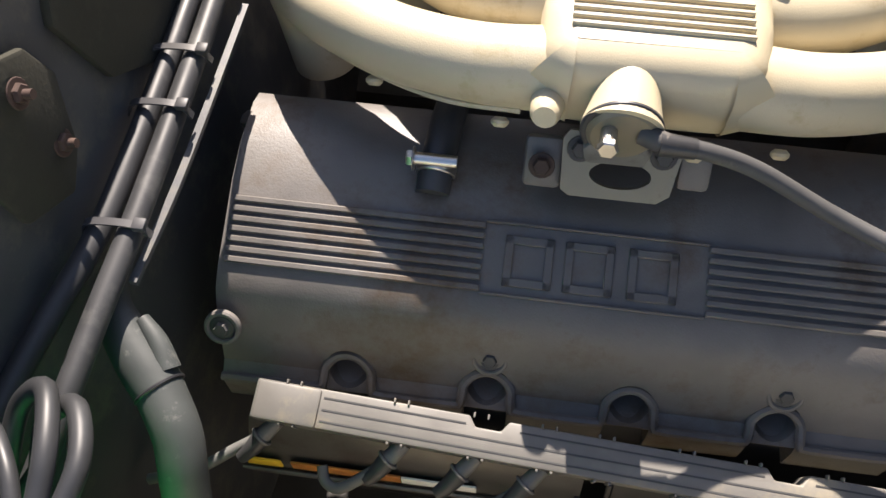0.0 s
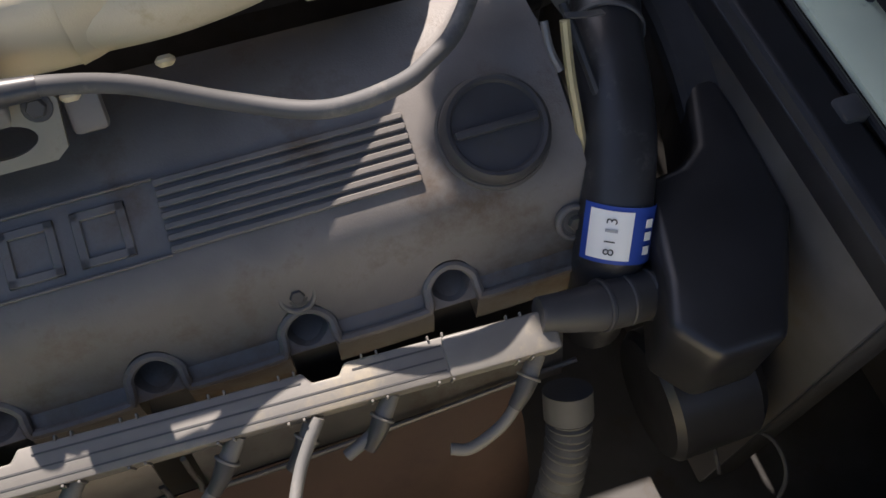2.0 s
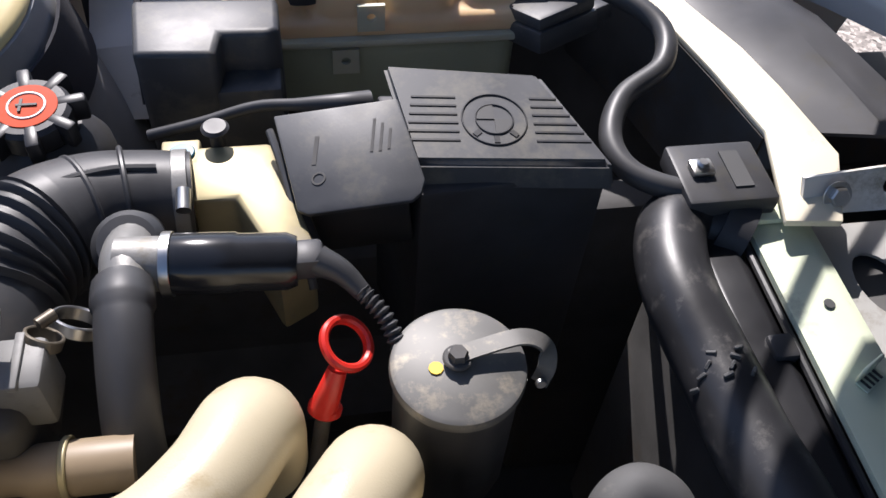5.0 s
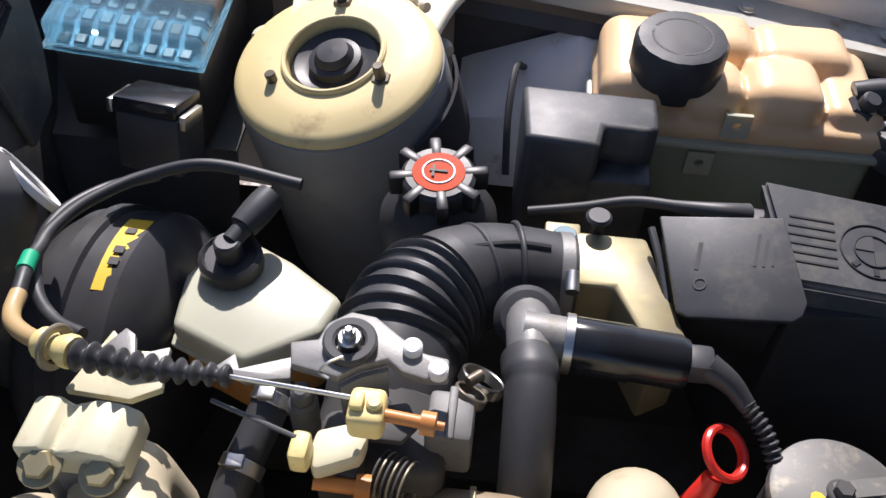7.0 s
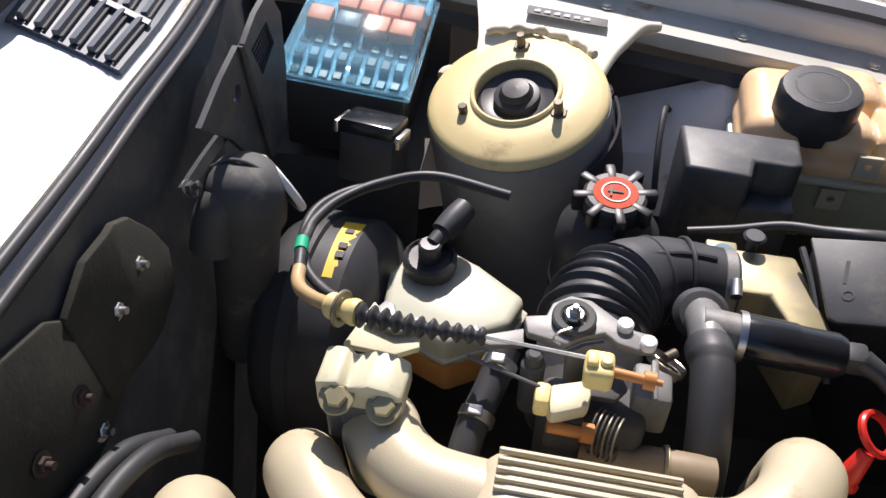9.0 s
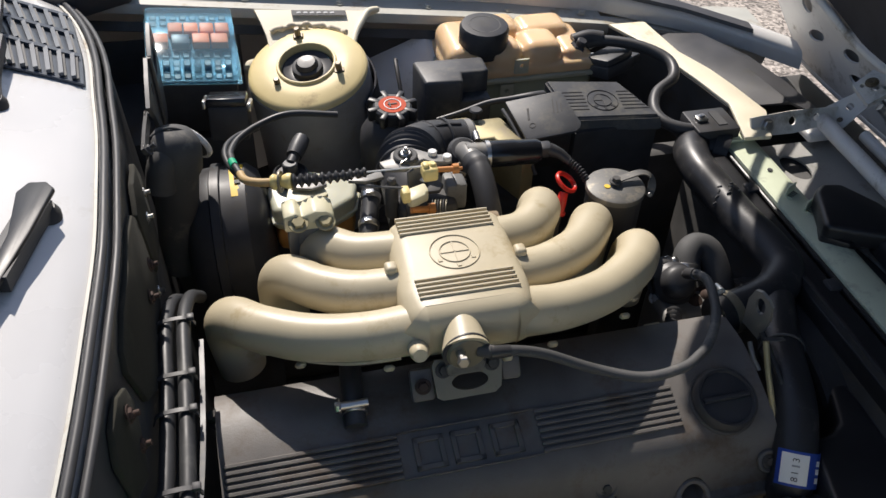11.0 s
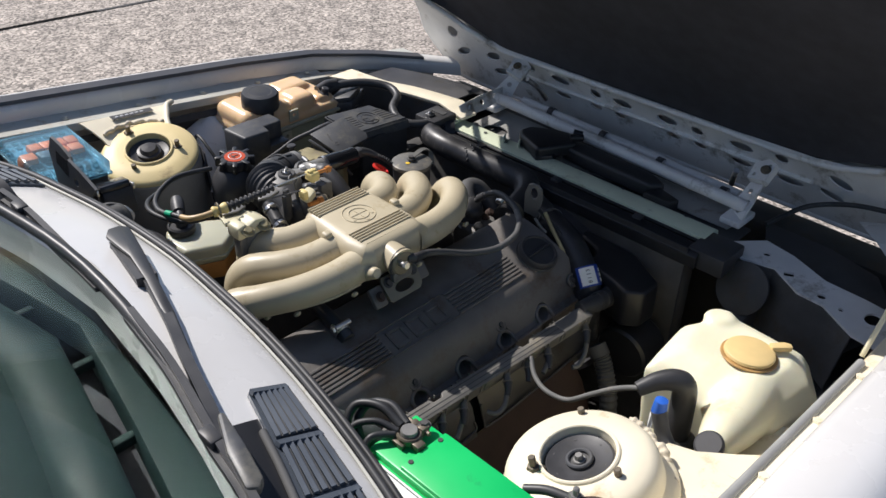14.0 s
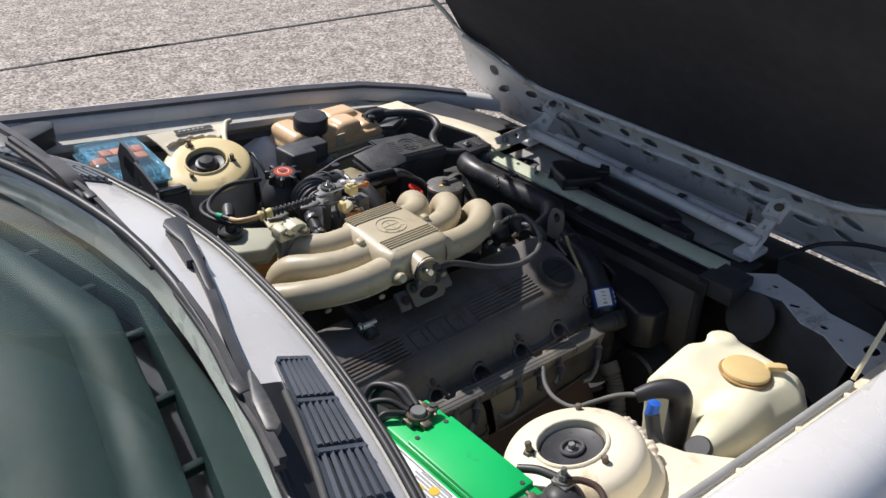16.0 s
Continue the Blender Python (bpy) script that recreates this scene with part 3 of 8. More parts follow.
part("inner_wing", sheet([[(x, y0, 0.832 - 0.03 * x), (x, min(-0.60, y0 - 0.02), 0.838 - 0.03 * x), (x, -0.64, 0.842 - 0.04 * x), (x, -0.685, 0.848 - 0.08 * x), (x, -0.703, 0.886 - 0.12 * x)] for x, y0 in ((-0.35, -0.50), (-0.1, -0.50), (0.06, -0.52), (0.10, -0.565), (0.128, -0.580))], 0.004), CREAM_PALE, body, "pale cream panel beside the strut tower")
part("inner_wing", sheet([[(x, y0 + f * (-0.703 - y0), 0.834 - 0.03 * x + 0.010 * f + (0.036 - 0.09 * x) * max(0, f - 0.8) * 5) for f in (0, 0.35, 0.6, 0.8, 1)] for x, y0 in ((0.128, -0.580), (0.142, -0.615), (0.176, -0.655), (0.202, -0.682))], 0.004), CREAM_PALE, body)
part("lower_shelf", sheet([[(x, -0.600, 0.750), (x, -0.65, 0.765), (x, -0.704, 0.785)] for x in (0.10, 0.18, 0.26, 0.34)], 0.004), CREAM_PALE, body)
# holes are flat dark discs, their inner shade painted
part("panel_hole", disc(0.0045, 0.0012, (0.070, -0.552, 0.8765), (0.15, 0.22, 0.95), 0.0003, 14), INK_SHADE, body)
part("panel_hole", disc(0.007, 0.0015, (0.005, -0.672, 0.8475), (0.05, 0.1, 1), 0.0003, 18), INK_SHADE, body)
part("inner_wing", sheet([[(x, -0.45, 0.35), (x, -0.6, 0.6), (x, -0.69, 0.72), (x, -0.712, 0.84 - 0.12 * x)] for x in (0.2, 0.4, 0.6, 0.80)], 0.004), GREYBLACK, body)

part("wheel_arch", sheet([[(x, 0.60, 0.70), (x, 0.625, 0.775 - 0.02 * abs(x - 0.25) * 4), (x, 0.66, 0.815 - 0.4 * abs(x - 0.25)), (x, 0.70, 0.835 - 0.4 * abs(x - 0.25))] for x in (0.13, 0.19, 0.25, 0.31, 0.36)], 0.004), DULL_WHITE, body, "grey-white wheel arch panel")
part("arch_wire", tube([(0.196, 0.672, 0.80), (0.188, 0.64, 0.82), (0.185, 0.59, 0.80), (0.188, 0.55, 0.76)], 0.0035, 8, 5), WIRE, body)

# front crossmember and radiator
xm = part("crossmember", prism([(0.652, 0.800), (0.690, 0.804), (0.704, 0.797), (0.712, 0.775), (0.706, 0.772), (0.697, 0.792), (0.688, 0.797), (0.652, 0.794)], -0.335, 0.33, "y"), PALEGREEN, body, "pale green front crossmember")
xm.visible_shadow = True
part("slam_panel", box((0.71, -0.36, 0.762), (0.80, 0.34, 0.768), 0.002), DARK, body)
radiator = thing("radiator", (0.625, 0, 0.3), "black radiator with a plastic top rail behind the crossmember", "radiator")
part("core", box((0.60, -0.33, 0.32), (0.645, 0.34, 0.775), 0.004), DARK, radiator)
part("top_rail", prism([(0.598, 0.765), (0.60, 0.789), (0.612, 0.796), (0.636, 0.796), (0.646, 0.788), (0.646, 0.765)], -0.35, 0.36, "y", 0.002), TRIMBLACK, radiator)
bar = part("front_tube", tube([(0.824, 0.335, 0.815), (0.808, 0.0, 0.815), (0.789, -0.345, 0.815)], 0.0130, 16, 6), DULL_WHITE, body, "grey-white painted tube")
part("front_tube", tube([(0.885, 0.30, 0.80), (0.87, 0.0, 0.80), (0.85, -0.30, 0.80)], 0.010, 12, 6), DULL_WHITE, body, "thin grey-white tube")
part("front_panel", box((0.905, -0.62, 0.20), (1.0, 0.62, 0.725), 0.01), DARK, body)
part("side_rail", box((0.55, 0.42, 0.20), (0.92, 0.46, 0.72), 0.01), DARK, body)
part("side_rail", box((0.60, -0.46, 0.20), (0.92, -0.42, 0.70), 0.01), DARK, body)
for s in (1, -1):
    part("wheel_house", box((-0.32, s * 0.50 if s > 0 else -0.70, 0.20), (0.9, 0.70 if s > 0 else -0.50, 0.58), 0.02), DARK, body)

for s in (1, -1):
    wx, wy = 0.03, s * 0.60
    wheel = part("wheel", lathe([(0.06, 0), (0.195, 0), (0.20, 0.02), (0.20, 0.16), (0.195, 0.18), (0.06, 0.18)], (wx, wy + 0.09 * s, 0.31), (0, -s, 0), 40), ALU, body, "aluminium road wheel")
    part("tyre", ring(0.198, 0.31, 0.19, (wx, wy + 0.095 * s, 0.31), (0, -s, 0), 0.02, 48), RUBBER, wheel, "black tyre")

# ---------------------------------------------------------------- bonnet
hood = thing("bonnet", (0.94, 0, 0.78), "open white bonnet hinged at the front with a black felt liner", "car bonnet")
# the nose strip stands at the angle above, the rest of the panel leans further back over the bay


def hb(u, h, out=0.0):
    """On the bonnet: u across the car, h up along it, out away from the bay."""
    x, z, n = 0.975, 0.785, max(1, round(abs(h) / 0.01))
    for k in range(n):
        a = radians(65) - radians(18.5) * min(1.0, max(0.0, (abs(h) * (k + 0.5) / n - 0.09) / 0.14))
        x, z = x - math.cos(a) * h / n, z + math.sin(a) * h / n
    a = radians(65) - radians(18.5) * min(1.0, max(0.0, (h - 0.09) / 0.14))
    return Vector((x + math.sin(a) * out, u, z + math.cos(a) * out))


def side(h):
    """Half width of the bonnet at h."""
    return 0.63 + 0.07 * min(1, max(0, (h + 0.055) / 0.13)) - 0.055 * min(1, max(0, (h - 0.09) / 0.25)) + 0.055 * min(1, max(0, (h - 0.36) / 0.16))


half = [(side(h), h) for h in (-0.055, 0.0, 0.04, 0.08, 0.12, 0.17, 0.22, 0.28)] + [(side(0.28) - 0.018, 0.275), (0.62, 0.21), (0.57, 0.165), (0.50, 0.138), (0.40, 0.120), (0.2, 0.114)]
edge = half + [(0.0, 0.112)] + [(-u, h) for u, h in half[::-1]]
slots = []
for s in (1, -1):
    slots += [circle(s * 0.585, 0.115, 0.016, 0.022, turn=0.6 * s), circle(s * 0.565, 0.055, 0.030, 0.012, turn=-0.5 * s), circle(s * 0.455, 0.075, 0.026, 0.013, turn=-0.4 * s),
              circle(s * 0.44, 0.028, 0.028, 0.011, turn=-0.3 * s), circle(s * 0.24, 0.076, 0.028, 0.013), circle(s * 0.33, 0.084, 0.015, 0.012), circle(s * 0.135, 0.074, 0.015, 0.013), circle(s * 0.06, 0.074, 0.026, 0.013),
              circle(s * 0.14, 0.030, 0.016, 0.010), circle(s * 0.07, 0.030, 0.016, 0.010), circle(s * 0.35, 0.026, 0.030, 0.012), circle(s * 0.24, 0.026, 0.024, 0.010)]
fb = holed(edge, slots, 0.004, Matrix.Identity(4))
for v in fb.verts:
    v.co = hb(*v.co)
frame_h = part("inner_frame", fb, DULL_WHITE, hood, "grey-white pressed frame with holes")
part("ridge", tube([hb(u, 0.112 + 1.4 * max(0, abs(u) - 0.40) ** 2 + 0.22 * max(0, abs(u) - 0.42), -0.002) for u in (-0.64, -0.57, -0.5, -0.4, -0.2, 0, 0.2, 0.4, 0.5, 0.57, 0.64)], 0.007, 10, 4), DULL_WHITE, frame_h)
part("ridge", tube([hb(u, 0.050, -0.003) for u in (-0.40, -0.2, 0, 0.2, 0.40)], 0.005, 8, 4), DULL_WHITE, frame_h)
part("front_lip", tube([hb(u, -0.055 + 0.12 * max(0, abs(u) - 0.55), 0.004) for u in (-0.67, -0.55, -0.3, 0, 0.3, 0.55, 0.67)], 0.008, 10, 4), WHITE, frame_h)
for s in (1, -1):
    part("side_flange", tube([hb(s * (side(h) + 0.002), h, 0.006) for h in (-0.01, 0.04, 0.09, 0.15, 0.22, 0.30, 0.45, 0.6, 0.8, 1.07)], 0.007, 8, 4), WHITE, hood)
liner_rows = []
for k in range(10):
    h0 = 0.105 + 0.75 * k / 9
    h = h0
    liner_rows.append([hb(u * (side(h) - 0.012), h0 + 0.23 * u * u * k / 9 + (0.28 * max(0, abs(u) - 0.55) if k == 0 else 0), 0.010 + 0.03 * math.sin(math.pi * k / 9) + 0.004 * math.sin(9 * u + k)) for u in (-1, -0.85, -0.7, -0.55, -0.3, 0, 0.3, 0.55, 0.7, 0.85, 1)])
part("liner", sheet(liner_rows, 0.006), LINER, hood, "black felt insulation")
skin_rows = []
for k in range(10):
    h = -0.06 + 0.93 * k / 9
    skin_rows.append([hb(u * (side(h) + 0.006), h + 0.23 * u * u * k / 9, 0.020 + 0.045 * math.sin(math.pi * k / 9) - 0.015 * u * u) for u in (-1, -0.6, -0.3, 0, 0.3, 0.6, 1)])
part("skin", sheet(skin_rows, 0.002), WHITE, hood)

# ---------------------------------------------------------------- windscreen and dash
screen = thing("windscreen", (-0.36, 0, 0.97), "curved windscreen glass over the dashboard", "windscreen")
ws = []
for k in range(7):
    d = k / 6
    ws.append([(seal_x(y) - 0.112 - 0.05 * abs(y) - 0.76 * d, y * (1 - 0.12 * d), cowl_z(y, 0.105) - 0.016 + 0.43 * d + 0.06 * y * y * d) for y in YS[::2]])
glass = part("pane", sheet(ws, 0.005), GLASS, screen)
glass.visible_shadow = False
dash = thing("dashboard", (-0.6, 0, 0.6), "grey-green vinyl dashboard seen through the windscreen", "dashboard")


def slot_x(y):
    return -0.385 - 0.16 * abs(y) - 0.10 * y * y


drows = []
for y in YS[::2]:
    c, s0 = -0.06 * abs(y) - 0.10 * y * y, slot_x(y)
    drows.append([(-0.340 + c, y, 0.92), (-0.350 + c, y, 0.943), ((s0 - 0.34 + c) / 2, y, 0.948), (s0 + 0.018, y, 0.947), (s0 + 0.015, y, 0.943), (s0 + 0.014, y, 0.90)])
part("top_pad", sheet(drows, 0.006), DASH, dash)
drows = []
for y in YS[::2]:
    s0 = slot_x(y)
    drows.append([(s0 - 0.012, y, 0.90), (s0 - 0.013, y, 0.944), (s0 - 0.018, y, 0.949), (s0 - 0.04, y, 0.954), (s0 - 0.066, y, 0.951), (s0 - 0.078, y, 0.942), (s0 - 0.084, y, 0.937), (s0 - 0.092, y, 0.940), (s0 - 0.12, y, 0.948), (s0 - 0.17, y, 0.950), (s0 - 0.205, y, 0.940), (s0 - 0.225, y, 0.91), (s0 - 0.235, y, 0.84), (s0 - 0.25, y, 0.6)])
part("top_pad", sheet(drows, 0.006), DASH, dash)
part("vent_channel", box((-0.75, -0.68, 0.84), (-0.34, 0.68, 0.845), 0.002), LINER, dash)
shift(dash, 0, 0, 0.03)
part("pillar", tube([(-0.40, -0.735, 0.965), (-0.78, -0.70, 1.20), (-1.15, -0.64, 1.415)], 0.026, 12, 4), WHITE, body)
part("pillar", tube([(-0.40, 0.735, 0.965), (-0.78, 0.70, 1.20), (-1.15, 0.64, 1.415)], 0.026, 12, 4), WHITE, body)
part("roof", sheet([[(x, y, 1.425 + 0.03 * (1 - y * y / 0.36) - 0.02 * (x + 1.6) ** 2) for y in (-0.62, -0.3, 0.0, 0.3, 0.62)] for x in (-1.13, -1.4, -1.8, -2.2)], 0.02), WHITE, body)
for s in (1, -1):
    part("door", box((-1.9, s * 0.80 - 0.05, 0.25), (-0.62, s * 0.80 + 0.05, 0.95), 0.03, 3), WHITE, body)
    part("sill_panel", box((-0.66, s * 0.80 - 0.06, 0.25), (-0.36, s * 0.80 + 0.05, 0.94), 0.02, 3), WHITE, body)
for s in (1, -1):
    part("door_trim", box((-1.9, s * 0.735 - 0.012, 0.30), (-0.62, s * 0.735 + 0.012, 0.945), 0.008), DASH, body, "grey-green door trim")
part("rear_bulkhead", box((-2.2, -0.72, 0.25), (-2.15, 0.72, 1.35), 0.01), BLACK, body)
part("cabin_floor", box((-2.15, -0.74, 0.35), (-0.3, 0.74, 0.36), 0.002), BLACK, dash)

# ---------------------------------------------------------------- engine
engine = thing("engine", (0.15, -0.1, 0.3), "in-line six engine with a grey ribbed valve cover", "engine")
part("block", box((-0.13, -0.19, 0.32), (0.45, 0.02, 0.69), 0.01), DARK, engine)
prof = [(0.0, 0.66), (0.0, 0.775), (-0.008, 0.789), (-0.022, 0.795), (-0.06, 0.796), (-0.09, 0.790), (-0.15, 0.768), (-0.163, 0.760), (-0.173, 0.746), (-0.184, 0.722), (-0.193, 0.700), (-0.204, 0.693), (-0.206, 0.684), (-0.206, 0.66)]
vc = prism(prof, -0.150, 0.470, "x")
WELL = (-0.054, 0.050, 0.154, 0.258, 0.362)
wells = [disc(0.0165, 0.09, (x, -0.145, 0.688), (0, -1, 0.42), 0.0005, 28) for x in WELL]
wells += [box((x - 0.0165, -0.23, 0.60), (x + 0.0165, -0.172, 0.692), 0) for x in WELL]
vc = cut(vc, join(*wells))
cover = part("valve_cover", vc, COVER, engine, "grey cast valve cover with ribs and a stained lower side", angle=30)
FV = Vector((0, -0.047, -0.0175)).normalized()          # down the ribbed face
FN = Vector((1, 0, 0)).cross(FV).normalized()
FN = FN if FN.z > 0 else -FN


def on_face(x, v, h=0.0):
    return Vector((x, -0.098, 0.7875)) + FV * v + FN * h


FACE = Matrix.Translation(on_face(0, 0)) @ Matrix(((1, 0, 0, 0), (0, -FV.y, FN.y, 0), (0, -FV.z, FN.z, 0), (0, 0, 0, 1)))
for lo, hi in ((-0.146, 0.037), (0.192, 0.358)):
    for k in range(7):
        b = box((lo, -0.0515 + 0.0074 * k, -0.002), (hi, -0.0470 + 0.0074 * k, 0.0030), 0.0008, 1)
        b.transform(FACE)
        part("rib", b, COVER, cover)
for x0, x1 in ((0.037, 0.192),):
    for v in (-0.0525, -0.0015):
        b = box((x0, v - 0.001, -0.002), (x1, v + 0.001, 0.0022), 0.0006, 1)
        b.transform(FACE)
        part("panel_edge", b, COVER, cover)
# raised plain emblem shapes on the panel
for x0 in (0.052, 0.094, 0.138):
    w = 0.034
    for lo, hi in (((x0, -0.046), (x0 + 0.006, -0.010)), ((x0 + w - 0.006, -0.046), (x0 + w, -0.010)), ((x0, -0.016), (x0 + w, -0.010)), ((x0, -0.046), (x0 + w, -0.040))):
        b = box((*lo, -0.001), (*hi, 0.0020), 0.0006, 1)
        b.transform(FACE)
        part("raised_shape", b, COVER, cover)
# lower lip that follows the spark plug wells
lip = [(-0.150, -0.2045, 0.694)]
for x in WELL:
    lip += [(x - 0.026, -0.2045, 0.694), (x - 0.0185, -0.203, 0.698)]
    lip += [(x + 0.019 * math.cos(a), -0.1985 + 0.018 * math.sin(a) * 0.8, 0.698 + 0.0175 * math.sin(a)) for a in (math.pi * k / 8 for k in range(7, 0, -1))]
    lip += [(x + 0.0185, -0.203, 0.698), (x + 0.026, -0.2045, 0.694)]
lip += [(0.468, -0.2045, 0.694)]
part("flange_lip", tube(lip, 0.0036, 8, 2), COVER, cover)
for x in (-0.142, 0.050, 0.258, 0.455):
    z = 0.7275 if x > 0 else 0.745
    y = -0.178 if 0 < x < 0.4 else -0.186
    ax = (0, -0.80, 0.60)
    part("bolt_boss", ring(0.0095, 0.0135, 0.006, (x, y + 0.002, z - 0.0015), ax, 0.003, seg=28), COVER, cover)
    # dark disc paints the shade in the boss recess
    part("boss_floor", disc(0.0098, 0.003, (x, y + 0.001, z - 0.0005), ax, 0.0005, 20), INK_SHADE, cover)
    part("bolt", hexbolt((x, y - 0.001, z + 0.001), ax, 0.0052, 0.005), DARK, cover)
part("corner_bolt", join(hexbolt((-0.149, -0.030, 0.776), (-0.5, 0, 0.85), 0.008, 0.012), disc(0.010, 0.012, (-0.146, -0.030, 0.768), (-0.5, 0, 0.85))), DARK, cover)
part("corner_bolt", hexbolt((0.464, -0.056, 0.787), (0, 0, 1), 0.007, 0.008), DARK, cover)
part("lifting_tab", box((0.448, -0.042, 0.776), (0.464, -0.022, 0.790), 0.002), COVER, cover)
nose = sheet([[(0.468, -0.004, 0.79), (0.468, -0.06, 0.794), (0.468, -0.15, 0.766), (0.468, -0.185, 0.72), (0.468, -0.2, 0.69)], [(0.476, -0.01, 0.775), (0.478, -0.06, 0.780), (0.478, -0.145, 0.755), (0.477, -0.178, 0.71), (0.476, -0.19, 0.68)], [(0.478, -0.015, 0.60), (0.48, -0.06, 0.60), (0.48, -0.145, 0.60), (0.48, -0.17, 0.60), (0.478, -0.18, 0.60)]], 0.002)
part("front_face", nose, COVER, engine)
cap = thing("oil_filler_cap", (0.406, -0.13, 0.79), "black plastic oil filler cap on the valve cover", "oil cap")
part("neck", ring(0.030, 0.0400, 0.007, on_face(0.408, 0.034, -0.004), FN, seg=48), DARK, cap)
part("cap", lathe([(0.0001, 0), (0.0365, 0), (0.0378, 0.005), (0.0370, 0.013), (0.034, 0.0165), (0.0315, 0.016), (0.030, 0.0135), (0.0001, 0.0135)], on_face(0.408, 0.034, 0.0), FN, 56), BLACK, cap)
shift(cap, 0.006, 0.002, 0.0)
gb = box((0.379, -0.0370, 0.011), (0.437, -0.0312, 0.0175), 0.0018)
gb.transform(FACE @ Matrix.Translation((0.407, -0.034, 0)) @ Matrix.Rotation(0.0, 4, "Z") @ Matrix.Translation((-0.407, 0.034, 0)))
part("grip_bar", gb, BLACK, cap)

rail = thing("ignition_lead_rail", (0.15, -0.225, 0.70), "grey plastic ignition lead rail along the valve cover", "lead rail")
RM = Matrix.Translation((-0.113, -0.214, 0.727)) @ Matrix.Rotation(radians(-2.5), 4, "Z") @ Matrix.Rotation(radians(1.2), 4, "Y") @ Matrix.Rotation(radians(12), 4, "X")
rout = [(0, 0), (0.168 - 0.014, 0.0), (0.168 - 0.009, -0.0075), (0.168 + 0.009, -0.0075), (0.168 + 0.014, 0.0), (0.374 - 0.014, 0.0), (0.374 - 0.009, -0.0075), (0.374 + 0.009, -0.0075), (0.374 + 0.014, 0.0), (0.532, 0.0), (0.532, -0.028), (0, -0.028)]
rb = prism(rout, -0.025, 0.0, "z", 0.0016, 2)
rb.transform(RM)
railbody = part("channel", rb, RAIL, rail)
for x in (0.0, 0.452):
    b = box((x + 0.001, -0.0285, -0.022), (x + (0.048 if x < 0.1 else 0.079), -0.0005, 0.0022), 0.0025)
    b.transform(RM)
    part("end_cover", b, RAIL, rail)
for lo, hi, v in ((0.05, 0.152, -0.006), (0.19, 0.358, -0.006), (0.392, 0.452, -0.006), (0.05, 0.452, -0.0145), (0.05, 0.452, -0.0225)):
    b = box((lo, v - 0.0006, -0.001), (hi, v + 0.0006, 0.0004), 0)
    b.transform(RM)
    # grooves are dark strips, the shade in them painted on
    part("groove", b, INK_SHADE, railbody)
for x in (0.022, 0.10, 0.157, 0.205, 0.245, 0.30, 0.345, 0.40, 0.445, 0.50):
    for dx in (0.0, 0.010):
        for lo_, hi_ in (((x + dx - 0.0009, -0.0300, -0.016), (x + dx + 0.0009, -0.0282, 0.0005)), ((x + dx - 0.0007, -0.001, -0.004), (x + dx + 0.0007, 0.0025, 0.0015))):
            b = box(lo_, hi_, 0.0003, 1)
            b.transform(RM)
            part("clip_tooth", b, RAIL, railbody)
# outlets along the rail, each with the run of its lead from the outlet's lip
LEADS = [(0.018, [(-0.022, -0.010, -0.012), (-0.050, -0.026, -0.022), (-0.085, -0.034, -0.034)]),
         (0.111, [(-0.014, -0.010, -0.010), (-0.034, -0.020, -0.022), (-0.046, -0.016, -0.024), (-0.050, -0.006, -0.020)]),
         (0.163, []),
         (0.210, [(-0.012, -0.008, -0.010), (-0.028, -0.016, -0.022), (-0.036, -0.018, -0.026)]),
         (0.311, [(-0.012, -0.010, -0.010), (-0.030, -0.020, -0.024), (-0.048, -0.018, -0.028), (-0.056, -0.006, -0.026)]),
         (0.363, []),
         (0.414, [(-0.012, -0.008, -0.008), (-0.030, -0.014, -0.014)]),
         (0.517, [(-0.010, -0.010, -0.012), (-0.026, -0.020, -0.026), (-0.050, -0.026, -0.034), (-0.064, -0.022, -0.034)])]
for x, run in LEADS:
    a = RM @ Vector((x, -0.026, -0.014))
    b = a + Vector((-0.010, -0.011, -0.006))
    part("lead_outlet", join(tube([a, b], lambda u: 0.0056 + 0.0008 * u, 14, 1), disc(0.0088, 0.0022, b, (b - a).normalized(), 0.0006, 18)), RAIL, rail)
    part("lead_boot", tube([b, b + Vector((-0.007, -0.008, -0.006)), b + Vector((-0.015, -0.014, -0.013))], lambda u: 0.0075 - 0.0024 * u, 14, 3), RUBBER, rail, "black rubber lead boot")
    if run:
        part("ignition_lead", tube([b] + [b + Vector(q) for q in run], 0.0043, 10, 6), LEADGREY, rail, "dusty grey ignition lead")

part("ignition_lead", tube([(0.249, -0.258, 0.709), (0.228, -0.285, 0.697), (0.215, -0.32, 0.695), (0.217, -0.36, 0.701), (0.215, -0.4, 0.74), (0.210, -0.440, 0.782), (0.206, -0.470, 0.808), (0.209, -0.488, 0.817)], 0.0043, 10, 8), LEADGREY, rail, "dusty grey lead looping to the ignition coil")
part("cable_sleeve", tube([(0.408, -0.240, 0.716), (0.432, -0.243, 0.712), (0.455, -0.245, 0.708), (0.490, -0.243, 0.700), (0.515, -0.238, 0.690)], lambda u: 0.0125 + 0.006 * min(1.0, 1.6 * u), 20, 6), RUBBER, rail, "black rubber sleeve at the rail end")
for x in (0.452, 0.470, 0.488):
    part("sleeve_rib", ring(0.0165, 0.0190, 0.004, (x, -0.2445, 0.7085 - 0.18 * (x - 0.455)), (1, 0.0, -0.22), 0.001, 28), RUBBER, rail)
# exhaust side below the rail
shield = thing("heat_shield", (0.18, -0.25, 0.55), "grimy steel exhaust heat shield with a rusty lower plate", "heat shield")
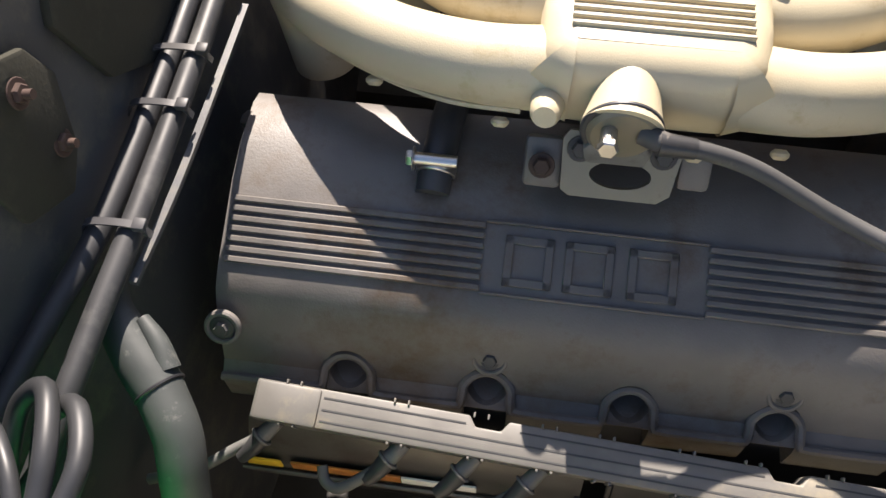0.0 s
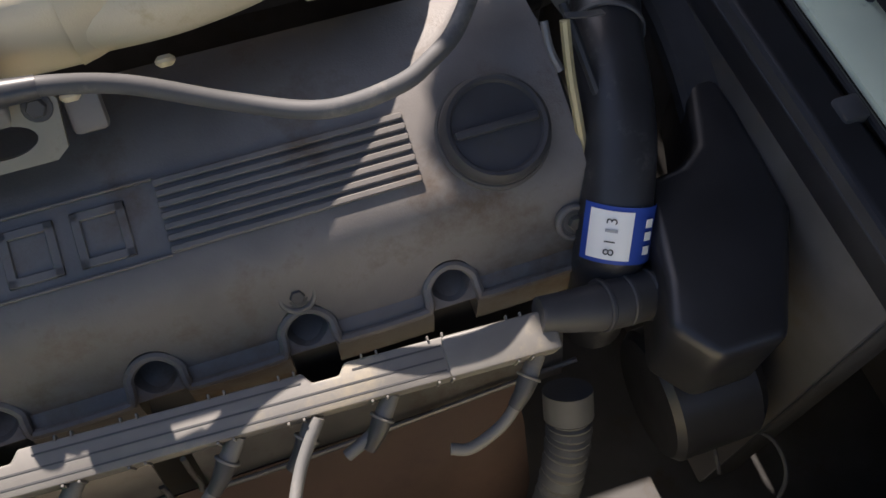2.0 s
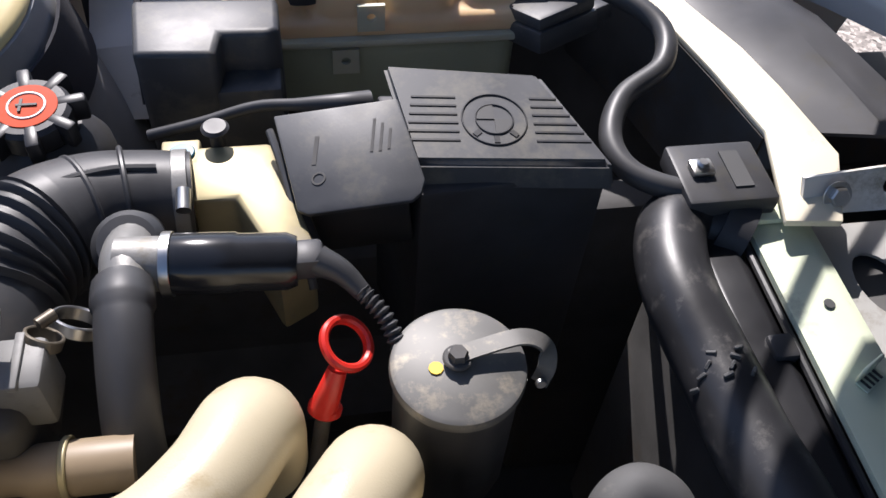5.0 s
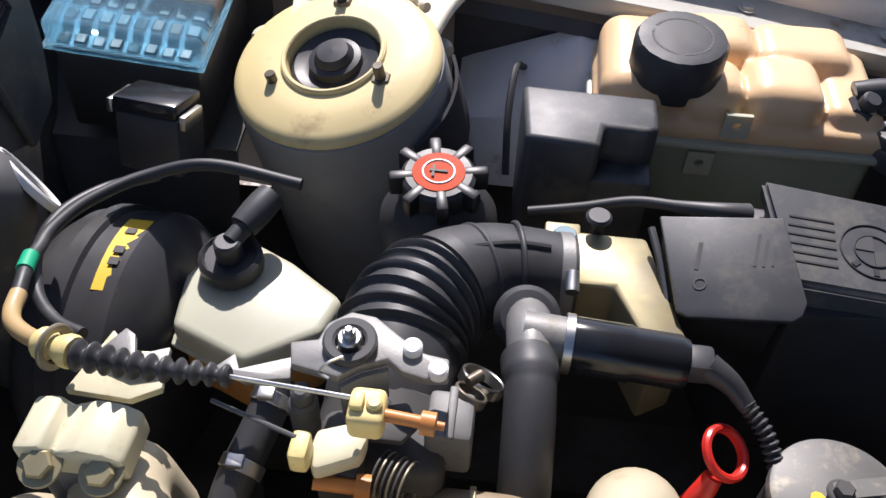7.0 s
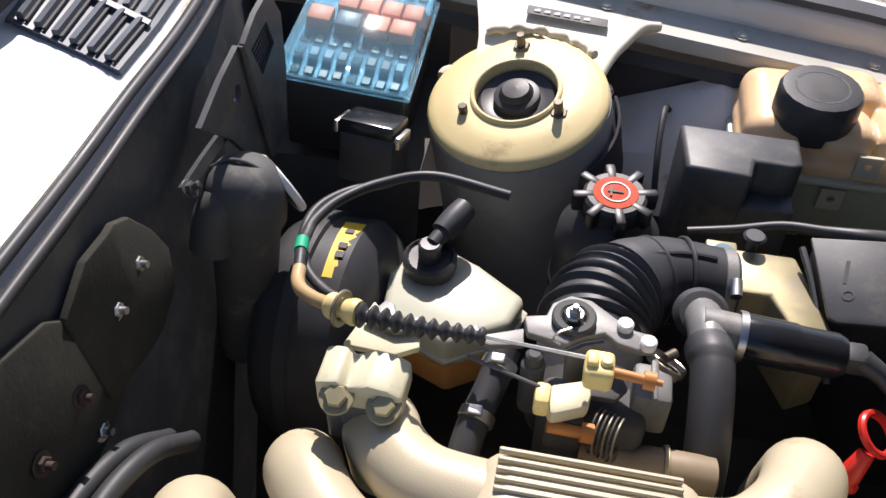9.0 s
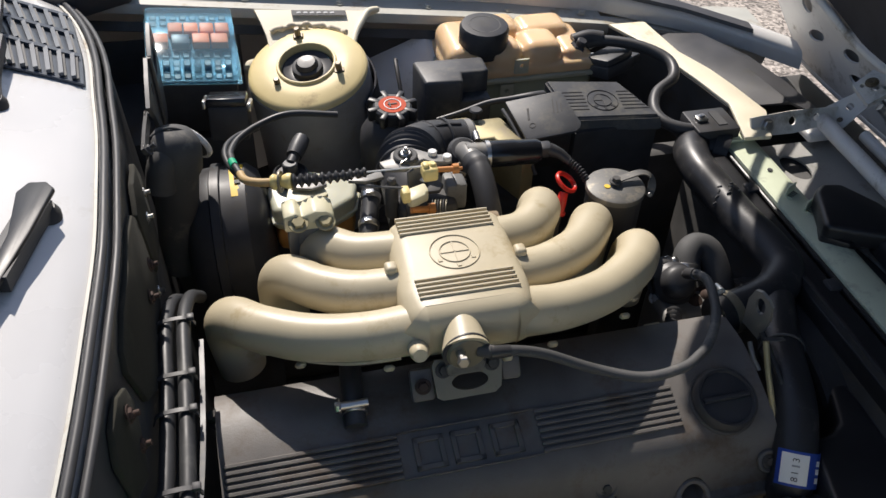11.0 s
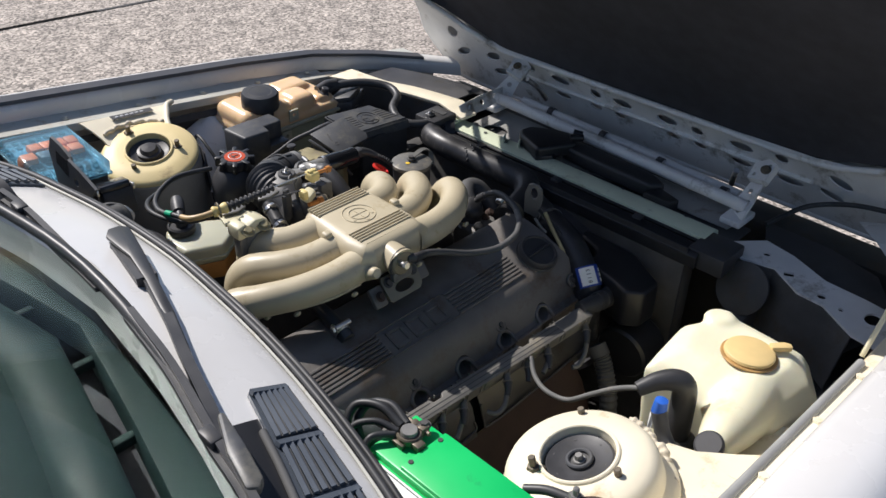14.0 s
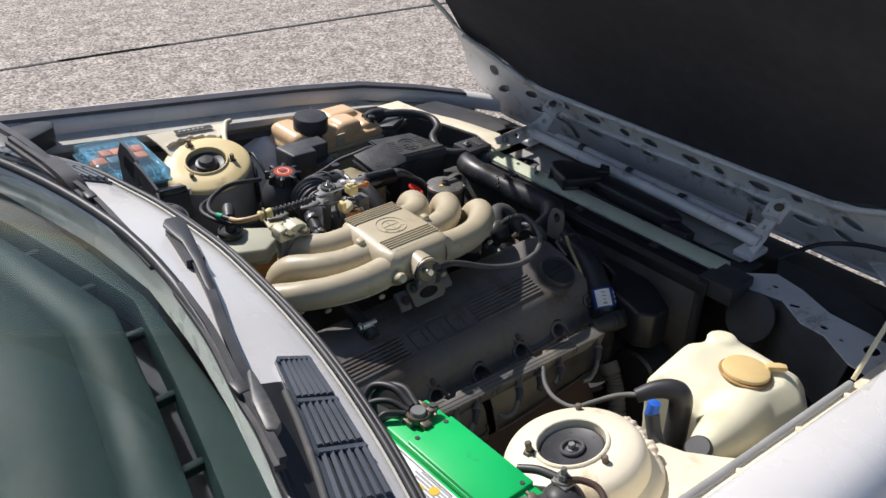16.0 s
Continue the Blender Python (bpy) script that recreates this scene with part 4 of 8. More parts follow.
part("upper_plate", sheet([[(x, -0.225, 0.668), (x, -0.236, 0.655), (x, -0.243, 0.63), (x, -0.25, 0.60)] for x in (-0.13, 0.0, 0.13)], 0.002), SHIELD, shield)
part("upper_plate", sheet([[(x, -0.222, 0.660), (x, -0.232, 0.640), (x, -0.240, 0.615), (x, -0.246, 0.59)] for x in (0.155, 0.3, 0.44)], 0.002), SHIELD, shield)
part("rusty_plate", sheet([[(x, -0.245, 0.60), (x, -0.27, 0.57), (x, -0.30, 0.50), (x, -0.31, 0.40)] for x in (0.10, 0.25, 0.40)], 0.002), RUST, shield)
part("warning_strip", box((-0.098, -0.2485, 0.618), (-0.010, -0.2465, 0.634), 0.0005), ORANGEPL, shield, "faded orange warning strip")
part("strip_print", box((-0.0095, -0.2485, 0.618), (0.050, -0.2465, 0.632), 0.0005), LABEL, shield, "white printed strip")
part("warning_strip_end", box((-0.135, -0.2488, 0.618), (-0.106, -0.2468, 0.634), 0.0005), LABELYEL, shield, "yellow strip end")
part("bright_rim", tube([(-0.14, -0.250, 0.612), (0.0, -0.2505, 0.612), (0.118, -0.2495, 0.614), (0.128, -0.244, 0.63)], 0.0022, 8, 4), SHIELD, shield)
part("bright_rim", tube([(0.150, -0.236, 0.65), (0.152, -0.245, 0.615), (0.165, -0.250, 0.604), (0.30, -0.249, 0.606), (0.45, -0.245, 0.61)], 0.0022, 8, 4), SHIELD, shield)
corr = thing("corrugated_hose", (0.41, -0.31, 0.4), "dusty corrugated hot-air hose below the engine", "hose")
part("hose", tube([(0.425, -0.278, 0.635), (0.42, -0.30, 0.61), (0.405, -0.33, 0.55), (0.39, -0.345, 0.42)], lambda u: 0.0165 + 0.0016 * math.sin(u * 140), 18, 26), GREYRUBBER, corr)
part("cuff", tube([(0.426, -0.274, 0.640), (0.423, -0.289, 0.624)], 0.0190, 20, 2), GREYRUBBER, corr, "smooth cuff at the hose end")

# ---------------------------------------------------------------- intake manifold
intake = thing("intake_manifold", (0.13, 0.05, 0.74), "beige cast intake manifold with six curved runners", "intake manifold")
pl = prism([(0.058, -0.044), (0.074, -0.051), (0.184, -0.051), (0.200, -0.044), (0.206, 0.0), (0.206, 0.128), (0.064, 0.128), (0.056, 0.0)], 0.838, 0.905, "z", 0.023, 5)
plenum = part("plenum", pl, CAST, intake)
for v0, n in ((-0.018, 5), (0.088, 5)):
    for k in range(n):
        part("rib", box((0.076, v0 + 0.0068 * k, 0.902), (0.188, v0 + 0.0032 + 0.0068 * k, 0.9075), 0.0008, 1), CAST, plenum)
part("emblem", join(ring(0.0275, 0.029, 0.0018, (0.131, 0.050, 0.9045), seg=56), ring(0.0165, 0.018, 0.0018, (0.131, 0.050, 0.9045), seg=48), box((0.1145, 0.0493, 0.9045), (0.1475, 0.0507, 0.906), 0), box((0.1303, 0.0335, 0.9045), (0.1317, 0.0665, 0.906), 0)), CAST, plenum)
for a in (0.55, 1.57, 2.59):
    part("raised_shape", box((0.131 - 0.0225 * math.cos(a) - 0.0025, 0.050 - 0.0225 * math.sin(a) - 0.0025, 0.9045), (0.131 - 0.0225 * math.cos(a) + 0.0025, 0.050 - 0.0225 * math.sin(a) + 0.0025, 0.906), 0.0003, 1), CAST, plenum)
for x in (0.050, 0.200):
    part("side_lug", box((x, 0.036, 0.880), (x + 0.014, 0.052, 0.904), 0.004, 3), CAST, plenum)
boss = part("throat", tube([(0.118, -0.015, 0.881), (0.116, -0.040, 0.880), (0.1145, -0.058, 0.878), (0.1135, -0.071, 0.875)], lambda u: 0.0180 + 0.0080 * u ** 1.4, 32, 6), CAST, intake)
part("screw_boss", tube([(0.068, -0.040, 0.862), (0.066, -0.062, 0.872), (0.0655, -0.068, 0.8745)], lambda u: 0.0125 - 0.005 * u, 18, 4), CAST, intake)
for x, y, z in ((-0.09, 0.018, 0.828), (0.037, -0.042, 0.838), (-0.055, -0.012, 0.832), (0.320, -0.020, 0.836), (0.222, -0.046, 0.838), (0.165, -0.058, 0.842), (0.345, 0.012, 0.828)):
    part("foot_boss", disc(0.0062, 0.007, (x, y, z), (0, -0.75, -0.65), 0.003, 18), CAST, intake)
RUN = [
    [(0.08, -0.022, 0.868), (0.02, -0.018, 0.862), (-0.04, -0.002, 0.857), (-0.090, 0.028, 0.850), (-0.120, 0.062, 0.836), (-0.128, 0.084, 0.80), (-0.12, 0.08, 0.74)],
    [(0.08, 0.035, 0.870), (0.02, 0.045, 0.866), (-0.022, 0.070, 0.861), (-0.052, 0.106, 0.850), (-0.062, 0.128, 0.815), (-0.058, 0.130, 0.75)],
    [(0.08, 0.095, 0.872), (0.03, 0.105, 0.870), (0.002, 0.128, 0.866), (-0.012, 0.155, 0.848), (-0.014, 0.170, 0.78)],
    [(0.18, -0.022, 0.868), (0.24, -0.018, 0.862), (0.30, 0.0, 0.857), (0.35, 0.035, 0.852), (0.378, 0.075, 0.840), (0.388, 0.105, 0.80), (0.38, 0.10, 0.74)],
    [(0.18, 0.035, 0.870), (0.24, 0.045, 0.866), (0.295, 0.075, 0.862), (0.33, 0.12, 0.853), (0.345, 0.15, 0.82), (0.34, 0.15, 0.75)],
    [(0.18, 0.095, 0.872), (0.23, 0.105, 0.870), (0.262, 0.135, 0.866), (0.28, 0.175, 0.845), (0.28, 0.19, 0.78)],
]
for r in RUN:
    part("runner", tube(r, lambda u: 0.0285 - 0.0025 * math.sin(math.pi * min(1, u * 1.3)), 28, 9), CAST, intake)
part("seam", tube([(-0.136, 0.058, 0.826), (-0.122, 0.034, 0.837), (-0.096, 0.008, 0.838), (-0.05, -0.018, 0.840), (0.0, -0.038, 0.845), (0.05, -0.045, 0.85)], 0.0022, 6, 6), CAST, intake)

shift(intake, 0.002, -0.009, 0.006)

# ---------------------------------------------------------------- strut tower fittings


def strut_top(tower_part, c, ax, studs, material, k=1.0):
    ax = Vector(ax).normalized()
    part("rim", ring(0.0468 * k, 0.0515 * k, 0.0045, c - 0.0005 * ax, ax, seg=56), material, tower_part)
    middle = [(0.0245, 0.0025), (0.0235, 0.009), (0.016, 0.011), (0.0001, 0.011)] if k < 1 else [(0.022, 0.0022), (0.0001, 0.0020)]
    part("mount_plate", lathe([(0.0001, 0), (0.0445 * k, 0), (0.0445 * k, 0.004), (0.041 * k, 0.006), (0.030, 0.003)] + middle, c - 0.0125 * ax, ax, 48), BLACK, tower_part, "black strut mount")
    for n in range(6):
        a = n * math.pi / 3
        side = ax.orthogonal().normalized()
        p = c - 0.0090 * ax + 0.036 * (math.cos(a) * side + math.sin(a) * ax.cross(side))
        part("mount_hole", disc(0.0025, 0.001, p, ax, 0.0002, 10), INK_SHADE, tower_part)
    for p in studs:
        p = Vector(p)
        part("stud", join(hexbolt(p - 0.014 * ax, ax, 0.0095, 0.010), disc(0.0048, 0.024, p - 0.014 * ax, ax, 0.0008, 12), disc(0.0125, 0.0025, p - 0.0155 * ax, ax, 0.0006, 20)), OLDSTEEL, tower_part, "dark stud and nut")


strut_top(tower_l, TL, AL, [(-0.020, 0.526, 0.864), (0.075, 0.523, 0.884), (0.024, 0.618, 0.898)], CREAM, 0.91)
strut_top(tower_r, TR, AR, [(-0.054, -0.496, 0.872), (-0.012, -0.590, 0.892), (0.058, -0.487, 0.870)], CREAM_PALE)
part("centre_cap", lathe([(0.0001, 0), (0.017, 0), (0.018, 0.008), (0.014, 0.014), (0.0001, 0.015)], TL - 0.009 * AL, AL, 24), BLACK, tower_l)
for k in range(4):
    a = k * math.pi / 2 + 0.5
    sd = AL.orthogonal().normalized()
    d = math.cos(a) * sd + math.sin(a) * AL.cross(sd)
    part("cap_rib", tube([TL - 0.002 * AL + 0.004 * d, TL - 0.003 * AL + 0.015 * d, TL - 0.010 * AL + 0.020 * d], 0.0022, 8, 3), BLACK, tower_l)
part("centre_ring", ring(0.0125, 0.0175, 0.006, TR - 0.0106 * AR, AR), GREYBLACK, tower_r)
part("centre_well", disc(0.0125, 0.0012, TR - 0.0104 * AR, AR, 0.0003, 28), INK_SHADE, tower_r)
part("centre_nut", hexbolt(TR - 0.0094 * AR, AR, 0.0056, 0.009), ALU, tower_r)
seal_ring = []
for k in range(17):
    a = -2.1 + 2.1 * k / 16
    sd = Vector((1, 0, 0))
    seal_ring.append(Vector((TR.x + (0.116 + 0.003 * math.sin(k * 2.3)) * math.cos(a), TR.y + (0.116 + 0.003 * math.sin(k * 2.3)) * math.sin(a), 0.838 + 0.016 * max(0, math.cos(a)) + 0.002 * math.sin(k * 1.7))))
part("sealed_seam", tube(seal_ring, lambda u: 0.0072 + 0.0010 * math.sin(u * 150) + 0.0008 * math.sin(u * 61), 10, 10), SEALER, tower_r, "rough seam sealer")
seal_ring = []
for k in range(13):
    a = 0.55 + 2.1 * k / 12
    seal_ring.append(TL - 0.030 * AL + (0.106 + 0.002 * math.sin(k * 2.9)) * (math.cos(a) * Vector((1, 0, 0)) + math.sin(a) * Vector((0, 1, 0))))
part("sealed_seam", tube(seal_ring, lambda u: 0.006 + 0.002 * math.sin(u * 41), 10, 6), SEALER, tower_l, "rough seam sealer")

FX = (Vector((1, 0, 0)) - AL.x * AL).normalized()
FY = AL.cross(FX)
part("felt_pad", sheet([[TL - d * AL + (0.1035 + 0.03 * d) * (math.cos(a) * FX + math.sin(a) * FY) for d in (0.040, 0.06, 0.085, 0.11)] for a in (-0.75 + 0.14 * k for k in range(9))], 0.003), LINER, tower_l, "black felt pad")

# ---------------------------------------------------------------- battery
battery = thing("battery", (-0.185, -0.48, 0.69), "bright green car battery with a white printed label", "car battery")
case = part("case", box((-0.270, -0.612, 0.69), (-0.100, -0.348, 0.858), 0.004), GREEN, battery)
part("lid_ridge", prism([(-0.101, -0.400), (-0.178, -0.400), (-0.178, -0.555), (-0.101, -0.555)], 0.857, 0.8735, "z", 0.002), GREEN, battery)
part("lid_step", box((-0.180, -0.612, 0.856), (-0.101, -0.348, 0.868), 0.003), GREEN, battery)
part("label", box((-0.262, -0.600, 0.8585), (-0.184, -0.360, 0.8600), 0.0004, 1), LABEL, battery, "white printed label")
random.seed(4)
for k in range(7):
    part("print_line", box((-0.192 - 0.0052 * k, -0.52 + 0.008 * (k % 3), 0.8598), (-0.1895 - 0.0052 * k, -0.445 + 0.006 * (k % 2), 0.8605), 0), LABELGREY, battery)
for k in range(9):
    part("print_line", box((-0.196 - 0.0055 * k, -0.572 + 0.004 * (k % 3), 0.8598), (-0.194 - 0.0055 * k, -0.515, 0.8605), 0), LABELGREY, battery)
part("print_mark", disc(0.008, 0.001, (-0.205, -0.385, 0.8598), bevel=0.0001), LABELBLUE, battery)
part("print_mark", ring(0.006, 0.008, 0.001, (-0.212, -0.425, 0.8598), bevel=0.0001), LABELRED, battery)
part("print_mark", prism([(-0.222, -0.462), (-0.206, -0.454), (-0.206, -0.470)], 0.8598, 0.8606, "z"), LABELYEL, battery)
part("print_mark", disc(0.007, 0.001, (-0.230, -0.474, 0.8598), bevel=0.0001), LABELBLUE, battery)
part("print_mark", disc(0.007, 0.001, (-0.200, -0.480, 0.8598), bevel=0.0001), LABELYEL, battery)
for x, y in ((-0.115, -0.405), (-0.165, -0.405), (-0.115, -0.548), (-0.165, -0.548)):
    part("vent_plug", disc(0.0035, 0.0015, (x, y, 0.8730), bevel=0.0003, seg=12), INK_SHADE, battery)
for x, y, nm in ((-0.138, -0.374, "rear"), (-0.142, -0.583, "front")):
    t = part("terminal", lathe([(0.0001, 0), (0.012, 0), (0.011, 0.016), (0.010, 0.018), (0.0001, 0.018)], (x, y, 0.868), seg=24), ALU, battery, "grey lead terminal")
    part("clamp", join(ring(0.0115, 0.0165, 0.011, (x, y, 0.8705), seg=18), box((x + 0.011, y - 0.012, 0.871), (x + 0.024, y - 0.002, 0.884), 0.0015), box((x + 0.011, y + 0.002, 0.871), (x + 0.022, y + 0.012, 0.882), 0.0015), box((x - 0.010, y - 0.026, 0.869), (x + 0.004, y - 0.012, 0.879), 0.002), box((x - 0.020, y - 0.008, 0.868), (x - 0.013, y + 0.010, 0.876), 0.0015), tube([(x + 0.017, y - 0.018, 0.878), (x + 0.017, y + 0.018, 0.878)], 0.0032, 8, 1)), OLDSTEEL, t, "corroded battery clamp")
    part("clamp_bolt", hexbolt((x + 0.022, y - 0.004, 0.880), (0, 0, 1), 0.006, 0.006), DARK, t)
lead = thing("battery_cable", (-0.08, -0.62, 0.85), "brown battery earth cable bolted beside the strut tower", "cable")
part("cable", tube([(-0.142, -0.598, 0.876), (-0.135, -0.628, 0.877), (-0.105, -0.650, 0.880), (-0.075, -0.646, 0.884), (-0.058, -0.622, 0.885), (-0.062, -0.600, 0.884), (-0.075, -0.585, 0.882)], 0.0045, 10, 6), RUST, lead, "brown cable sleeve")
part("bracket", lathe([(0.0001, 0.022), (0.012, 0.021), (0.024, 0.014), (0.030, 0.002), (0.031, -0.03), (0.0001, -0.03)], (-0.082, -0.590, 0.852), (0, 0, 1), 28), BLACK, lead, "black round mount")
part("lug", box((-0.086, -0.592, 0.872), (-0.062, -0.568, 0.877), 0.002), ALU, lead)
part("bolt", join(hexbolt((-0.074, -0.578, 0.877), (0, 0, 1), 0.008, 0.010), disc(0.004, 0.020, (-0.074, -0.578, 0.877))), ALU, lead)
part("sleeve", tube([(-0.075, -0.575, 0.876), (-0.082, -0.545, 0.872), (-0.092, -0.52, 0.862)], 0.006, 10, 4), RUBBER, lead)
leads = thing("battery_positive_leads", (-0.15, -0.31, 0.84), "black looped battery leads", "cable")
for k, pts in enumerate(([(-0.138, -0.360, 0.882), (-0.14, -0.325, 0.892), (-0.155, -0.295, 0.884), (-0.175, -0.300, 0.865), (-0.182, -0.33, 0.84), (-0.19, -0.36, 0.80)],
                         [(-0.130, -0.362, 0.880), (-0.125, -0.328, 0.886), (-0.140, -0.300, 0.878), (-0.162, -0.305, 0.858), (-0.17, -0.34, 0.82)],
                         [(-0.146, -0.362, 0.880), (-0.158, -0.335, 0.886), (-0.18, -0.315, 0.876), (-0.195, -0.33, 0.85), (-0.20, -0.36, 0.81)],
                         [(-0.150, -0.362, 0.878), (-0.175, -0.345, 0.878), (-0.19, -0.35, 0.86), (-0.195, -0.37, 0.82)])):
    part("lead", tube(pts, 0.0058 if k < 2 else 0.0045, 10, 6), WIRE, leads)

for x0, y0, x1, y1 in ((-0.252, -0.372, -0.252, -0.500), (-0.188, -0.372, -0.188, -0.500), (-0.252, -0.372, -0.188, -0.372), (-0.252, -0.500, -0.188, -0.500), (-0.216, -0.372, -0.216, -0.44)):
    part("print_frame", strip([(x0, y0, 0.8600), (x1, y1, 0.8600)], 0.0012, 0.0008, n=1), INK_SHADE, battery)
part("print_bar", join(*[box((-0.258, -0.59 + 0.022 * k, 0.8598), (-0.246, -0.576 + 0.022 * k, 0.8606), 0) for k in range(3)]), DARK, battery)
part("print_mark", disc(0.0065, 0.001, (-0.200, -0.588, 0.8598), bevel=0.0001), LABELRED, battery)
for ob in (battery, lead, leads):
    shift(ob, -0.009, -0.001, 0.022)

# ---------------------------------------------------------------- washer bottle and coil beside it
washer = thing("washer_bottle", (0.37, -0.55, 0.56), "yellowed plastic washer bottle with a tan cap", "washer bottle")
part("bottle", fuse(join(loft([
    [(0.305, -0.455, 0.56), (0.405, -0.450, 0.56), (0.470, -0.490, 0.56), (0.475, -0.620, 0.56), (0.425, -0.655, 0.56), (0.335, -0.648, 0.56), (0.300, -0.61, 0.56), (0.300, -0.53, 0.56)],
    [(0.292, -0.447, 0.762), (0.402, -0.440, 0.770), (0.480, -0.485, 0.775), (0.487, -0.625, 0.762), (0.432, -0.668, 0.752), (0.325, -0.652, 0.748), (0.280, -0.615, 0.755), (0.290, -0.530, 0.758)],
    [(0.308, -0.460, 0.780), (0.402, -0.450, 0.788), (0.470, -0.492, 0.792), (0.474, -0.615, 0.784), (0.426, -0.650, 0.774), (0.345, -0.635, 0.768), (0.305, -0.602, 0.772), (0.305, -0.530, 0.778)],
    [(0.345, -0.485, 0.796), (0.402, -0.470, 0.798), (0.448, -0.505, 0.798), (0.452, -0.595, 0.797), (0.420, -0.618, 0.796), (0.370, -0.608, 0.795), (0.348, -0.58, 0.795), (0.342, -0.53, 0.796)]]),
    lathe([(0.0001, 0), (0.026, 0), (0.026, 0.022), (0.020, 0.027), (0.0001, 0.027)], (0.448, -0.486, 0.775), (0.1, 0.1, 1), 32),
    tube([(0.36, -0.590, 0.748), (0.29, -0.603, 0.762), (0.235, -0.610, 0.776), (0.198, -0.614, 0.785)], lambda u: 0.052 - 0.031 * u, 20, 4)), 0.005, 5), WASHPL, washer)
part("neck_cap", disc(0.0205, 0.012, (0.195, -0.614, 0.788), (-0.50, 0.1, 0.86), 0.003, 28), BLACK, washer, "black neck plug")
part("cap", lathe([(0.0001, 0), (0.037, 0), (0.0385, 0.003), (0.0375, 0.007), (0.034, 0.009), (0.0001, 0.009)], (0.396, -0.562, 0.799), (0.06, 0, 1), 44), WASHCAP, washer, "tan screw cap")
part("cap_tab", prism([(0.422, -0.585), (0.445, -0.607), (0.452, -0.600), (0.448, -0.590), (0.430, -0.575)], 0.801, 0.810, "z", 0.002), WASHCAP, washer)
part("neck_ring", ring(0.036, 0.043, 0.003, (0.396, -0.562, 0.7965), (0.06, 0, 1)), STAIN, washer, "brown stained neck ring")
shift(washer, -0.008, 0.0, 0.020)
coil = thing("ignition_coil", (0.26, -0.50, 0.6), "black ignition coil with a rubber boot and lead", "ignition coil")
part("coil_can", lathe([(0.0001, 0), (0.026, 0), (0.026, 0.13), (0.02, 0.135), (0.0001, 0.135)], (0.272, -0.520, 0.56), (0.05, 0, 1), 28), DARK, coil)
part("boot", tube([(0.225, -0.466, 0.787), (0.25, -0.482, 0.797), (0.268, -0.500, 0.799), (0.278, -0.512, 0.785), (0.279, -0.515, 0.74), (0.278, -0.517, 0.68)], lambda u: 0.0110 + 0.0075 * min(1, u * 2), 18, 6), RUBBER, coil, "black rubber boot")
part("coil_label", sheet([[(0.240, -0.485, 0.70), (0.240, -0.485, 0.745)], [(0.226, -0.498, 0.70), (0.226, -0.498, 0.745)]], 0.001), LABEL, coil)
shift(coil, -0.020, -0.018, 0.028)
valve = thing("hose_with_blue_cap", (0.2, -0.54, 0.68), "pale hoses with a blue capped valve", "hose")
part("blue_cap", lathe([(0.0001, 0), (0.0095, 0), (0.0105, 0.004), (0.009, 0.022), (0.0001, 0.024)], (0.208, -0.522, 0.785), (0.1, 0, 1), 20), BLUE, valve, "blue plastic cap")
part("hose", tube([(0.208, -0.522, 0.79), (0.205, -0.535, 0.76), (0.195, -0.56, 0.74), (0.175, -0.59, 0.72), (0.165, -0.60, 0.69)], 0.011, 14, 6), GREYRUBBER, valve)
part("hose", tube([(0.17, -0.46, 0.70), (0.185, -0.49, 0.735), (0.20, -0.52, 0.745), (0.215, -0.54, 0.72)], 0.012, 14, 6), CREAMPL, valve)

shift(valve, -0.062, -0.028, 0.070)

# ---------------------------------------------------------------- coolant tank and neighbours
tank = thing("coolant_tank", (0.40, 0.63, 0.74), "amber coolant expansion tank with a black screw cap", "coolant tank")
part("upper_shell", fuse(join(box((0.266, 0.572, 0.812), (0.336, 0.70, 0.862), 0.026, 5), box((0.334, 0.568, 0.812), (0.397, 0.635, 0.864), 0.024, 5), box((0.395, 0.570, 0.812), (0.468, 0.648, 0.862), 0.026, 5), box((0.470, 0.580, 0.812), (0.522, 0.690, 0.842), 0.014, 5),
     box((0.335, 0.638, 0.815), (0.415, 0.712, 0.863), 0.024, 5), box((0.412, 0.640, 0.815), (0.505, 0.712, 0.856), 0.022, 5), box((0.262, 0.566, 0.806), (0.53, 0.71, 0.828), 0.008, 3)), 0.003, 5), TANKPL, tank, "amber translucent plastic")
part("seam", box((0.258, 0.560, 0.802), (0.535, 0.715, 0.810), 0.003), RESPL, tank)
part("lower_shell", box((0.268, 0.568, 0.72), (0.525, 0.70, 0.803), 0.016, 4), COOLANTPL, tank, "milky lower half with green coolant")
for x, z in ((0.389, 0.832), (0.366, 0.787)):
    part("lug", holed([(-0.012, -0.014), (0.012, -0.014), (0.012, 0.012), (-0.012, 0.012)], [circle(0, 0, 0.0042, n=12)], 0.004, Matrix.Translation((x, 0.566, z)) @ Matrix.Rotation(radians(90), 4, "X")), RESPL, tank)
cap = part("cap", lathe([(0.0001, 0), (0.034, 0), (0.034, 0.012), (0.040, 0.014), (0.0415, 0.018), (0.0415, 0.046), (0.0385, 0.051), (0.030, 0.052), (0.0001, 0.0515)], (0.331, 0.606, 0.842), (0, -0.06, 1), 48, wave=lambda a: 1 + 0.008 * math.cos(18 * a)), BLACK, tank, "black ribbed screw cap")
for k in range(30):
    if k % 9 == 4:
        continue
    a = 2 * math.pi * k / 30
    b = box((-0.0011, -0.0025, 0), (0.0011, 0.0025, 0.0006), 0)
    b.transform(facing((0.331, 0.603, 0.8935), (0, -0.06, 1)) @ Matrix.Rotation(a, 4, "Z") @ Matrix.Translation((0.026, 0, 0)))
    part("print_tick", b, GREYRUBBER, cap)
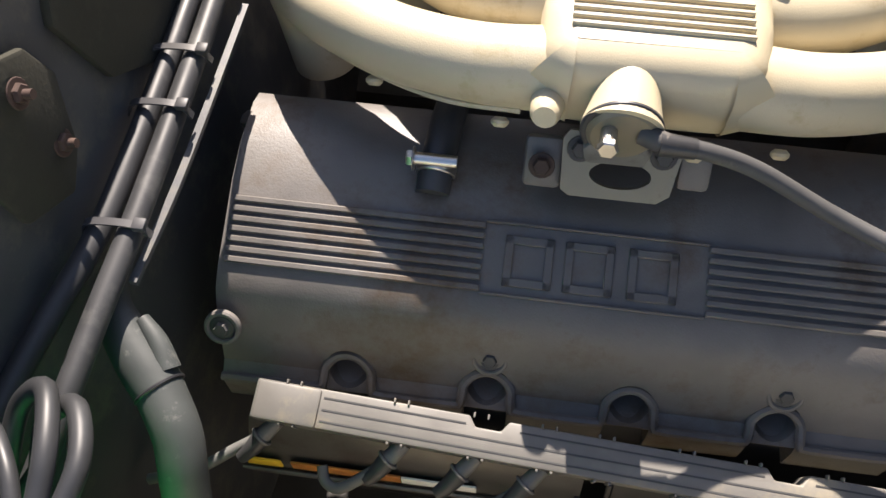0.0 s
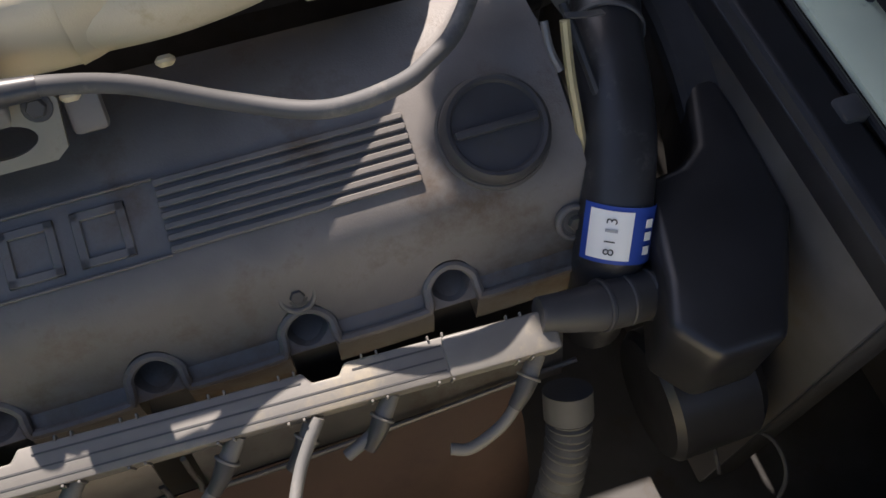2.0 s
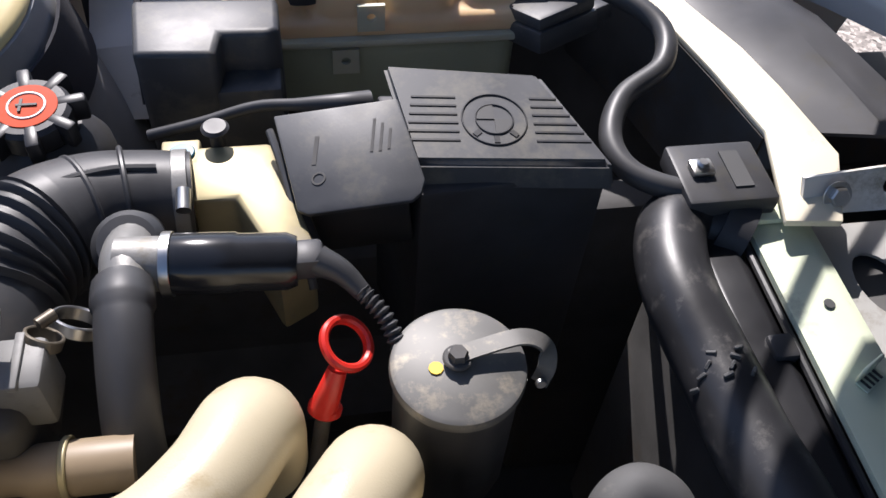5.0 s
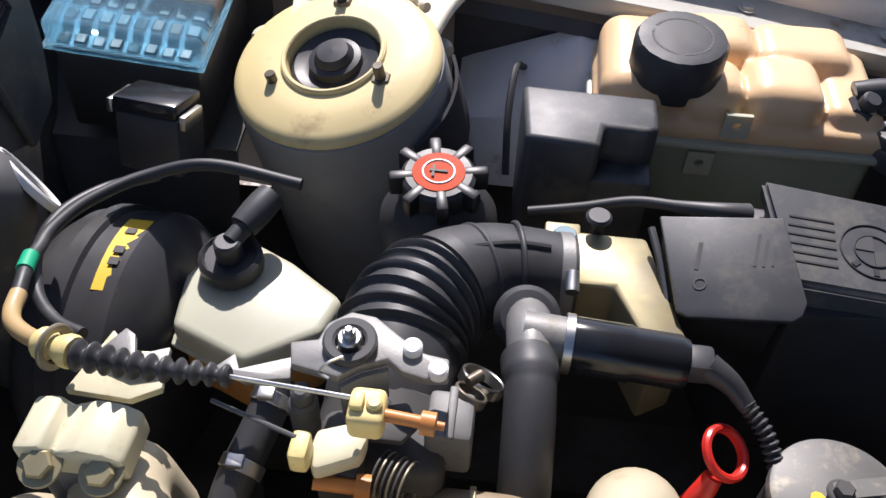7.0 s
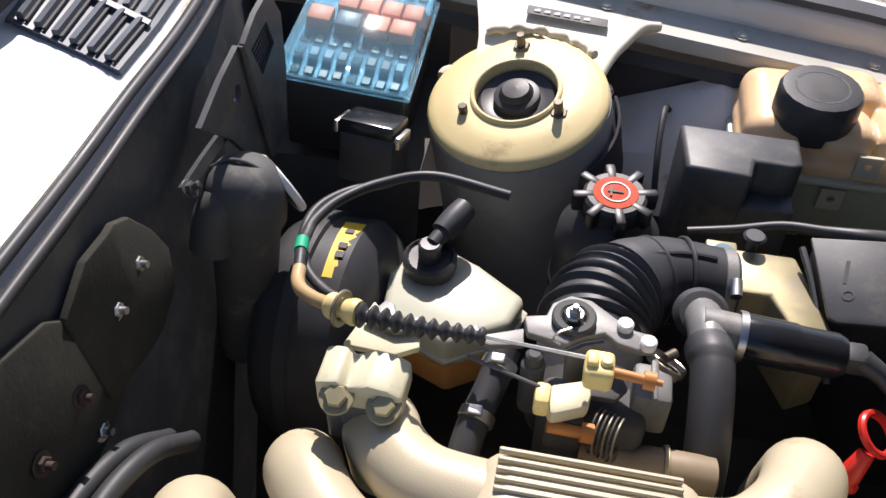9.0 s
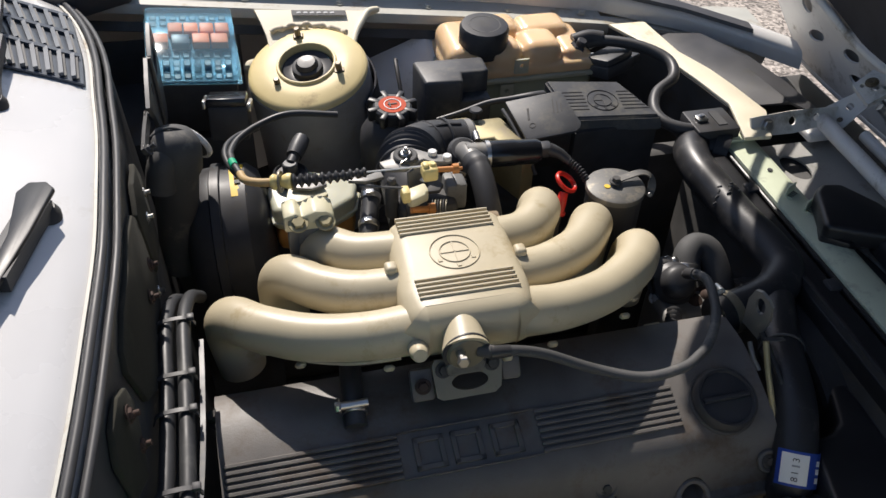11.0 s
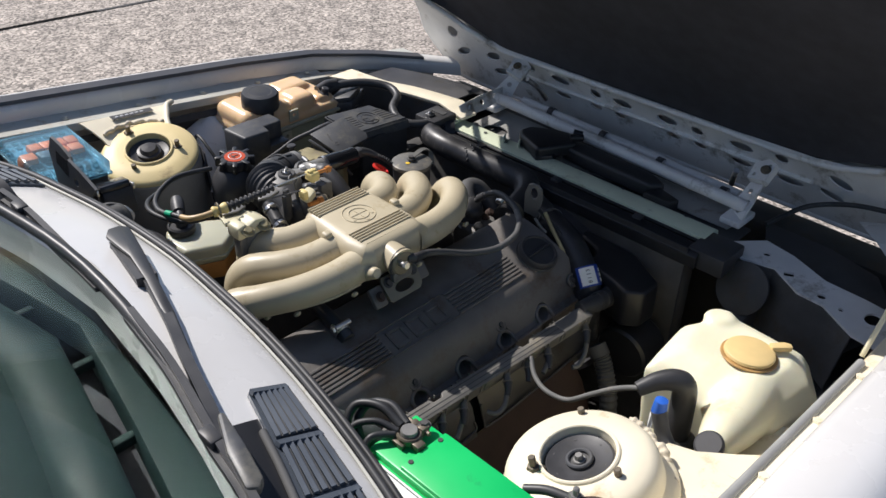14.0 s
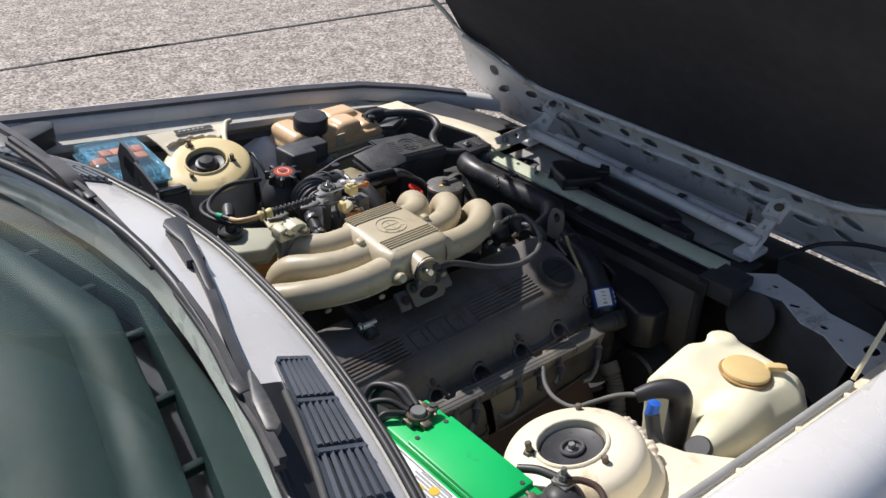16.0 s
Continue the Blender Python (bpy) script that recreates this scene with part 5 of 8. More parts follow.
part("level_plug", join(disc(0.016, 0.03, (0.500, 0.605, 0.815), (0.2, -0.3, 1), 0.003, 6), disc(0.009, 0.04, (0.500, 0.605, 0.815), (0.2, -0.3, 1))), BLACK, tank)
relay = thing("relay_cover", (0.25, 0.53, 0.72), "black plastic relay cover with a stepped lid", "relay cover")
part("cover", prism([(0.202, 0.478), (0.262, 0.474), (0.266, 0.500), (0.302, 0.497), (0.311, 0.503), (0.311, 0.545), (0.196, 0.549)], 0.735, 0.868, "z", 0.005, 3), GREYBLACK, relay)
part("lower_box", box((0.203, 0.480, 0.62), (0.304, 0.545, 0.74), 0.004), BLACK, relay)
part("low_step", box((0.258, 0.473, 0.73), (0.310, 0.51, 0.832), 0.005), GREYBLACK, relay)
sens = thing("pressure_sensor_box", (0.56, 0.58, 0.76), "small dark grey sensor box with a plug", "sensor")
SM = Matrix.Translation((0.555, 0.570, 0.80)) @ Matrix.Rotation(radians(28), 4, "Z") @ Matrix.Rotation(radians(-14), 4, "X")
for nm, b in (("housing", box((-0.036, -0.028, 0.0), (0.036, 0.028, 0.022), 0.004)), ("lid", box((-0.034, -0.026, 0.0215), (0.034, 0.026, 0.034), 0.004)), ("screw", disc(0.008, 0.006, (-0.008, 0.032, 0.024))), ("plug", box((0.036, -0.02, 0.002), (0.062, 0.012, 0.018), 0.003))):
    b.transform(SM)
    part(nm, b, GREYBLACK if nm != "screw" else STEEL, sens)
bigloop = thing("coolant_hose_loop", (0.57, 0.42, 0.82), "black looped vent hose from tank to radiator", "hose")
part("hose", tube([(0.505, 0.602, 0.835), (0.545, 0.60, 0.845), (0.60, 0.565, 0.848), (0.635, 0.52, 0.842), (0.625, 0.475, 0.835), (0.583, 0.445, 0.828), (0.562, 0.405, 0.822), (0.568, 0.372, 0.818), (0.595, 0.352, 0.816), (0.632, 0.345, 0.815)], 0.0095, 14, 8), RUBBER, bigloop)
part("end_grip", tube([(0.497, 0.612, 0.842), (0.525, 0.612, 0.848), (0.548, 0.602, 0.848)], 0.0125, 12, 4), BLACK, bigloop)

# ---------------------------------------------------------------- air filter box and flow meter
airbox = thing("air_filter_box", (0.45, 0.41, 0.6), "black plastic air filter box with a moulded round emblem", "air filter box")
LN = Vector((0.04, -0.13, 0.99)).normalized()
part("housing", prism([(0.385, 0.462), (0.500, 0.452), (0.548, 0.362), (0.405, 0.350)], 0.60, 0.838, "z", 0.004), BLACK, airbox)


def on_lid(u, v, h=0.0):
    """Over the lid: u towards the front, v across to the far side."""
    return Vector((0.466, 0.402, 0.858)) + u * Vector((0.998, -0.06, -0.045)) + v * Vector((0.06, 0.99, 0.13)) + h * LN


lidbm = bmesh.new()
lo = [lidbm.verts.new(on_lid(u, v, h)) for u, v, h in ((-0.074, 0.058, -0.022), (0.046, 0.052, -0.022), (0.090, -0.050, -0.022), (-0.058, -0.050, -0.022))]
hi = [lidbm.verts.new(on_lid(u, v, h)) for u, v, h in ((-0.080, 0.054, 0), (0.040, 0.048, 0), (0.084, -0.040, 0), (-0.062, -0.040, 0))]
lidbm.faces.new(lo[::-1])
lidbm.faces.new(hi)
for k in range(4):
    lidbm.faces.new((lo[k], lo[(k + 1) % 4], hi[(k + 1) % 4], hi[k]))
bmesh.ops.recalc_face_normals(lidbm, faces=lidbm.faces)
bmesh.ops.bevel(lidbm, geom=lidbm.edges[:], offset=0.004, segments=3, affect="EDGES")
lid = part("lid", lidbm, GREYBLACK, airbox, "faded dark plastic lid")
LM = Matrix.Translation(on_lid(0, 0)) @ Matrix(((0.998, 0.06, LN.x, 0), (-0.06, 0.99, LN.y, 0), (-0.045, 0.13, LN.z, 0), (0, 0, 0, 1)))
for r0, r1 in ((0.0235, 0.0247), (0.0135, 0.0145)):
    b = ring(r0, r1, 0.0022, (0, 0, -0.001), bevel=0.0003, seg=48)
    b.transform(LM)
    part("emblem_ring", b, BLACK, lid)
for a in (0, 1):
    b = prism([(0, 0)] + [(0.0133 * math.cos(t), 0.0133 * math.sin(t)) for t in (math.pi / 2 + a * math.pi + math.pi / 2 * k / 8 for k in range(9))], -0.001, 0.0008, "z")
    b.transform(LM)
    part("emblem_quarter", b, INK_SHADE, lid)
for a in (3.9, 4.71, 5.5):
    b = box((-0.003, -0.002, -0.001), (0.003, 0.002, 0.0008), 0)
    b.transform(LM @ Matrix.Rotation(a, 4, "Z") @ Matrix.Translation((0.019, 0, 0)))
    part("raised_shape", b, BLACK, lid)
for k in range(6):
    v = 0.021 - 0.0082 * k
    for lo_, hi_ in ((-0.060 - 0.0012 * k, -0.027), (0.029, 0.050 + 0.004 * k)):
        b = box((lo_, v - 0.0011, -0.001), (hi_, v + 0.0011, 0.0008), 0.0003, 1)
        b.transform(LM)
        part("groove", b, BLACK, lid)
shift(airbox, -0.004, -0.008, 0.0)
flow = thing("air_flow_meter", (0.33, 0.36, 0.74), "air flow meter with a dark stamped cover plate", "air flow meter")
PN = Vector((-0.12, -0.30, 0.94)).normalized()
PM = Matrix.Translation((0.346, 0.358, 0.867)) @ Matrix(((0.97, 0.18, PN.x, 0), (-0.06, 0.94, PN.y, 0), (0.10, 0.30, PN.z, 0), (0, 0, 0, 1)))
outl = [(-0.050, 0.035), (0.038, 0.040), (0.062, -0.026), (0.060, -0.036), (0.054, -0.041), (-0.016, -0.044), (-0.024, -0.040)]
b = prism(outl, -0.003, 0.002, "z", 0.0015, 2)
b.transform(PM)
plate = part("cover_plate", b, GREYBLACK, flow, "weathered dark cover plate")
b = prism([(-0.046, 0.035), (0.039, 0.035), (0.050, -0.032), (-0.020, -0.034)], -0.09, -0.003, "z", 0.003, 2)
b.transform(PM)
part("housing", b, BLACK, flow)
for u, v, w, h in ((-0.018, 0.004, 0.003, 0.022), (0.022, 0.012, 0.002, 0.026), (0.028, 0.010, 0.002, 0.022), (0.034, 0.008, 0.002, 0.016)):
    b = box((u, v - h / 2, 0.0015), (u + w, v + h / 2, 0.0024), 0)
    b.transform(PM)
    part("print_bar", b, DARK, plate)
b = ring(0.0035, 0.005, 0.001, (-0.012, -0.018, 0.0016), bevel=0.0002, seg=20)
b.transform(PM)
part("print_mark", b, DARK, plate)
part("strap", tube([(0.300, 0.392, 0.862), (0.308, 0.36, 0.852), (0.316, 0.32, 0.835), (0.322, 0.285, 0.815)], 0.003, 8, 4), GREYBLACK, flow)
part("body", prism([(0.236, 0.398), (0.30, 0.398), (0.325, 0.30), (0.300, 0.285), (0.275, 0.345), (0.245, 0.345)], 0.77, 0.846, "z", 0.004), BRASS, flow, "yellow zinc plated body")
part("lug", box((0.223, 0.380, 0.834), (0.250, 0.406, 0.846), 0.002), BRASS, flow)
part("teal_insert", disc(0.009, 0.003, (0.238, 0.392, 0.845), bevel=0.0008, seg=20), TEAL, flow, "teal plastic insert")
part("stud", join(disc(0.005, 0.016, (0.262, 0.402, 0.842)), disc(0.010, 0.005, (0.262, 0.402, 0.856))), BLACK, flow)
part("plug", tube([(0.372, 0.415, 0.862), (0.352, 0.412, 0.866), (0.325, 0.418, 0.862), (0.29, 0.43, 0.852), (0.25, 0.43, 0.84), (0.21, 0.43, 0.83)], lambda u: 0.010 - 0.0055 * min(1, u * 2.2), 12, 6), RUBBER, flow)

# intake boot between flow meter and throttle
boot = thing("intake_boot", (0.16, 0.30, 0.76), "black ribbed rubber intake boot", "intake boot")
path = [(0.130, 0.212, 0.838), (0.130, 0.245, 0.850), (0.133, 0.285, 0.853), (0.150, 0.325, 0.845), (0.180, 0.350, 0.838), (0.215, 0.358, 0.834), (0.245, 0.360, 0.832)]
part("bellows", tube(path, lambda u: 0.041 - 0.009 * max(0, u - 0.55) * 2 + (0.0050 * max(0, math.sin((u - 0.24) * 150)) ** 2 if 0.24 < u < 0.50 else 0), 36, 50), RUBBER, boot)
for p, ax in (((0.172, 0.345, 0.840), (0.85, 0.5, -0.2)), ((0.200, 0.355, 0.836), (1, 0.2, -0.1))):
    part("band_rib", ring(0.034, 0.0405, 0.004, p, ax, 0.0015, 40), RUBBER, boot)
part("band_rib", tube([(0.150, 0.325, 0.883), (0.172, 0.340, 0.878), (0.200, 0.352, 0.873), (0.226, 0.356, 0.868)], 0.0028, 8, 4), RUBBER, boot)
part("clamp", ring(0.0335, 0.0350, 0.010, (0.233, 0.359, 0.833), (1, 0.06, -0.05), seg=40), ALU, boot, "bright worm clamp")
part("clamp_screw", tube([(0.243, 0.340, 0.862), (0.243, 0.325, 0.858)], 0.005, 10, 1), STEEL, boot)

# ---------------------------------------------------------------- throttle body, idle valve and cables
throttle = thing("throttle_assembly", (0.13, 0.19, 0.80), "aluminium throttle body with its linkage plate", "throttle body")
part("bore_housing", join(disc(0.044, 0.035, (0.130, 0.180, 0.838), (0, 1, 0.1), 0.004), box((0.095, 0.150, 0.80), (0.170, 0.190, 0.885), 0.010, 3)), DARK, throttle)
part("linkage_plate", prism([(0.077, 0.201), (0.092, 0.205), (0.095, 0.217), (0.107, 0.227), (0.122, 0.225), (0.139, 0.212), (0.153, 0.203), (0.167, 0.201), (0.168, 0.188), (0.155, 0.186), (0.142, 0.189), (0.133, 0.196), (0.119, 0.190), (0.108, 0.181), (0.081, 0.186)], 0.919, 0.926, "z", 0.0015), ALU, throttle)
part("plate_web", sheet([[(0.108, 0.180, 0.920), (0.110, 0.178, 0.880)], [(0.119, 0.189, 0.920), (0.120, 0.187, 0.880)], [(0.133, 0.195, 0.920), (0.133, 0.192, 0.885)]], 0.003), ALU, throttle)
part("return_spring_disc", ring(0.0085, 0.0155, 0.006, (0.111, 0.203, 0.926), (0, -0.08, 1), seg=44), GREYRUBBER, throttle, "grey spring disc")
part("spindle", join(disc(0.0070, 0.010, (0.111, 0.203, 0.925), (0, -0.08, 1), 0.001, 20), disc(0.0040, 0.015, (0.111, 0.203, 0.925), (0, -0.08, 1), 0.001, 14), disc(0.0024, 0.018, (0.111, 0.203, 0.925), (0, -0.08, 1), 0.0006, 10)), STEEL, throttle)
part("spring_end", tube([(0.110, 0.189, 0.934), (0.102, 0.184, 0.933), (0.099, 0.180, 0.930), (0.104, 0.178, 0.928)], 0.0009, 6, 4), STEEL, throttle)
for x, y in ((0.146, 0.204), (0.162, 0.191)):
    part("cap_screw", disc(0.0056, 0.008, (x, y, 0.924), (0, -0.1, 1), 0.0012, 24), LABEL, throttle, "bright screw cap")
part("white_bracket", prism([(0.035, 0.185), (0.045, 0.197), (0.050, 0.187), (0.078, 0.199), (0.080, 0.184), (0.056, 0.179)], 0.910, 0.915, "z", 0.001), ALU, throttle)
part("white_bracket", prism([(-0.035, 0.186), (-0.023, 0.207), (-0.016, 0.203), (-0.011, 0.189), (0.007, 0.197), (0.009, 0.184), (-0.01, 0.178)], 0.909, 0.914, "z", 0.001), ALU, throttle)
part("link_post", join(disc(0.0085, 0.05, (0.088, 0.176, 0.858), (0, 0, 1), 0.002, 20), disc(0.006, 0.012, (0.088, 0.176, 0.906), (0, 0, 1), 0.002, 16)), GREYRUBBER, throttle)
part("switch_box", join(box((0.157, 0.166, 0.862), (0.184, 0.198, 0.901), 0.004, 2), box((0.1685, 0.165, 0.899), (0.1735, 0.199, 0.9035), 0.001)), GREYCAST, throttle, "grey throttle switch box")
part("lever", prism([(0.118, 0.160), (0.124, 0.180), (0.146, 0.186), (0.154, 0.172), (0.146, 0.160)], 0.896, 0.902, "z", 0.002), DARK, throttle)
part("lever_tab", prism([(0.124, 0.178), (0.132, 0.186), (0.138, 0.181), (0.129, 0.173)], 0.906, 0.909, "z", 0.0008), DULL_WHITE, throttle)
for k in range(6):
    part("spring_coil", ring(0.0150, 0.0163, 0.0015, (0.135 + 0.0032 * k, 0.150 - 0.001 * k, 0.878), (1, -0.30, 0.1), 0.0004, 28), OLDZINC if k % 2 else DARK, throttle)
part("lower_bracket", prism([(0.101, 0.155), (0.127, 0.165), (0.129, 0.152), (0.127, 0.142), (0.104, 0.131), (0.100, 0.140)], 0.900, 0.914, "z", 0.003), CREAMPL, throttle)
part("bracket_leg", box((0.102, 0.136, 0.868), (0.126, 0.160, 0.902), 0.003), DARK, throttle)
shift(throttle, 0.002, 0.009, -0.002)
cable = thing("throttle_cable", (0.0, 0.2, 0.9), "throttle cable with a ribbed bellows and yellow end fittings", "cable")
part("outer_sheath", tube([(0.048, 0.350, 0.896), (-0.017, 0.355, 0.902), (-0.060, 0.340, 0.899), (-0.088, 0.312, 0.899), (-0.100, 0.283, 0.900), (-0.100, 0.262, 0.902), (-0.098, 0.246, 0.906), (-0.092, 0.222, 0.908)], 0.0045, 12, 8), WIRE, cable)
part("green_band", tube([(-0.1000, 0.254, 0.905), (-0.0970, 0.240, 0.907)], 0.0053, 14, 2), GREENTAPE, cable, "green tape band")
part("elbow", tube([(-0.0915, 0.221, 0.908), (-0.088, 0.207, 0.910), (-0.081, 0.196, 0.913), (-0.068, 0.187, 0.916), (-0.054, 0.181, 0.919)], 0.0052, 12, 6), TAN, cable, "tan plastic elbow")
part("grommet", tube([(-0.056, 0.181, 0.919), (-0.046, 0.178, 0.921), (-0.032, 0.174, 0.923)], lambda u: 0.0082 + 0.0016 * math.sin(9 * u), 18, 5), YELLOWPL, cable, "yellow grommet")
part("bracket_eye", ring(0.0085, 0.0135, 0.003, (-0.047, 0.178, 0.921), (0.9, -0.25, 0.1), seg=32), OLDZINC, cable)
part("bellows", tube([(-0.032, 0.173, 0.923), (0.012, 0.169, 0.925), (0.056, 0.167, 0.928)], lambda u: (0.0062 + 0.0021 * math.sin(u * 66)) * (1.12 - 0.35 * u), 16, 60), RUBBER, cable, "ribbed rubber bellows")
part("inner_wire", tube([(0.055, 0.167, 0.928), (0.122, 0.160, 0.932)], 0.0013, 8, 2), STEEL, cable)
part("inner_wire", tube([(0.046, 0.160, 0.914), (0.096, 0.143, 0.916)], 0.0014, 8, 2), GREYRUBBER, cable)
part("end_block", join(box((0.1215, 0.144, 0.918), (0.1405, 0.166, 0.936), 0.004, 3), box((0.1225, 0.150, 0.934), (0.1300, 0.160, 0.940), 0.002), disc(0.0042, 0.004, (0.135, 0.155, 0.935), bevel=0.0012)), YELLOWPL, cable, "yellow end block")
part("amber_rod", join(tube([(0.139, 0.154, 0.929), (0.160, 0.152, 0.929)], 0.0034, 14, 1), tube([(0.159, 0.152, 0.929), (0.1665, 0.1515, 0.929)], 0.0062, 14, 1), tube([(0.166, 0.1515, 0.929), (0.171, 0.151, 0.929)], 0.0022, 10, 1)), ORANGEPL, cable, "amber plastic rod")
part("end_block", box((0.093, 0.131, 0.900), (0.1035, 0.148, 0.917), 0.003, 2), YELLOWPL, cable)
part("amber_rod", join(tube([(0.104, 0.134, 0.888), (0.130, 0.136, 0.884)], 0.0042, 14, 1), tube([(0.126, 0.136, 0.885), (0.134, 0.1365, 0.884)], 0.0068, 14, 1)), ORANGEPL, cable)
part("second_sheath", tube([(-0.062, 0.362, 0.880), (-0.090, 0.338, 0.886), (-0.106, 0.305, 0.892), (-0.106, 0.27, 0.894), (-0.092, 0.236, 0.893), (-0.070, 0.214, 0.895), (-0.048, 0.204, 0.898)], 0.0042, 12, 8), WIRE, cable)
shift(cable, 0.001, 0.007, 0.009)
mount = thing("cable_mount", (-0.02, 0.15, 0.86), "cream plastic cable mount bolted to a runner", "cable mount")
part("block", prism([(-0.056, 0.880), (-0.056, 0.904), (-0.040, 0.908), (-0.034, 0.900), (-0.018, 0.908), (-0.004, 0.906), (0.006, 0.900), (0.006, 0.880)], 0.134, 0.168, "y", 0.003), CREAMPL, mount)
for x, y, z in ((-0.039, 0.130, 0.900), (-0.006, 0.131, 0.897)):
    part("bolt", join(hexbolt((x, y, z - 0.004), (0, -0.35, 0.9), 0.0085, 0.006), disc(0.012, 0.003, (x, y, z - 0.006), (0, -0.35, 0.9))), BRASS, mount)
part("upper_wing", prism([(-0.050, 0.182), (-0.038, 0.228), (-0.022, 0.214), (0.000, 0.216), (0.006, 0.190), (-0.01, 0.18)], 0.884, 0.890, "z", 0.001), CREAMPL, mount)
part("leg", join(box((-0.052, 0.136, 0.836), (-0.036, 0.160, 0.884), 0.003), box((-0.040, 0.134, 0.858), (0.002, 0.142, 0.882), 0.003)), GREYCAST, mount)
mount.location = (-0.014, 0.144, 0.877)
mount.scale = (0.95, 0.95, 0.95)
idle = thing("idle_valve", (0.25, 0.27, 0.82), "black cylindrical idle valve with a metal elbow", "idle valve")
part("elbow", join(tube([(0.214, 0.295, 0.862), (0.215, 0.272, 0.874), (0.217, 0.250, 0.874)], 0.0155, 20, 5), tube([(0.210, 0.270, 0.875), (0.240, 0.268, 0.874)], 0.0165, 20, 2)), ALU, idle, "dull metal elbow")
part("cylinder", lathe([(0.0001, 0), (0.0175, 0), (0.0185, 0.003), (0.0185, 0.040), (0.0175, 0.042), (0.0175, 0.070), (0.015, 0.076), (0.0001, 0.076)], (0.238, 0.268, 0.874), (1, -0.06, -0.02), 32), SILVERPL, idle, "glossy black cylinder")
part("band", ring(0.0186, 0.0196, 0.006, (0.236, 0.268, 0.874), (1, -0.06, -0.02)), STEEL, idle)
part("plug", box((0.308, 0.252, 0.866), (0.330, 0.272, 0.884), 0.004), BLACK, idle)
part("plug_boot", tube([(0.326, 0.260, 0.876), (0.340, 0.252, 0.872), (0.352, 0.240, 0.864)], lambda u: 0.0095 - 0.004 * u, 14, 5), RUBBER, idle)
part("ribbed_sleeve", tube([(0.350, 0.242, 0.866), (0.362, 0.228, 0.858), (0.370, 0.212, 0.846)], lambda u: 0.0048 + 0.0013 * math.sin(u * 60), 12, 24), RUBBER, idle)
part("rubber_elbow", join(lathe([(0.0001, 0), (0.0205, 0), (0.0225, 0.004), (0.0225, 0.009), (0.018, 0.014), (0.0001, 0.016)], (0.213, 0.296, 0.858), (0, -0.45, 0.89), 32), tube([(0.213, 0.302, 0.850), (0.212, 0.325, 0.840), (0.205, 0.345, 0.836)], 0.017, 20, 4)), RUBBER, idle)
part("hose", tube([(0.215, 0.250, 0.876), (0.217, 0.232, 0.879), (0.218, 0.205, 0.868), (0.219, 0.175, 0.842), (0.220, 0.155, 0.80)], lambda u: 0.0178 if u < 0.22 else 0.0160, 22, 8), RUBBER, idle, "thick rubber idle hose")
part("hose_clamp", join(ring(0.0085, 0.0105, 0.007, (0.180, 0.206, 0.890), (0.4, 0.5, 0.7)), tube([(0.180, 0.213, 0.899), (0.187, 0.220, 0.898)], 0.0036, 10, 1)), OLDSTEEL, idle)
part("hose_clamp", ring(0.013, 0.0155, 0.008, (0.186, 0.238, 0.858), (0.4, 0.5, 0.8)), STEEL, idle)
pipe = thing("vent_pipe", (0.17, 0.16, 0.83), "brownish plastic vent pipe under the throttle", "pipe")
part("pipe", tube([(0.130, 0.158, 0.848), (0.165, 0.156, 0.848), (0.200, 0.156, 0.848), (0.222, 0.157, 0.846)], lambda u: 0.0150 if u > 0.35 else 0.0115, 18, 4), PIPE, pipe)
part("collar", ring(0.0150, 0.0172, 0.004, (0.187, 0.156, 0.848), (1, 0, 0)), BRASS, pipe)
small_hose = thing("vacuum_hose", (0.06, 0.19, 0.84), "black rubber hose with bright clamps", "hose")
part("hose", tube([(0.068, 0.212, 0.882), (0.062, 0.185, 0.872), (0.054, 0.155, 0.862), (0.050, 0.130, 0.850)], 0.0115, 16, 5), RUBBER, small_hose)
for c in ((0.0645, 0.196, 0.876), (0.055, 0.158, 0.863)):
    part("clamp", ring(0.0115, 0.0132, 0.008, c, (0.25, 0.9, 0.3)), STEEL, small_hose)
    part("clamp_lug", box((c[0] - 0.005, c[1] - 0.004, c[2] + 0.010), (c[0] + 0.005, c[1] + 0.004, c[2] + 0.016), 0.001), STEEL, small_hose)

# ---------------------------------------------------------------- brake servo, reservoir
booster = thing("brake_booster", (-0.13, 0.30, 0.70), "black round brake servo drum with a yellow label", "brake servo")
BC = Vector((-0.110, 0.345, 0.712))
part("drum", lathe([(0.0001, -0.060), (0.080, -0.060), (0.103, -0.050), (0.112, -0.036), (0.1135, -0.022), (0.118, -0.020), (0.118, -0.008), (0.1135, -0.006), (0.1140, 0.028), (0.102, 0.043), (0.060, 0.055), (0.0001, 0.058)], BC, (1, -0.05, 0.05), 64), BLACK, booster)
part("label", sheet([[BC + Vector((dx, 0, 0)) + 0.1148 * Vector((0, math.cos(a), math.sin(a))) for dx in (0.002, 0.022)] for a in (1.17 + 0.70 * k / 6 for k in range(7))], 0.001), LABELYEL, booster, "yellow label")
for k in (1, 3, 4):
    a = 1.22 + 0.10 * k
    part("print_bar", sheet([[BC + Vector((dx, 0, 0)) + 0.1160 * Vector((0, math.cos(a + da), math.sin(a + da))) for dx in (0.008, 0.016)] for da in (0, 0.06)], 0.0006), INK_SHADE, booster)
res = thing("brake_fluid_reservoir", (-0.016, 0.35, 0.715), "milky brake fluid reservoir with a black cap", "fluid reservoir")
OUTL = [(-0.060, 0.362), (-0.054, 0.310), (0.010, 0.283), (0.062, 0.318), (0.072, 0.354), (0.024, 0.388), (-0.010, 0.405), (-0.042, 0.400)]


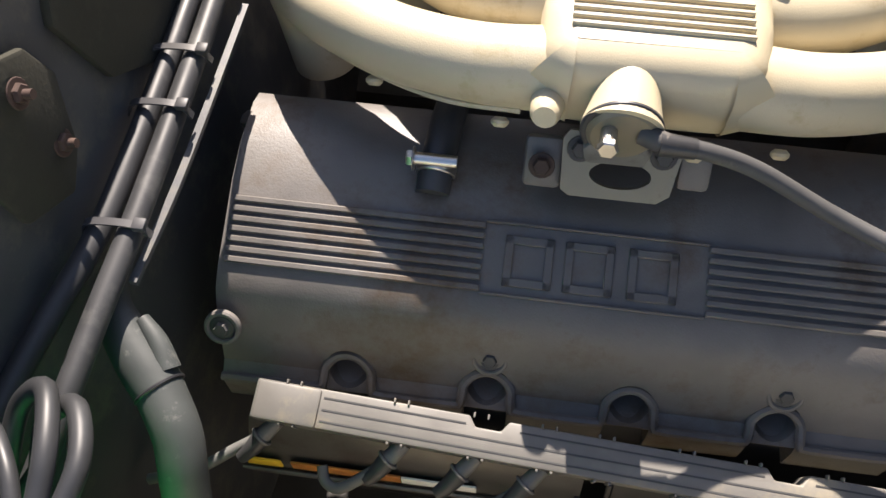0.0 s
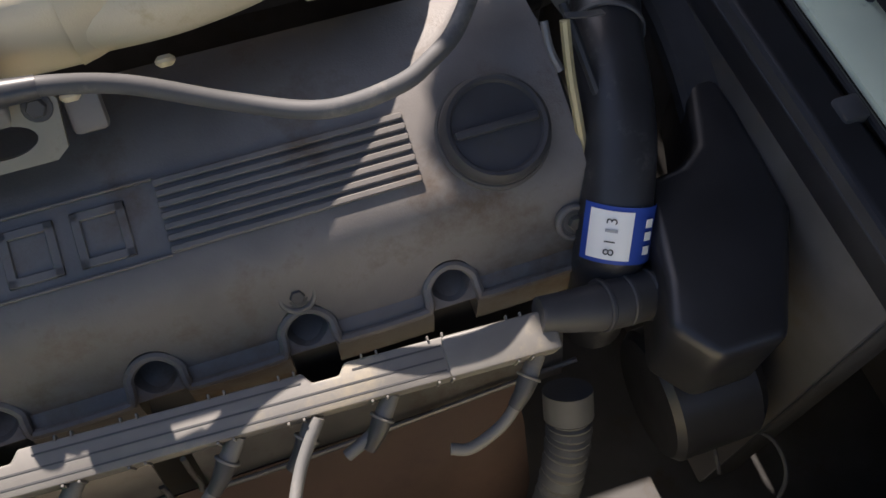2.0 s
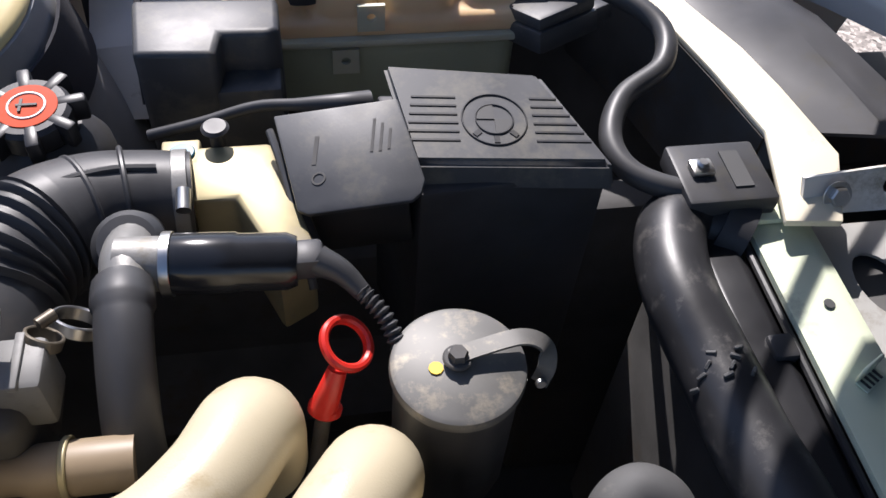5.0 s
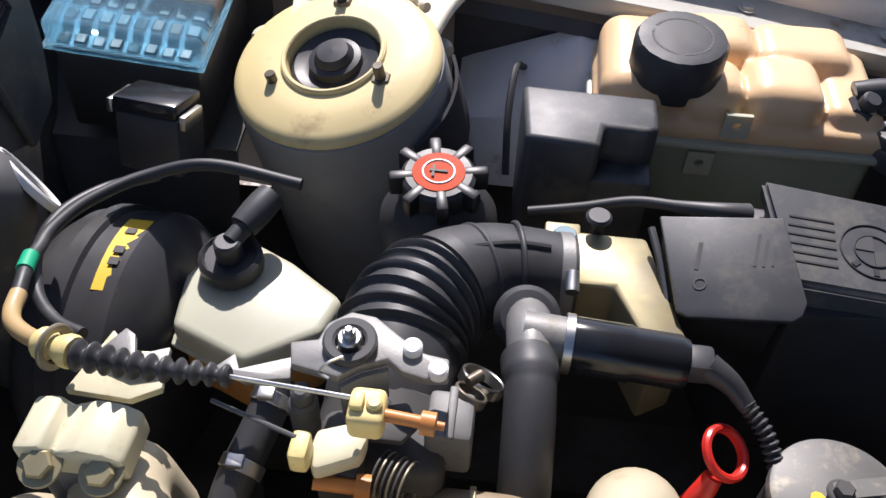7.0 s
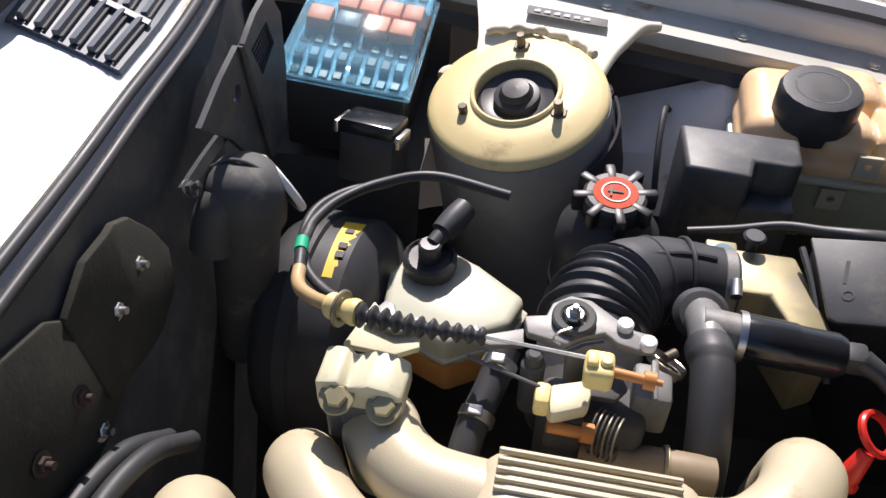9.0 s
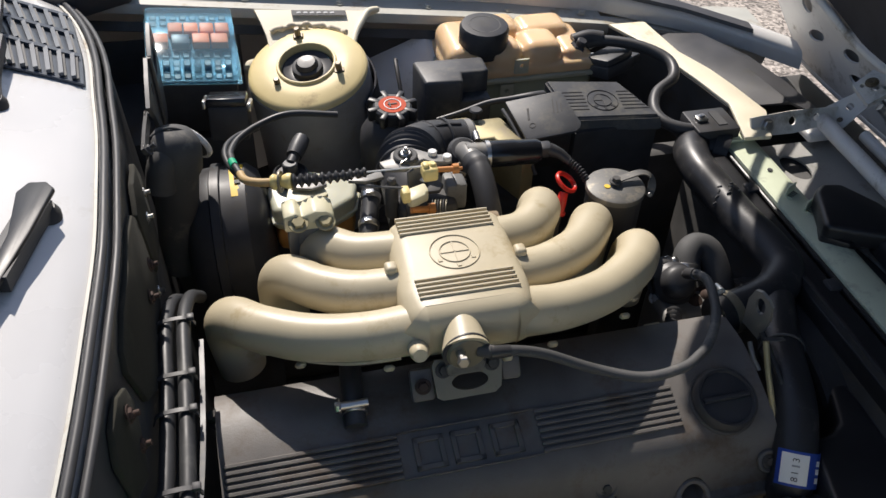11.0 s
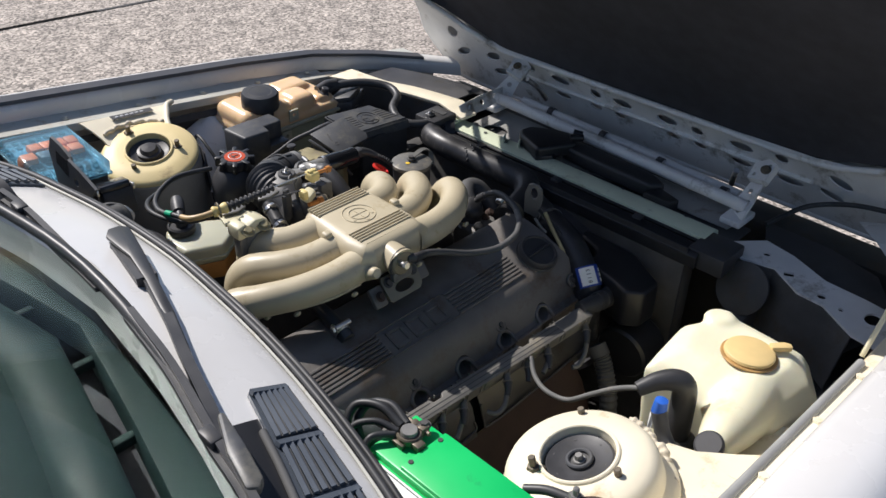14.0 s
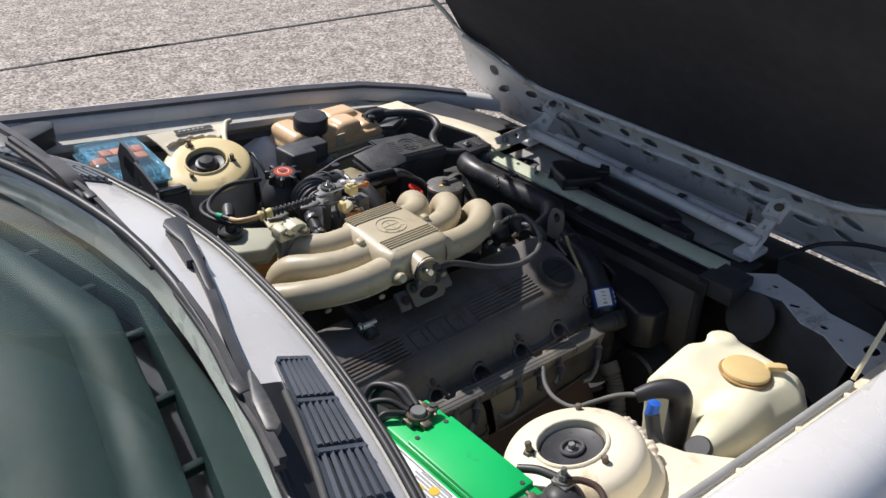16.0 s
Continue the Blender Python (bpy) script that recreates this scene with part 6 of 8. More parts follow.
def swell(k):
    return [(0.005 + (x - 0.005) * k, 0.345 + (y - 0.345) * k) for x, y in OUTL]


part("bottle", prism(OUTL, 0.752, 0.790, "z", 0.008, 3), RESPL, res)
part("fluid", prism(swell(0.94), 0.715, 0.753, "z", 0.006, 2), FLUID, res, "amber fluid in the lower half")
part("seam", prism(swell(1.05), 0.764, 0.768, "z", 0.001), RESPL, res)
part("neck", disc(0.021, 0.010, (-0.022, 0.372, 0.786), bevel=0.001), RESPL, res)
part("cap", lathe([(0.0001, 0), (0.0245, 0), (0.0255, 0.003), (0.0255, 0.013), (0.022, 0.016), (0.020, 0.013), (0.0001, 0.013)], (-0.022, 0.372, 0.793), (0, -0.05, 1), 40, wave=lambda a: 1 + 0.012 * math.cos(20 * a)), BLACK, res, "black ribbed cap")
part("sensor_plug", join(disc(0.011, 0.020, (-0.022, 0.371, 0.804), (0, 0, 1), 0.002, 20), tube([(-0.020, 0.374, 0.820), (-0.012, 0.390, 0.824)], 0.008, 14, 2), tube([(-0.014, 0.388, 0.823), (0.002, 0.420, 0.830)], lambda u: 0.0115 + 0.0015 * math.sin(3 * u), 16, 4)), GREYBLACK, res, "black level sensor plug")
psres = thing("power_steering_reservoir", (0.137, 0.43, 0.70), "dark round steering fluid reservoir with a spoked cap", "fluid reservoir")
part("can", lathe([(0.0001, 0), (0.036, 0), (0.046, 0.010), (0.049, 0.05), (0.049, 0.10), (0.047, 0.118), (0.036, 0.136), (0.030, 0.142), (0.0001, 0.142)], (0.137, 0.432, 0.698), (0, 0, 1), 44), BLACK, psres)
part("band", ring(0.049, 0.0515, 0.010, (0.137, 0.432, 0.745), seg=48), STEEL, psres)
cap = part("cap", lathe([(0.0001, 0), (0.027, 0), (0.029, 0.004), (0.029, 0.018), (0.026, 0.021), (0.0001, 0.021)], (0.137, 0.429, 0.842), (0, -0.08, 1), 40), BLACK, psres)
for k in range(8):
    a = 2 * math.pi * k / 8 + 0.2
    b = box((0.016, -0.0048, 0.002), (0.0385, 0.0048, 0.0215), 0.0025)
    b.transform(facing((0.137, 0.429, 0.842), (0, -0.08, 1)) @ Matrix.Rotation(a, 4, "Z"))
    part("spoke", b, TRIMBLACK, cap)
part("print_disc", disc(0.0205, 0.0012, (0.137, 0.4274, 0.8625), (0, -0.08, 1), 0.0003, 36), CAPRED, cap, "orange-red printed disc")
part("print_ring", ring(0.0115, 0.0130, 0.0010, (0.137, 0.4273, 0.8635), (0, -0.08, 1), 0.0002, 30), LABEL, cap)
part("print_bar", join(box((0.130, 0.4265, 0.8640), (0.144, 0.4285, 0.8648), 0), box((0.132, 0.421, 0.8638), (0.134, 0.434, 0.8646), 0)), INK_SHADE, cap)

shift(psres, 0.001, -0.008, 0.010)

# ---------------------------------------------------------------- fuse box
fusebox = thing("fuse_box", (-0.14, 0.55, 0.78), "fuse box with a clear blue lid over orange relays", "fuse box")
FM = Matrix.Translation((-0.141, 0.588, 0.893)) @ Matrix.Rotation(radians(1), 4, "Z") @ Matrix.Rotation(radians(6), 4, "X") @ Matrix.Rotation(radians(6), 4, "Y")
for nm, b, m in (("base", box((-0.062, -0.079, -0.09), (0.062, 0.079, 0.004), 0.004), BLACK), ("lid", box((-0.066, -0.083, 0.006), (0.066, 0.083, 0.032), 0.006, 3), BLUELID), ("lid_lip", box((-0.068, -0.085, 0.003), (0.068, 0.085, 0.009), 0.002), BLUELID)):
    b.transform(FM)
    o = part(nm, b, m, fusebox)
    if m is BLUELID:
        o.visible_shadow = False
random.seed(7)
RELAYS = [(-0.046, 0.002), (0.014, 0.002), (0.041, 0.002), (-0.022, 0.031), (0.001, 0.031), (0.024, 0.031), (0.047, 0.031)]
for u, v in RELAYS:
    b = box((u - (0.0105 if v > 0.01 else 0.0125), v - 0.0125, 0.004), (u + (0.0105 if v > 0.01 else 0.0125), v + 0.0125, 0.026), 0.002)
    b.transform(FM)
    part("relay", b, FUSE, fusebox, "orange relay")
b = box((-0.029, -0.011, 0.004), (-0.003, 0.014, 0.024), 0.002)
b.transform(FM)
part("relay", b, VENT, fusebox, "grey-blue relay")
b = box((-0.061, -0.078, 0.002), (0.061, 0.078, 0.0055), 0.001)
b.transform(FM)
part("fuse_tray", b, TEAL, fusebox)
for i in range(8):
    for y in (-0.074, -0.054, -0.034, 0.050, 0.066):
        b = box((-0.058 + 0.0146 * i, y, 0.004), (-0.048 + 0.0146 * i, y + (0.014 if y < 0 else 0.011), 0.009 + 0.001 * (i % 2)), 0.0012, 1)
        b.transform(FM)
        part("fuse", b, TEAL, fusebox)
plug = thing("diagnostic_plug", (-0.085, 0.44, 0.84), "black diagnostic plug with metal clips", "plug")
PG = Matrix.Translation((-0.095, 0.460, 0.878)) @ Matrix.Rotation(radians(-8), 4, "Z") @ Matrix.Rotation(radians(-16), 4, "X")
for nm, b, m in (("housing", box((-0.028, -0.022, -0.05), (0.028, 0.022, 0.0), 0.004), BLACK), ("lid", box((-0.030, -0.020, -0.002), (0.026, 0.022, 0.012), 0.003), SILVERPL), ("clip", box((-0.036, -0.018, -0.004), (-0.031, 0.016, 0.008), 0.001), STEEL), ("clip", box((0.028, -0.020, -0.008), (0.033, 0.010, 0.004), 0.001), STEEL)):
    b.transform(PG)
    part(nm, b, m, plug)

# ---------------------------------------------------------------- canister, dipstick
canister = thing("filter_canister", (0.398, 0.19, 0.70), "round ribbed canister with a strapped dull steel lid", "canister")
part("can", lathe([(0.0001, 0), (0.036, 0), (0.038, 0.01), (0.038, 0.12), (0.0001, 0.12)], (0.398, 0.190, 0.735), (0, 0, 1), 48, wave=lambda a: 1 + 0.012 * math.cos(36 * a)), BLACK, canister)
part("lid", lathe([(0.0001, 0), (0.0405, 0), (0.0408, 0.004), (0.0400, 0.0075), (0.037, 0.009), (0.0001, 0.0105)], (0.398, 0.190, 0.853), (0, 0, 1), 56), LIDSTEEL, canister, "scuffed dull steel lid")
part("strap", strip([(0.393, 0.190, 0.868), (0.412, 0.194, 0.870), (0.436, 0.197, 0.872), (0.450, 0.194, 0.866), (0.452, 0.188, 0.852), (0.448, 0.184, 0.840)], 0.011, 0.002, n=6), LIDSTEEL, canister)
part("strap_bolt", join(hexbolt((0.397, 0.190, 0.867), (0, 0, 1), 0.006, 0.007), disc(0.009, 0.003, (0.397, 0.190, 0.866))), DARK, canister)
part("strap_screw", disc(0.0035, 0.003, (0.448, 0.183, 0.843), (0, -1, 0.2), 0.0006, 12), STEEL, canister)
part("paint_dab", disc(0.0045, 0.0008, (0.384, 0.187, 0.8632), bevel=0.0002, seg=9), LABELYEL, canister, "yellow paint dab")
shift(canister, 0.004, 0.003, -0.009)
dip = thing("oil_dipstick", (0.32, 0.20, 0.80), "red plastic ring of the oil dipstick", "dipstick")
rx = facing((0.339, 0.216, 0.850), (0.50, -0.22, 0.84))
b = ring(0.0128, 0.0180, 0.0060, (0, 0, -0.003), bevel=0.002, seg=40)
b.transform(rx)
part("grip_ring", b, RED, dip)
part("stem", tube([(0.332, 0.203, 0.843), (0.327, 0.197, 0.832), (0.3225, 0.193, 0.820)], lambda u: 0.006 + 0.003 * u, 12, 4), RED, dip)
part("collar", disc(0.0105, 0.008, (0.322, 0.192, 0.813), (0.25, 0.4, 0.85), 0.002, 20), RED, dip)
part("tube", tube([(0.322, 0.191, 0.814), (0.312, 0.172, 0.76), (0.305, 0.16, 0.70)], 0.005, 10, 3), DARK, dip)

# ---------------------------------------------------------------- pressure regulator, bracket, breather hose
regul = thing("pressure_regulator", (0.113, -0.09, 0.80), "grey pressure regulator on a bolted aluminium bracket", "pressure regulator")
RA = Vector((0.0, -1.0, 0.06)).normalized()
part("gasket", ring(0.0205, 0.0258, 0.004, (0.1145, -0.0815, 0.8670), RA, seg=44), RUBBER, regul, "black rubber gasket")
part("body", lathe([(0.0001, 0), (0.0210, 0), (0.0222, 0.003), (0.0218, 0.006), (0.0190, 0.0085), (0.0001, 0.0095)], Vector((0.1145, -0.0815, 0.8670)) - 0.001 * RA, RA, 44), OLDZINC, regul, "dull plated cover disc")
part("skirt", prism([(0.0955, 0.836), (0.1335, 0.836), (0.1365, 0.850), (0.1310, 0.858), (0.0975, 0.858), (0.0925, 0.850)], -0.0885, -0.0785, "y", 0.0025, 2), GREYCAST, regul, "grey lower clamp")
part("nipple", join(tube([(0.1065, -0.084, 0.8710), (0.1055, -0.103, 0.8755)], 0.0052, 16, 2), hexbolt((0.1055, -0.1025, 0.8753), (-0.05, -0.95, 0.22), 0.0066, 0.005, False)), STEEL, regul, "bright plated bolt")
part("side_pipe", tube([(0.126, -0.086, 0.870), (0.141, -0.093, 0.870)], 0.0072, 14, 2), DARK, regul)
BM = Matrix.Translation((0.119, -0.078, 0.820)) @ Matrix(((1, 0, 0, 0), (0, 0.62, -0.78, 0), (0, 0.78, 0.62, 0), (0, 0, 0, 1)))
part("bracket", holed([(-0.036, -0.017), (-0.030, -0.021), (0.028, -0.021), (0.036, -0.015), (0.040, 0.014), (0.034, 0.022), (-0.034, 0.024), (-0.038, 0.018)], [circle(0.002, -0.004, 0.0205, 0.0095, 22)], 0.005, BM), OLDZINC, regul, "aluminium bracket with an oval hole")
for u, v in ((-0.026, 0.012), (0.028, 0.012), (-0.050, -0.002)):
    part("bolt", hexbolt(BM @ Vector((u, v, 0.005)), BM.to_3x3() @ Vector((0, 0, 1)), 0.006, 0.006), RUST if u < -0.04 else DARK, regul)
b = box((-0.062, -0.020, -0.012), (-0.036, 0.016, -0.001), 0.004)
b.transform(BM)
part("side_ear", b, COVER, regul)
b = box((0.040, -0.012, -0.012), (0.062, 0.022, -0.001), 0.004)
b.transform(BM)
part("side_ear", b, COVER, regul)
shift(regul, 0.001, 0.002, 0.014)
breather = thing("breather_hose", (0.30, -0.1, 0.82), "grey rubber hose curving over the valve cover", "hose")
part("hose", tube([(0.139, -0.091, 0.884), (0.165, -0.090, 0.880), (0.203, -0.088, 0.863), (0.257, -0.102, 0.842), (0.306, -0.122, 0.839), (0.351, -0.122, 0.843), (0.376, -0.111, 0.845), (0.398, -0.094, 0.846), (0.423, -0.058, 0.849), (0.442, -0.005, 0.845), (0.452, 0.040, 0.818), (0.456, 0.062, 0.795)], 0.0058, 14, 8), GREYRUBBER, breather)
part("end_sleeve", tube([(0.137, -0.091, 0.884), (0.160, -0.090, 0.881)], lambda u: 0.0078 - 0.0012 * u, 14, 3), RUBBER, breather, "thicker black hose end")
part("end_sleeve", tube([(0.4505, 0.034, 0.822), (0.455, 0.056, 0.802)], 0.0076, 14, 3), RUBBER, breather)
valve = thing("idle_cutoff_valve", (0.46, 0.09, 0.72), "black domed vacuum valve beside the thermostat", "vacuum valve")
VA = Vector((-0.10, -0.62, 0.78)).normalized()
part("dome", lathe([(0.0001, 0), (0.026, 0), (0.0295, 0.004), (0.0295, 0.014), (0.026, 0.018), (0.0235, 0.020), (0.022, 0.032), (0.016, 0.038), (0.008, 0.040), (0.0001, 0.040)], (0.458, 0.088, 0.752), VA, 40), RUBBER, valve)
part("flange", disc(0.033, 0.006, (0.458, 0.090, 0.748), VA, 0.002, 36), BLACK, valve)
for a in (0.6, 2.7, 4.4):
    sd = VA.orthogonal().normalized()
    p = Vector((0.458, 0.088, 0.752)) + 0.031 * (math.cos(a) * sd + math.sin(a) * VA.cross(sd))
    part("bolt", hexbolt(p, VA, 0.006, 0.006), STEEL, valve)
water = thing("thermostat_elbow_hose", (0.50, 0.12, 0.70), "black coolant elbow with a bright clamp", "hose")
part("elbow", tube([(0.476, 0.112, 0.745), (0.482, 0.136, 0.765), (0.500, 0.148, 0.772), (0.518, 0.138, 0.765), (0.524, 0.105, 0.735), (0.522, 0.075, 0.70)], 0.0195, 20, 8), GREYRUBBER, water)
part("clamp", ring(0.0195, 0.0215, 0.010, (0.474, 0.120, 0.752), (0.3, 0.75, 0.6)), STEEL, water)
part("clamp_bolt", join(disc(0.005, 0.014, (0.455, 0.128, 0.765), (0.2, -0.3, 1)), disc(0.0035, 0.02, (0.458, 0.126, 0.76), (1, -0.2, 0.1))), STEEL, water)
part("small_elbow", tube([(0.418, 0.110, 0.76), (0.430, 0.122, 0.768), (0.445, 0.126, 0.766), (0.458, 0.118, 0.755)], 0.012, 14, 6), GREYRUBBER, water)
shift(water, 0.012, -0.014, 0.0)
housing = thing("thermostat_housing", (0.48, 0.06, 0.68), "stained aluminium thermostat housing with copper sensors", "thermostat housing")
part("casting", join(box((0.425, 0.03, 0.66), (0.50, 0.10, 0.745), 0.010, 3), box((0.47, 0.02, 0.68), (0.52, 0.07, 0.735), 0.010, 3)), ALU, housing)
for x, y in ((0.500, 0.068), (0.478, 0.062)):
    part("sensor", join(disc(0.010, 0.014, (x, y, 0.738), (0.3, -0.5, 0.8), 0.003, 20), hexbolt((x, y, 0.735), (0.3, -0.5, 0.8), 0.012, 0.005)), RUST, housing, "copper coloured sensor")
part("plug", box((0.395, 0.020, 0.728), (0.418, 0.036, 0.742), 0.002), CREAMPL, housing)
part("sleeve", tube([(0.440, 0.040, 0.752), (0.425, 0.018, 0.752), (0.410, 0.000, 0.750), (0.398, -0.008, 0.748)], lambda u: 0.0085 + 0.0022 * math.sin(u * 62), 14, 16), GREYRUBBER, housing, "ribbed connector sleeve")

hose_r = thing("radiator_hose", (0.56, 0.2, 0.75), "thick black radiator hose with a scuffed bend", "hose")
hp = [(0.650, 0.325, 0.786), (0.622, 0.342, 0.790), (0.598, 0.333, 0.794), (0.584, 0.300, 0.796), (0.580, 0.262, 0.796), (0.585, 0.212, 0.792), (0.590, 0.150, 0.790), (0.598, 0.100, 0.789), (0.598, 0.056, 0.786), (0.575, 0.028, 0.784), (0.548, 0.014, 0.780), (0.505, 0.004, 0.776), (0.470, -0.002, 0.774)]
part("hose", tube(hp, 0.0270, 28, 8), HOSE, hose_r)
part("neck", tube([(0.654, 0.322, 0.785), (0.636, 0.334, 0.788)], 0.030, 24, 2), BLACK, hose_r)
for k in range(9):
    x, y = 0.562 + 0.0042 * k, 0.186 + 0.006 * ((k * 5) % 4)
    z = 0.7905 + math.sqrt(0.0275 ** 2 - (x - 0.588) ** 2)
    b = box((-0.0035, -0.0012, -0.001), (0.0035, 0.0012, 0.003), 0.0005, 1)
    b.transform(pose(x, y, z, 0, 60 * (0.588 - x) / -0.027, 40 * (k % 3) - 30))
    part("scuff", b, GREYRUBBER, hose_r, "scuffed torn rubber")
part("worm_clamp", ring(0.0270, 0.0285, 0.012, (0.486, 0.001, 0.775), (1, 0.2, 0.06)), OLDZINC, hose_r)
part("clamp_screw", tube([(0.482, 0.016, 0.801), (0.485, 0.032, 0.795)], 0.0055, 12, 1), STEEL, hose_r)
hose_l = thing("lower_coolant_hose", (0.5, -0.1, 0.70), "black coolant hose going down past the oil cap", "hose")
part("hose", tube([(0.566, 0.022, 0.775), (0.550, -0.010, 0.780), (0.534, -0.042, 0.782), (0.517, -0.082, 0.780), (0.508, -0.118, 0.774), (0.498, -0.155, 0.760), (0.484, -0.190, 0.735), (0.475, -0.210, 0.708), (0.476, -0.214, 0.66), (0.478, -0.214, 0.60)], 0.0255, 24, 8), HOSE, hose_l)
part("tie_band", ring(0.0255, 0.0275, 0.004, (0.521, -0.073, 0.781), (-0.4, -0.9, 0.05)), GREYRUBBER, hose_l)
SA = Vector((-0.30, -0.64, -0.70)).normalized()       # down the hose under the sticker
SU = Vector((-0.10, -0.70, 0.70))
SU = (SU - SU.dot(SA) * SA).normalized()
SW = SU.cross(SA).normalized()


def on_hose(a, d, r):
    """On the hose: a round it, d down along it."""
    return Vector((0.481, -0.198, 0.726)) + d * SA + r * (math.cos(a) * SU + math.sin(a) * SW)


sticker = part("blue_sticker", sheet([[on_hose(-1.25 + 2.5 * k / 12, d, 0.0268) for d in (-0.020, 0.0, 0.020)] for k in range(13)], 0.0006), LABELBLUE, hose_l, "blue and white sticker with a printed number")
part("white_field", sheet([[on_hose(a0, d, 0.0278) for d in (-0.017, 0.0, 0.017)] for a0 in (-1.0, -0.8, -0.6, -0.4, -0.2, 0.0, 0.12)], 0.0005), LABEL, sticker)
for k, ch in enumerate("8133"):
    if k == 2:
        continue
    fc = bpy.data.curves.new("digit", "FONT")
    fc.body, fc.size, fc.align_x, fc.align_y = ch, 0.0105, "CENTER", "CENTER"
    tmp = new("digit", fc)
    dg = bpy.context.evaluated_depsgraph_get()
    bm = bmesh.new()
    bm.from_mesh(tmp.evaluated_get(dg).to_mesh())
    bpy.data.objects.remove(tmp)
    m4 = Matrix.Translation(on_hose(-0.40, 0.0112 - 0.0072 * k, 0.0290))
    n4 = (math.cos(-0.40) * SU + math.sin(-0.40) * SW).normalized()
    x4 = -SA
    y4 = n4.cross(x4)
    m4 = m4 @ Matrix(((x4.x, y4.x, n4.x, 0), (x4.y, y4.y, n4.y, 0), (x4.z, y4.z, n4.z, 0), (0, 0, 0, 1)))
    bm.transform(m4)
    part("digit", bm, INK_SHADE, sticker)
part("scraped_digit", sheet([[on_hose(a0, d, 0.0287) for d in (-0.0045, -0.0025)] for a0 in (-0.55, -0.40, -0.25)], 0.0003), LABELGREY, sticker)
for d0 in (-0.012, -0.003, 0.007):
    part("print_bar", sheet([[on_hose(a0, d0 + d, 0.0280) for d in (0.0, 0.006)] for a0 in (0.50, 0.62, 0.74)], 0.0004), LABEL, sticker)
shroud = thing("fan_shroud", (0.55, -0.1, 0.5), "black plastic belt cover and fan shroud", "fan shroud")
part("belt_cover", prism([(0.585, -0.087), (0.566, -0.140), (0.558, -0.162), (0.540, -0.174), (0.508, -0.178), (0.501, -0.213), (0.491, -0.254), (0.478, -0.285), (0.500, -0.315), (0.549, -0.315), (0.598, -0.231), (0.604, -0.143), (0.600, -0.09)], 0.66, 0.742, "z", 0.008, 3), TRIMBLACK, shroud)
part("alternator", lathe([(0.0001, 0), (0.05, 0), (0.055, 0.006), (0.055, 0.07), (0.045, 0.08), (0.0001, 0.08)], (0.50, -0.285, 0.58), (1, 0, 0.05), 40), TRIMBLACK, shroud)
part("shroud_ring", ring(0.19, 0.205, 0.05, (0.57, -0.02, 0.56), (1, 0, 0), 0.004, 64), BLACK, shroud)
part("shroud_plate", sheet([[(0.605, y, z) for y in (-0.33, -0.1, 0.1, 0.32)] for z in (0.34, 0.55, 0.80)], 0.004), BLACK, shroud)
bracket = thing("lifting_bracket", (0.46, -0.1, 0.76), "zinc plated engine lifting eye", "lifting eye")
EM = Matrix.Translation((0.466, -0.072, 0.850)) @ Matrix(((-0.242, -0.17, 0.955, 0), (0.954, -0.22, 0.203, 0), (0.176, 0.96, 0.216, 0), (0, 0, 0, 1)))
part("eye_plate", holed([(-0.014, -0.05), (0.014, -0.05), (0.0185, 0.0), (0.014, 0.024), (0.006, 0.031), (-0.006, 0.031), (-0.014, 0.024), (-0.0185, 0.0)], [circle(0, 0.008, 0.0078, 0.0145, 20)], 0.004, EM), ALU, bracket)
part("dip_tube", tube([(0.462, -0.105, 0.832), (0.461, -0.125, 0.806), (0.462, -0.150, 0.775), (0.464, -0.175, 0.74)], 0.0036, 8, 5), BRASS, bracket)
part("wire", tube([(0.458, -0.085, 0.812), (0.458, -0.100, 0.800), (0.462, -0.112, 0.790)], 0.003, 8, 4), ALU, bracket)
part("wire", tube([(0.470, -0.085, 0.825), (0.476, -0.12, 0.80), (0.482, -0.16, 0.77), (0.486, -0.19, 0.735)], 0.0035, 8, 5), WIRE, bracket)
part("tie", strip([(0.465, -0.100, 0.830), (0.480, -0.100, 0.826), (0.496, -0.095, 0.818)], 0.005, 0.0015, n=4), GREYRUBBER, bracket)

shift(bracket, 0.010, 0.009, -0.002)

# ---------------------------------------------------------------- harness along the firewall
harness = thing("wiring_harness", (-0.16, -0.1, 0.84), "two sleeved wiring looms tied together along the firewall", "wiring harness")
for dx, dz in ((-0.010, 0.0), (0.009, 0.003)):
    part("loom", tube([(-0.150 + dx, 0.135, 0.800 + dz), (-0.158 + dx, 0.095, 0.838 + dz), (-0.163 + dx, 0.04, 0.856 + dz), (-0.163 + dx, -0.04, 0.857 + dz), (-0.163 + dx, -0.12, 0.857 + dz), (-0.165 + dx * 1.1, -0.185, 0.856 + dz), (-0.172 + dx * 1.5, -0.24, 0.853 + dz), (-0.180 + dx * 1.9, -0.30, 0.846 + dz), (-0.19 + dx * 1.9, -0.36, 0.83)], 0.0078, 16, 8), WIRE, harness)
for y, z in ((0.035, 0.858), (-0.045, 0.859), (-0.092, 0.859), (-0.182, 0.858)):
    part("cable_tie", join(strip([(-0.186, y, z - 0.004), (-0.180, y, z + 0.008), (-0.163, y, z + 0.0115), (-0.148, y, z + 0.010), (-0.142, y, z)], 0.005, 0.0014, side=(0, 0, 1), n=5), box((-0.150, y - 0.004, z + 0.009), (-0.142, y + 0.004, z + 0.014), 0.001)), BLACK, harness)
part("edge_strip", strip([(-0.138, 0.02, 0.846), (-0.139, -0.06, 0.848), (-0.142, -0.14, 0.848), (-0.148, -0.21, 0.848)], 0.005, 0.004, n=4), GREYBLACK, harness)
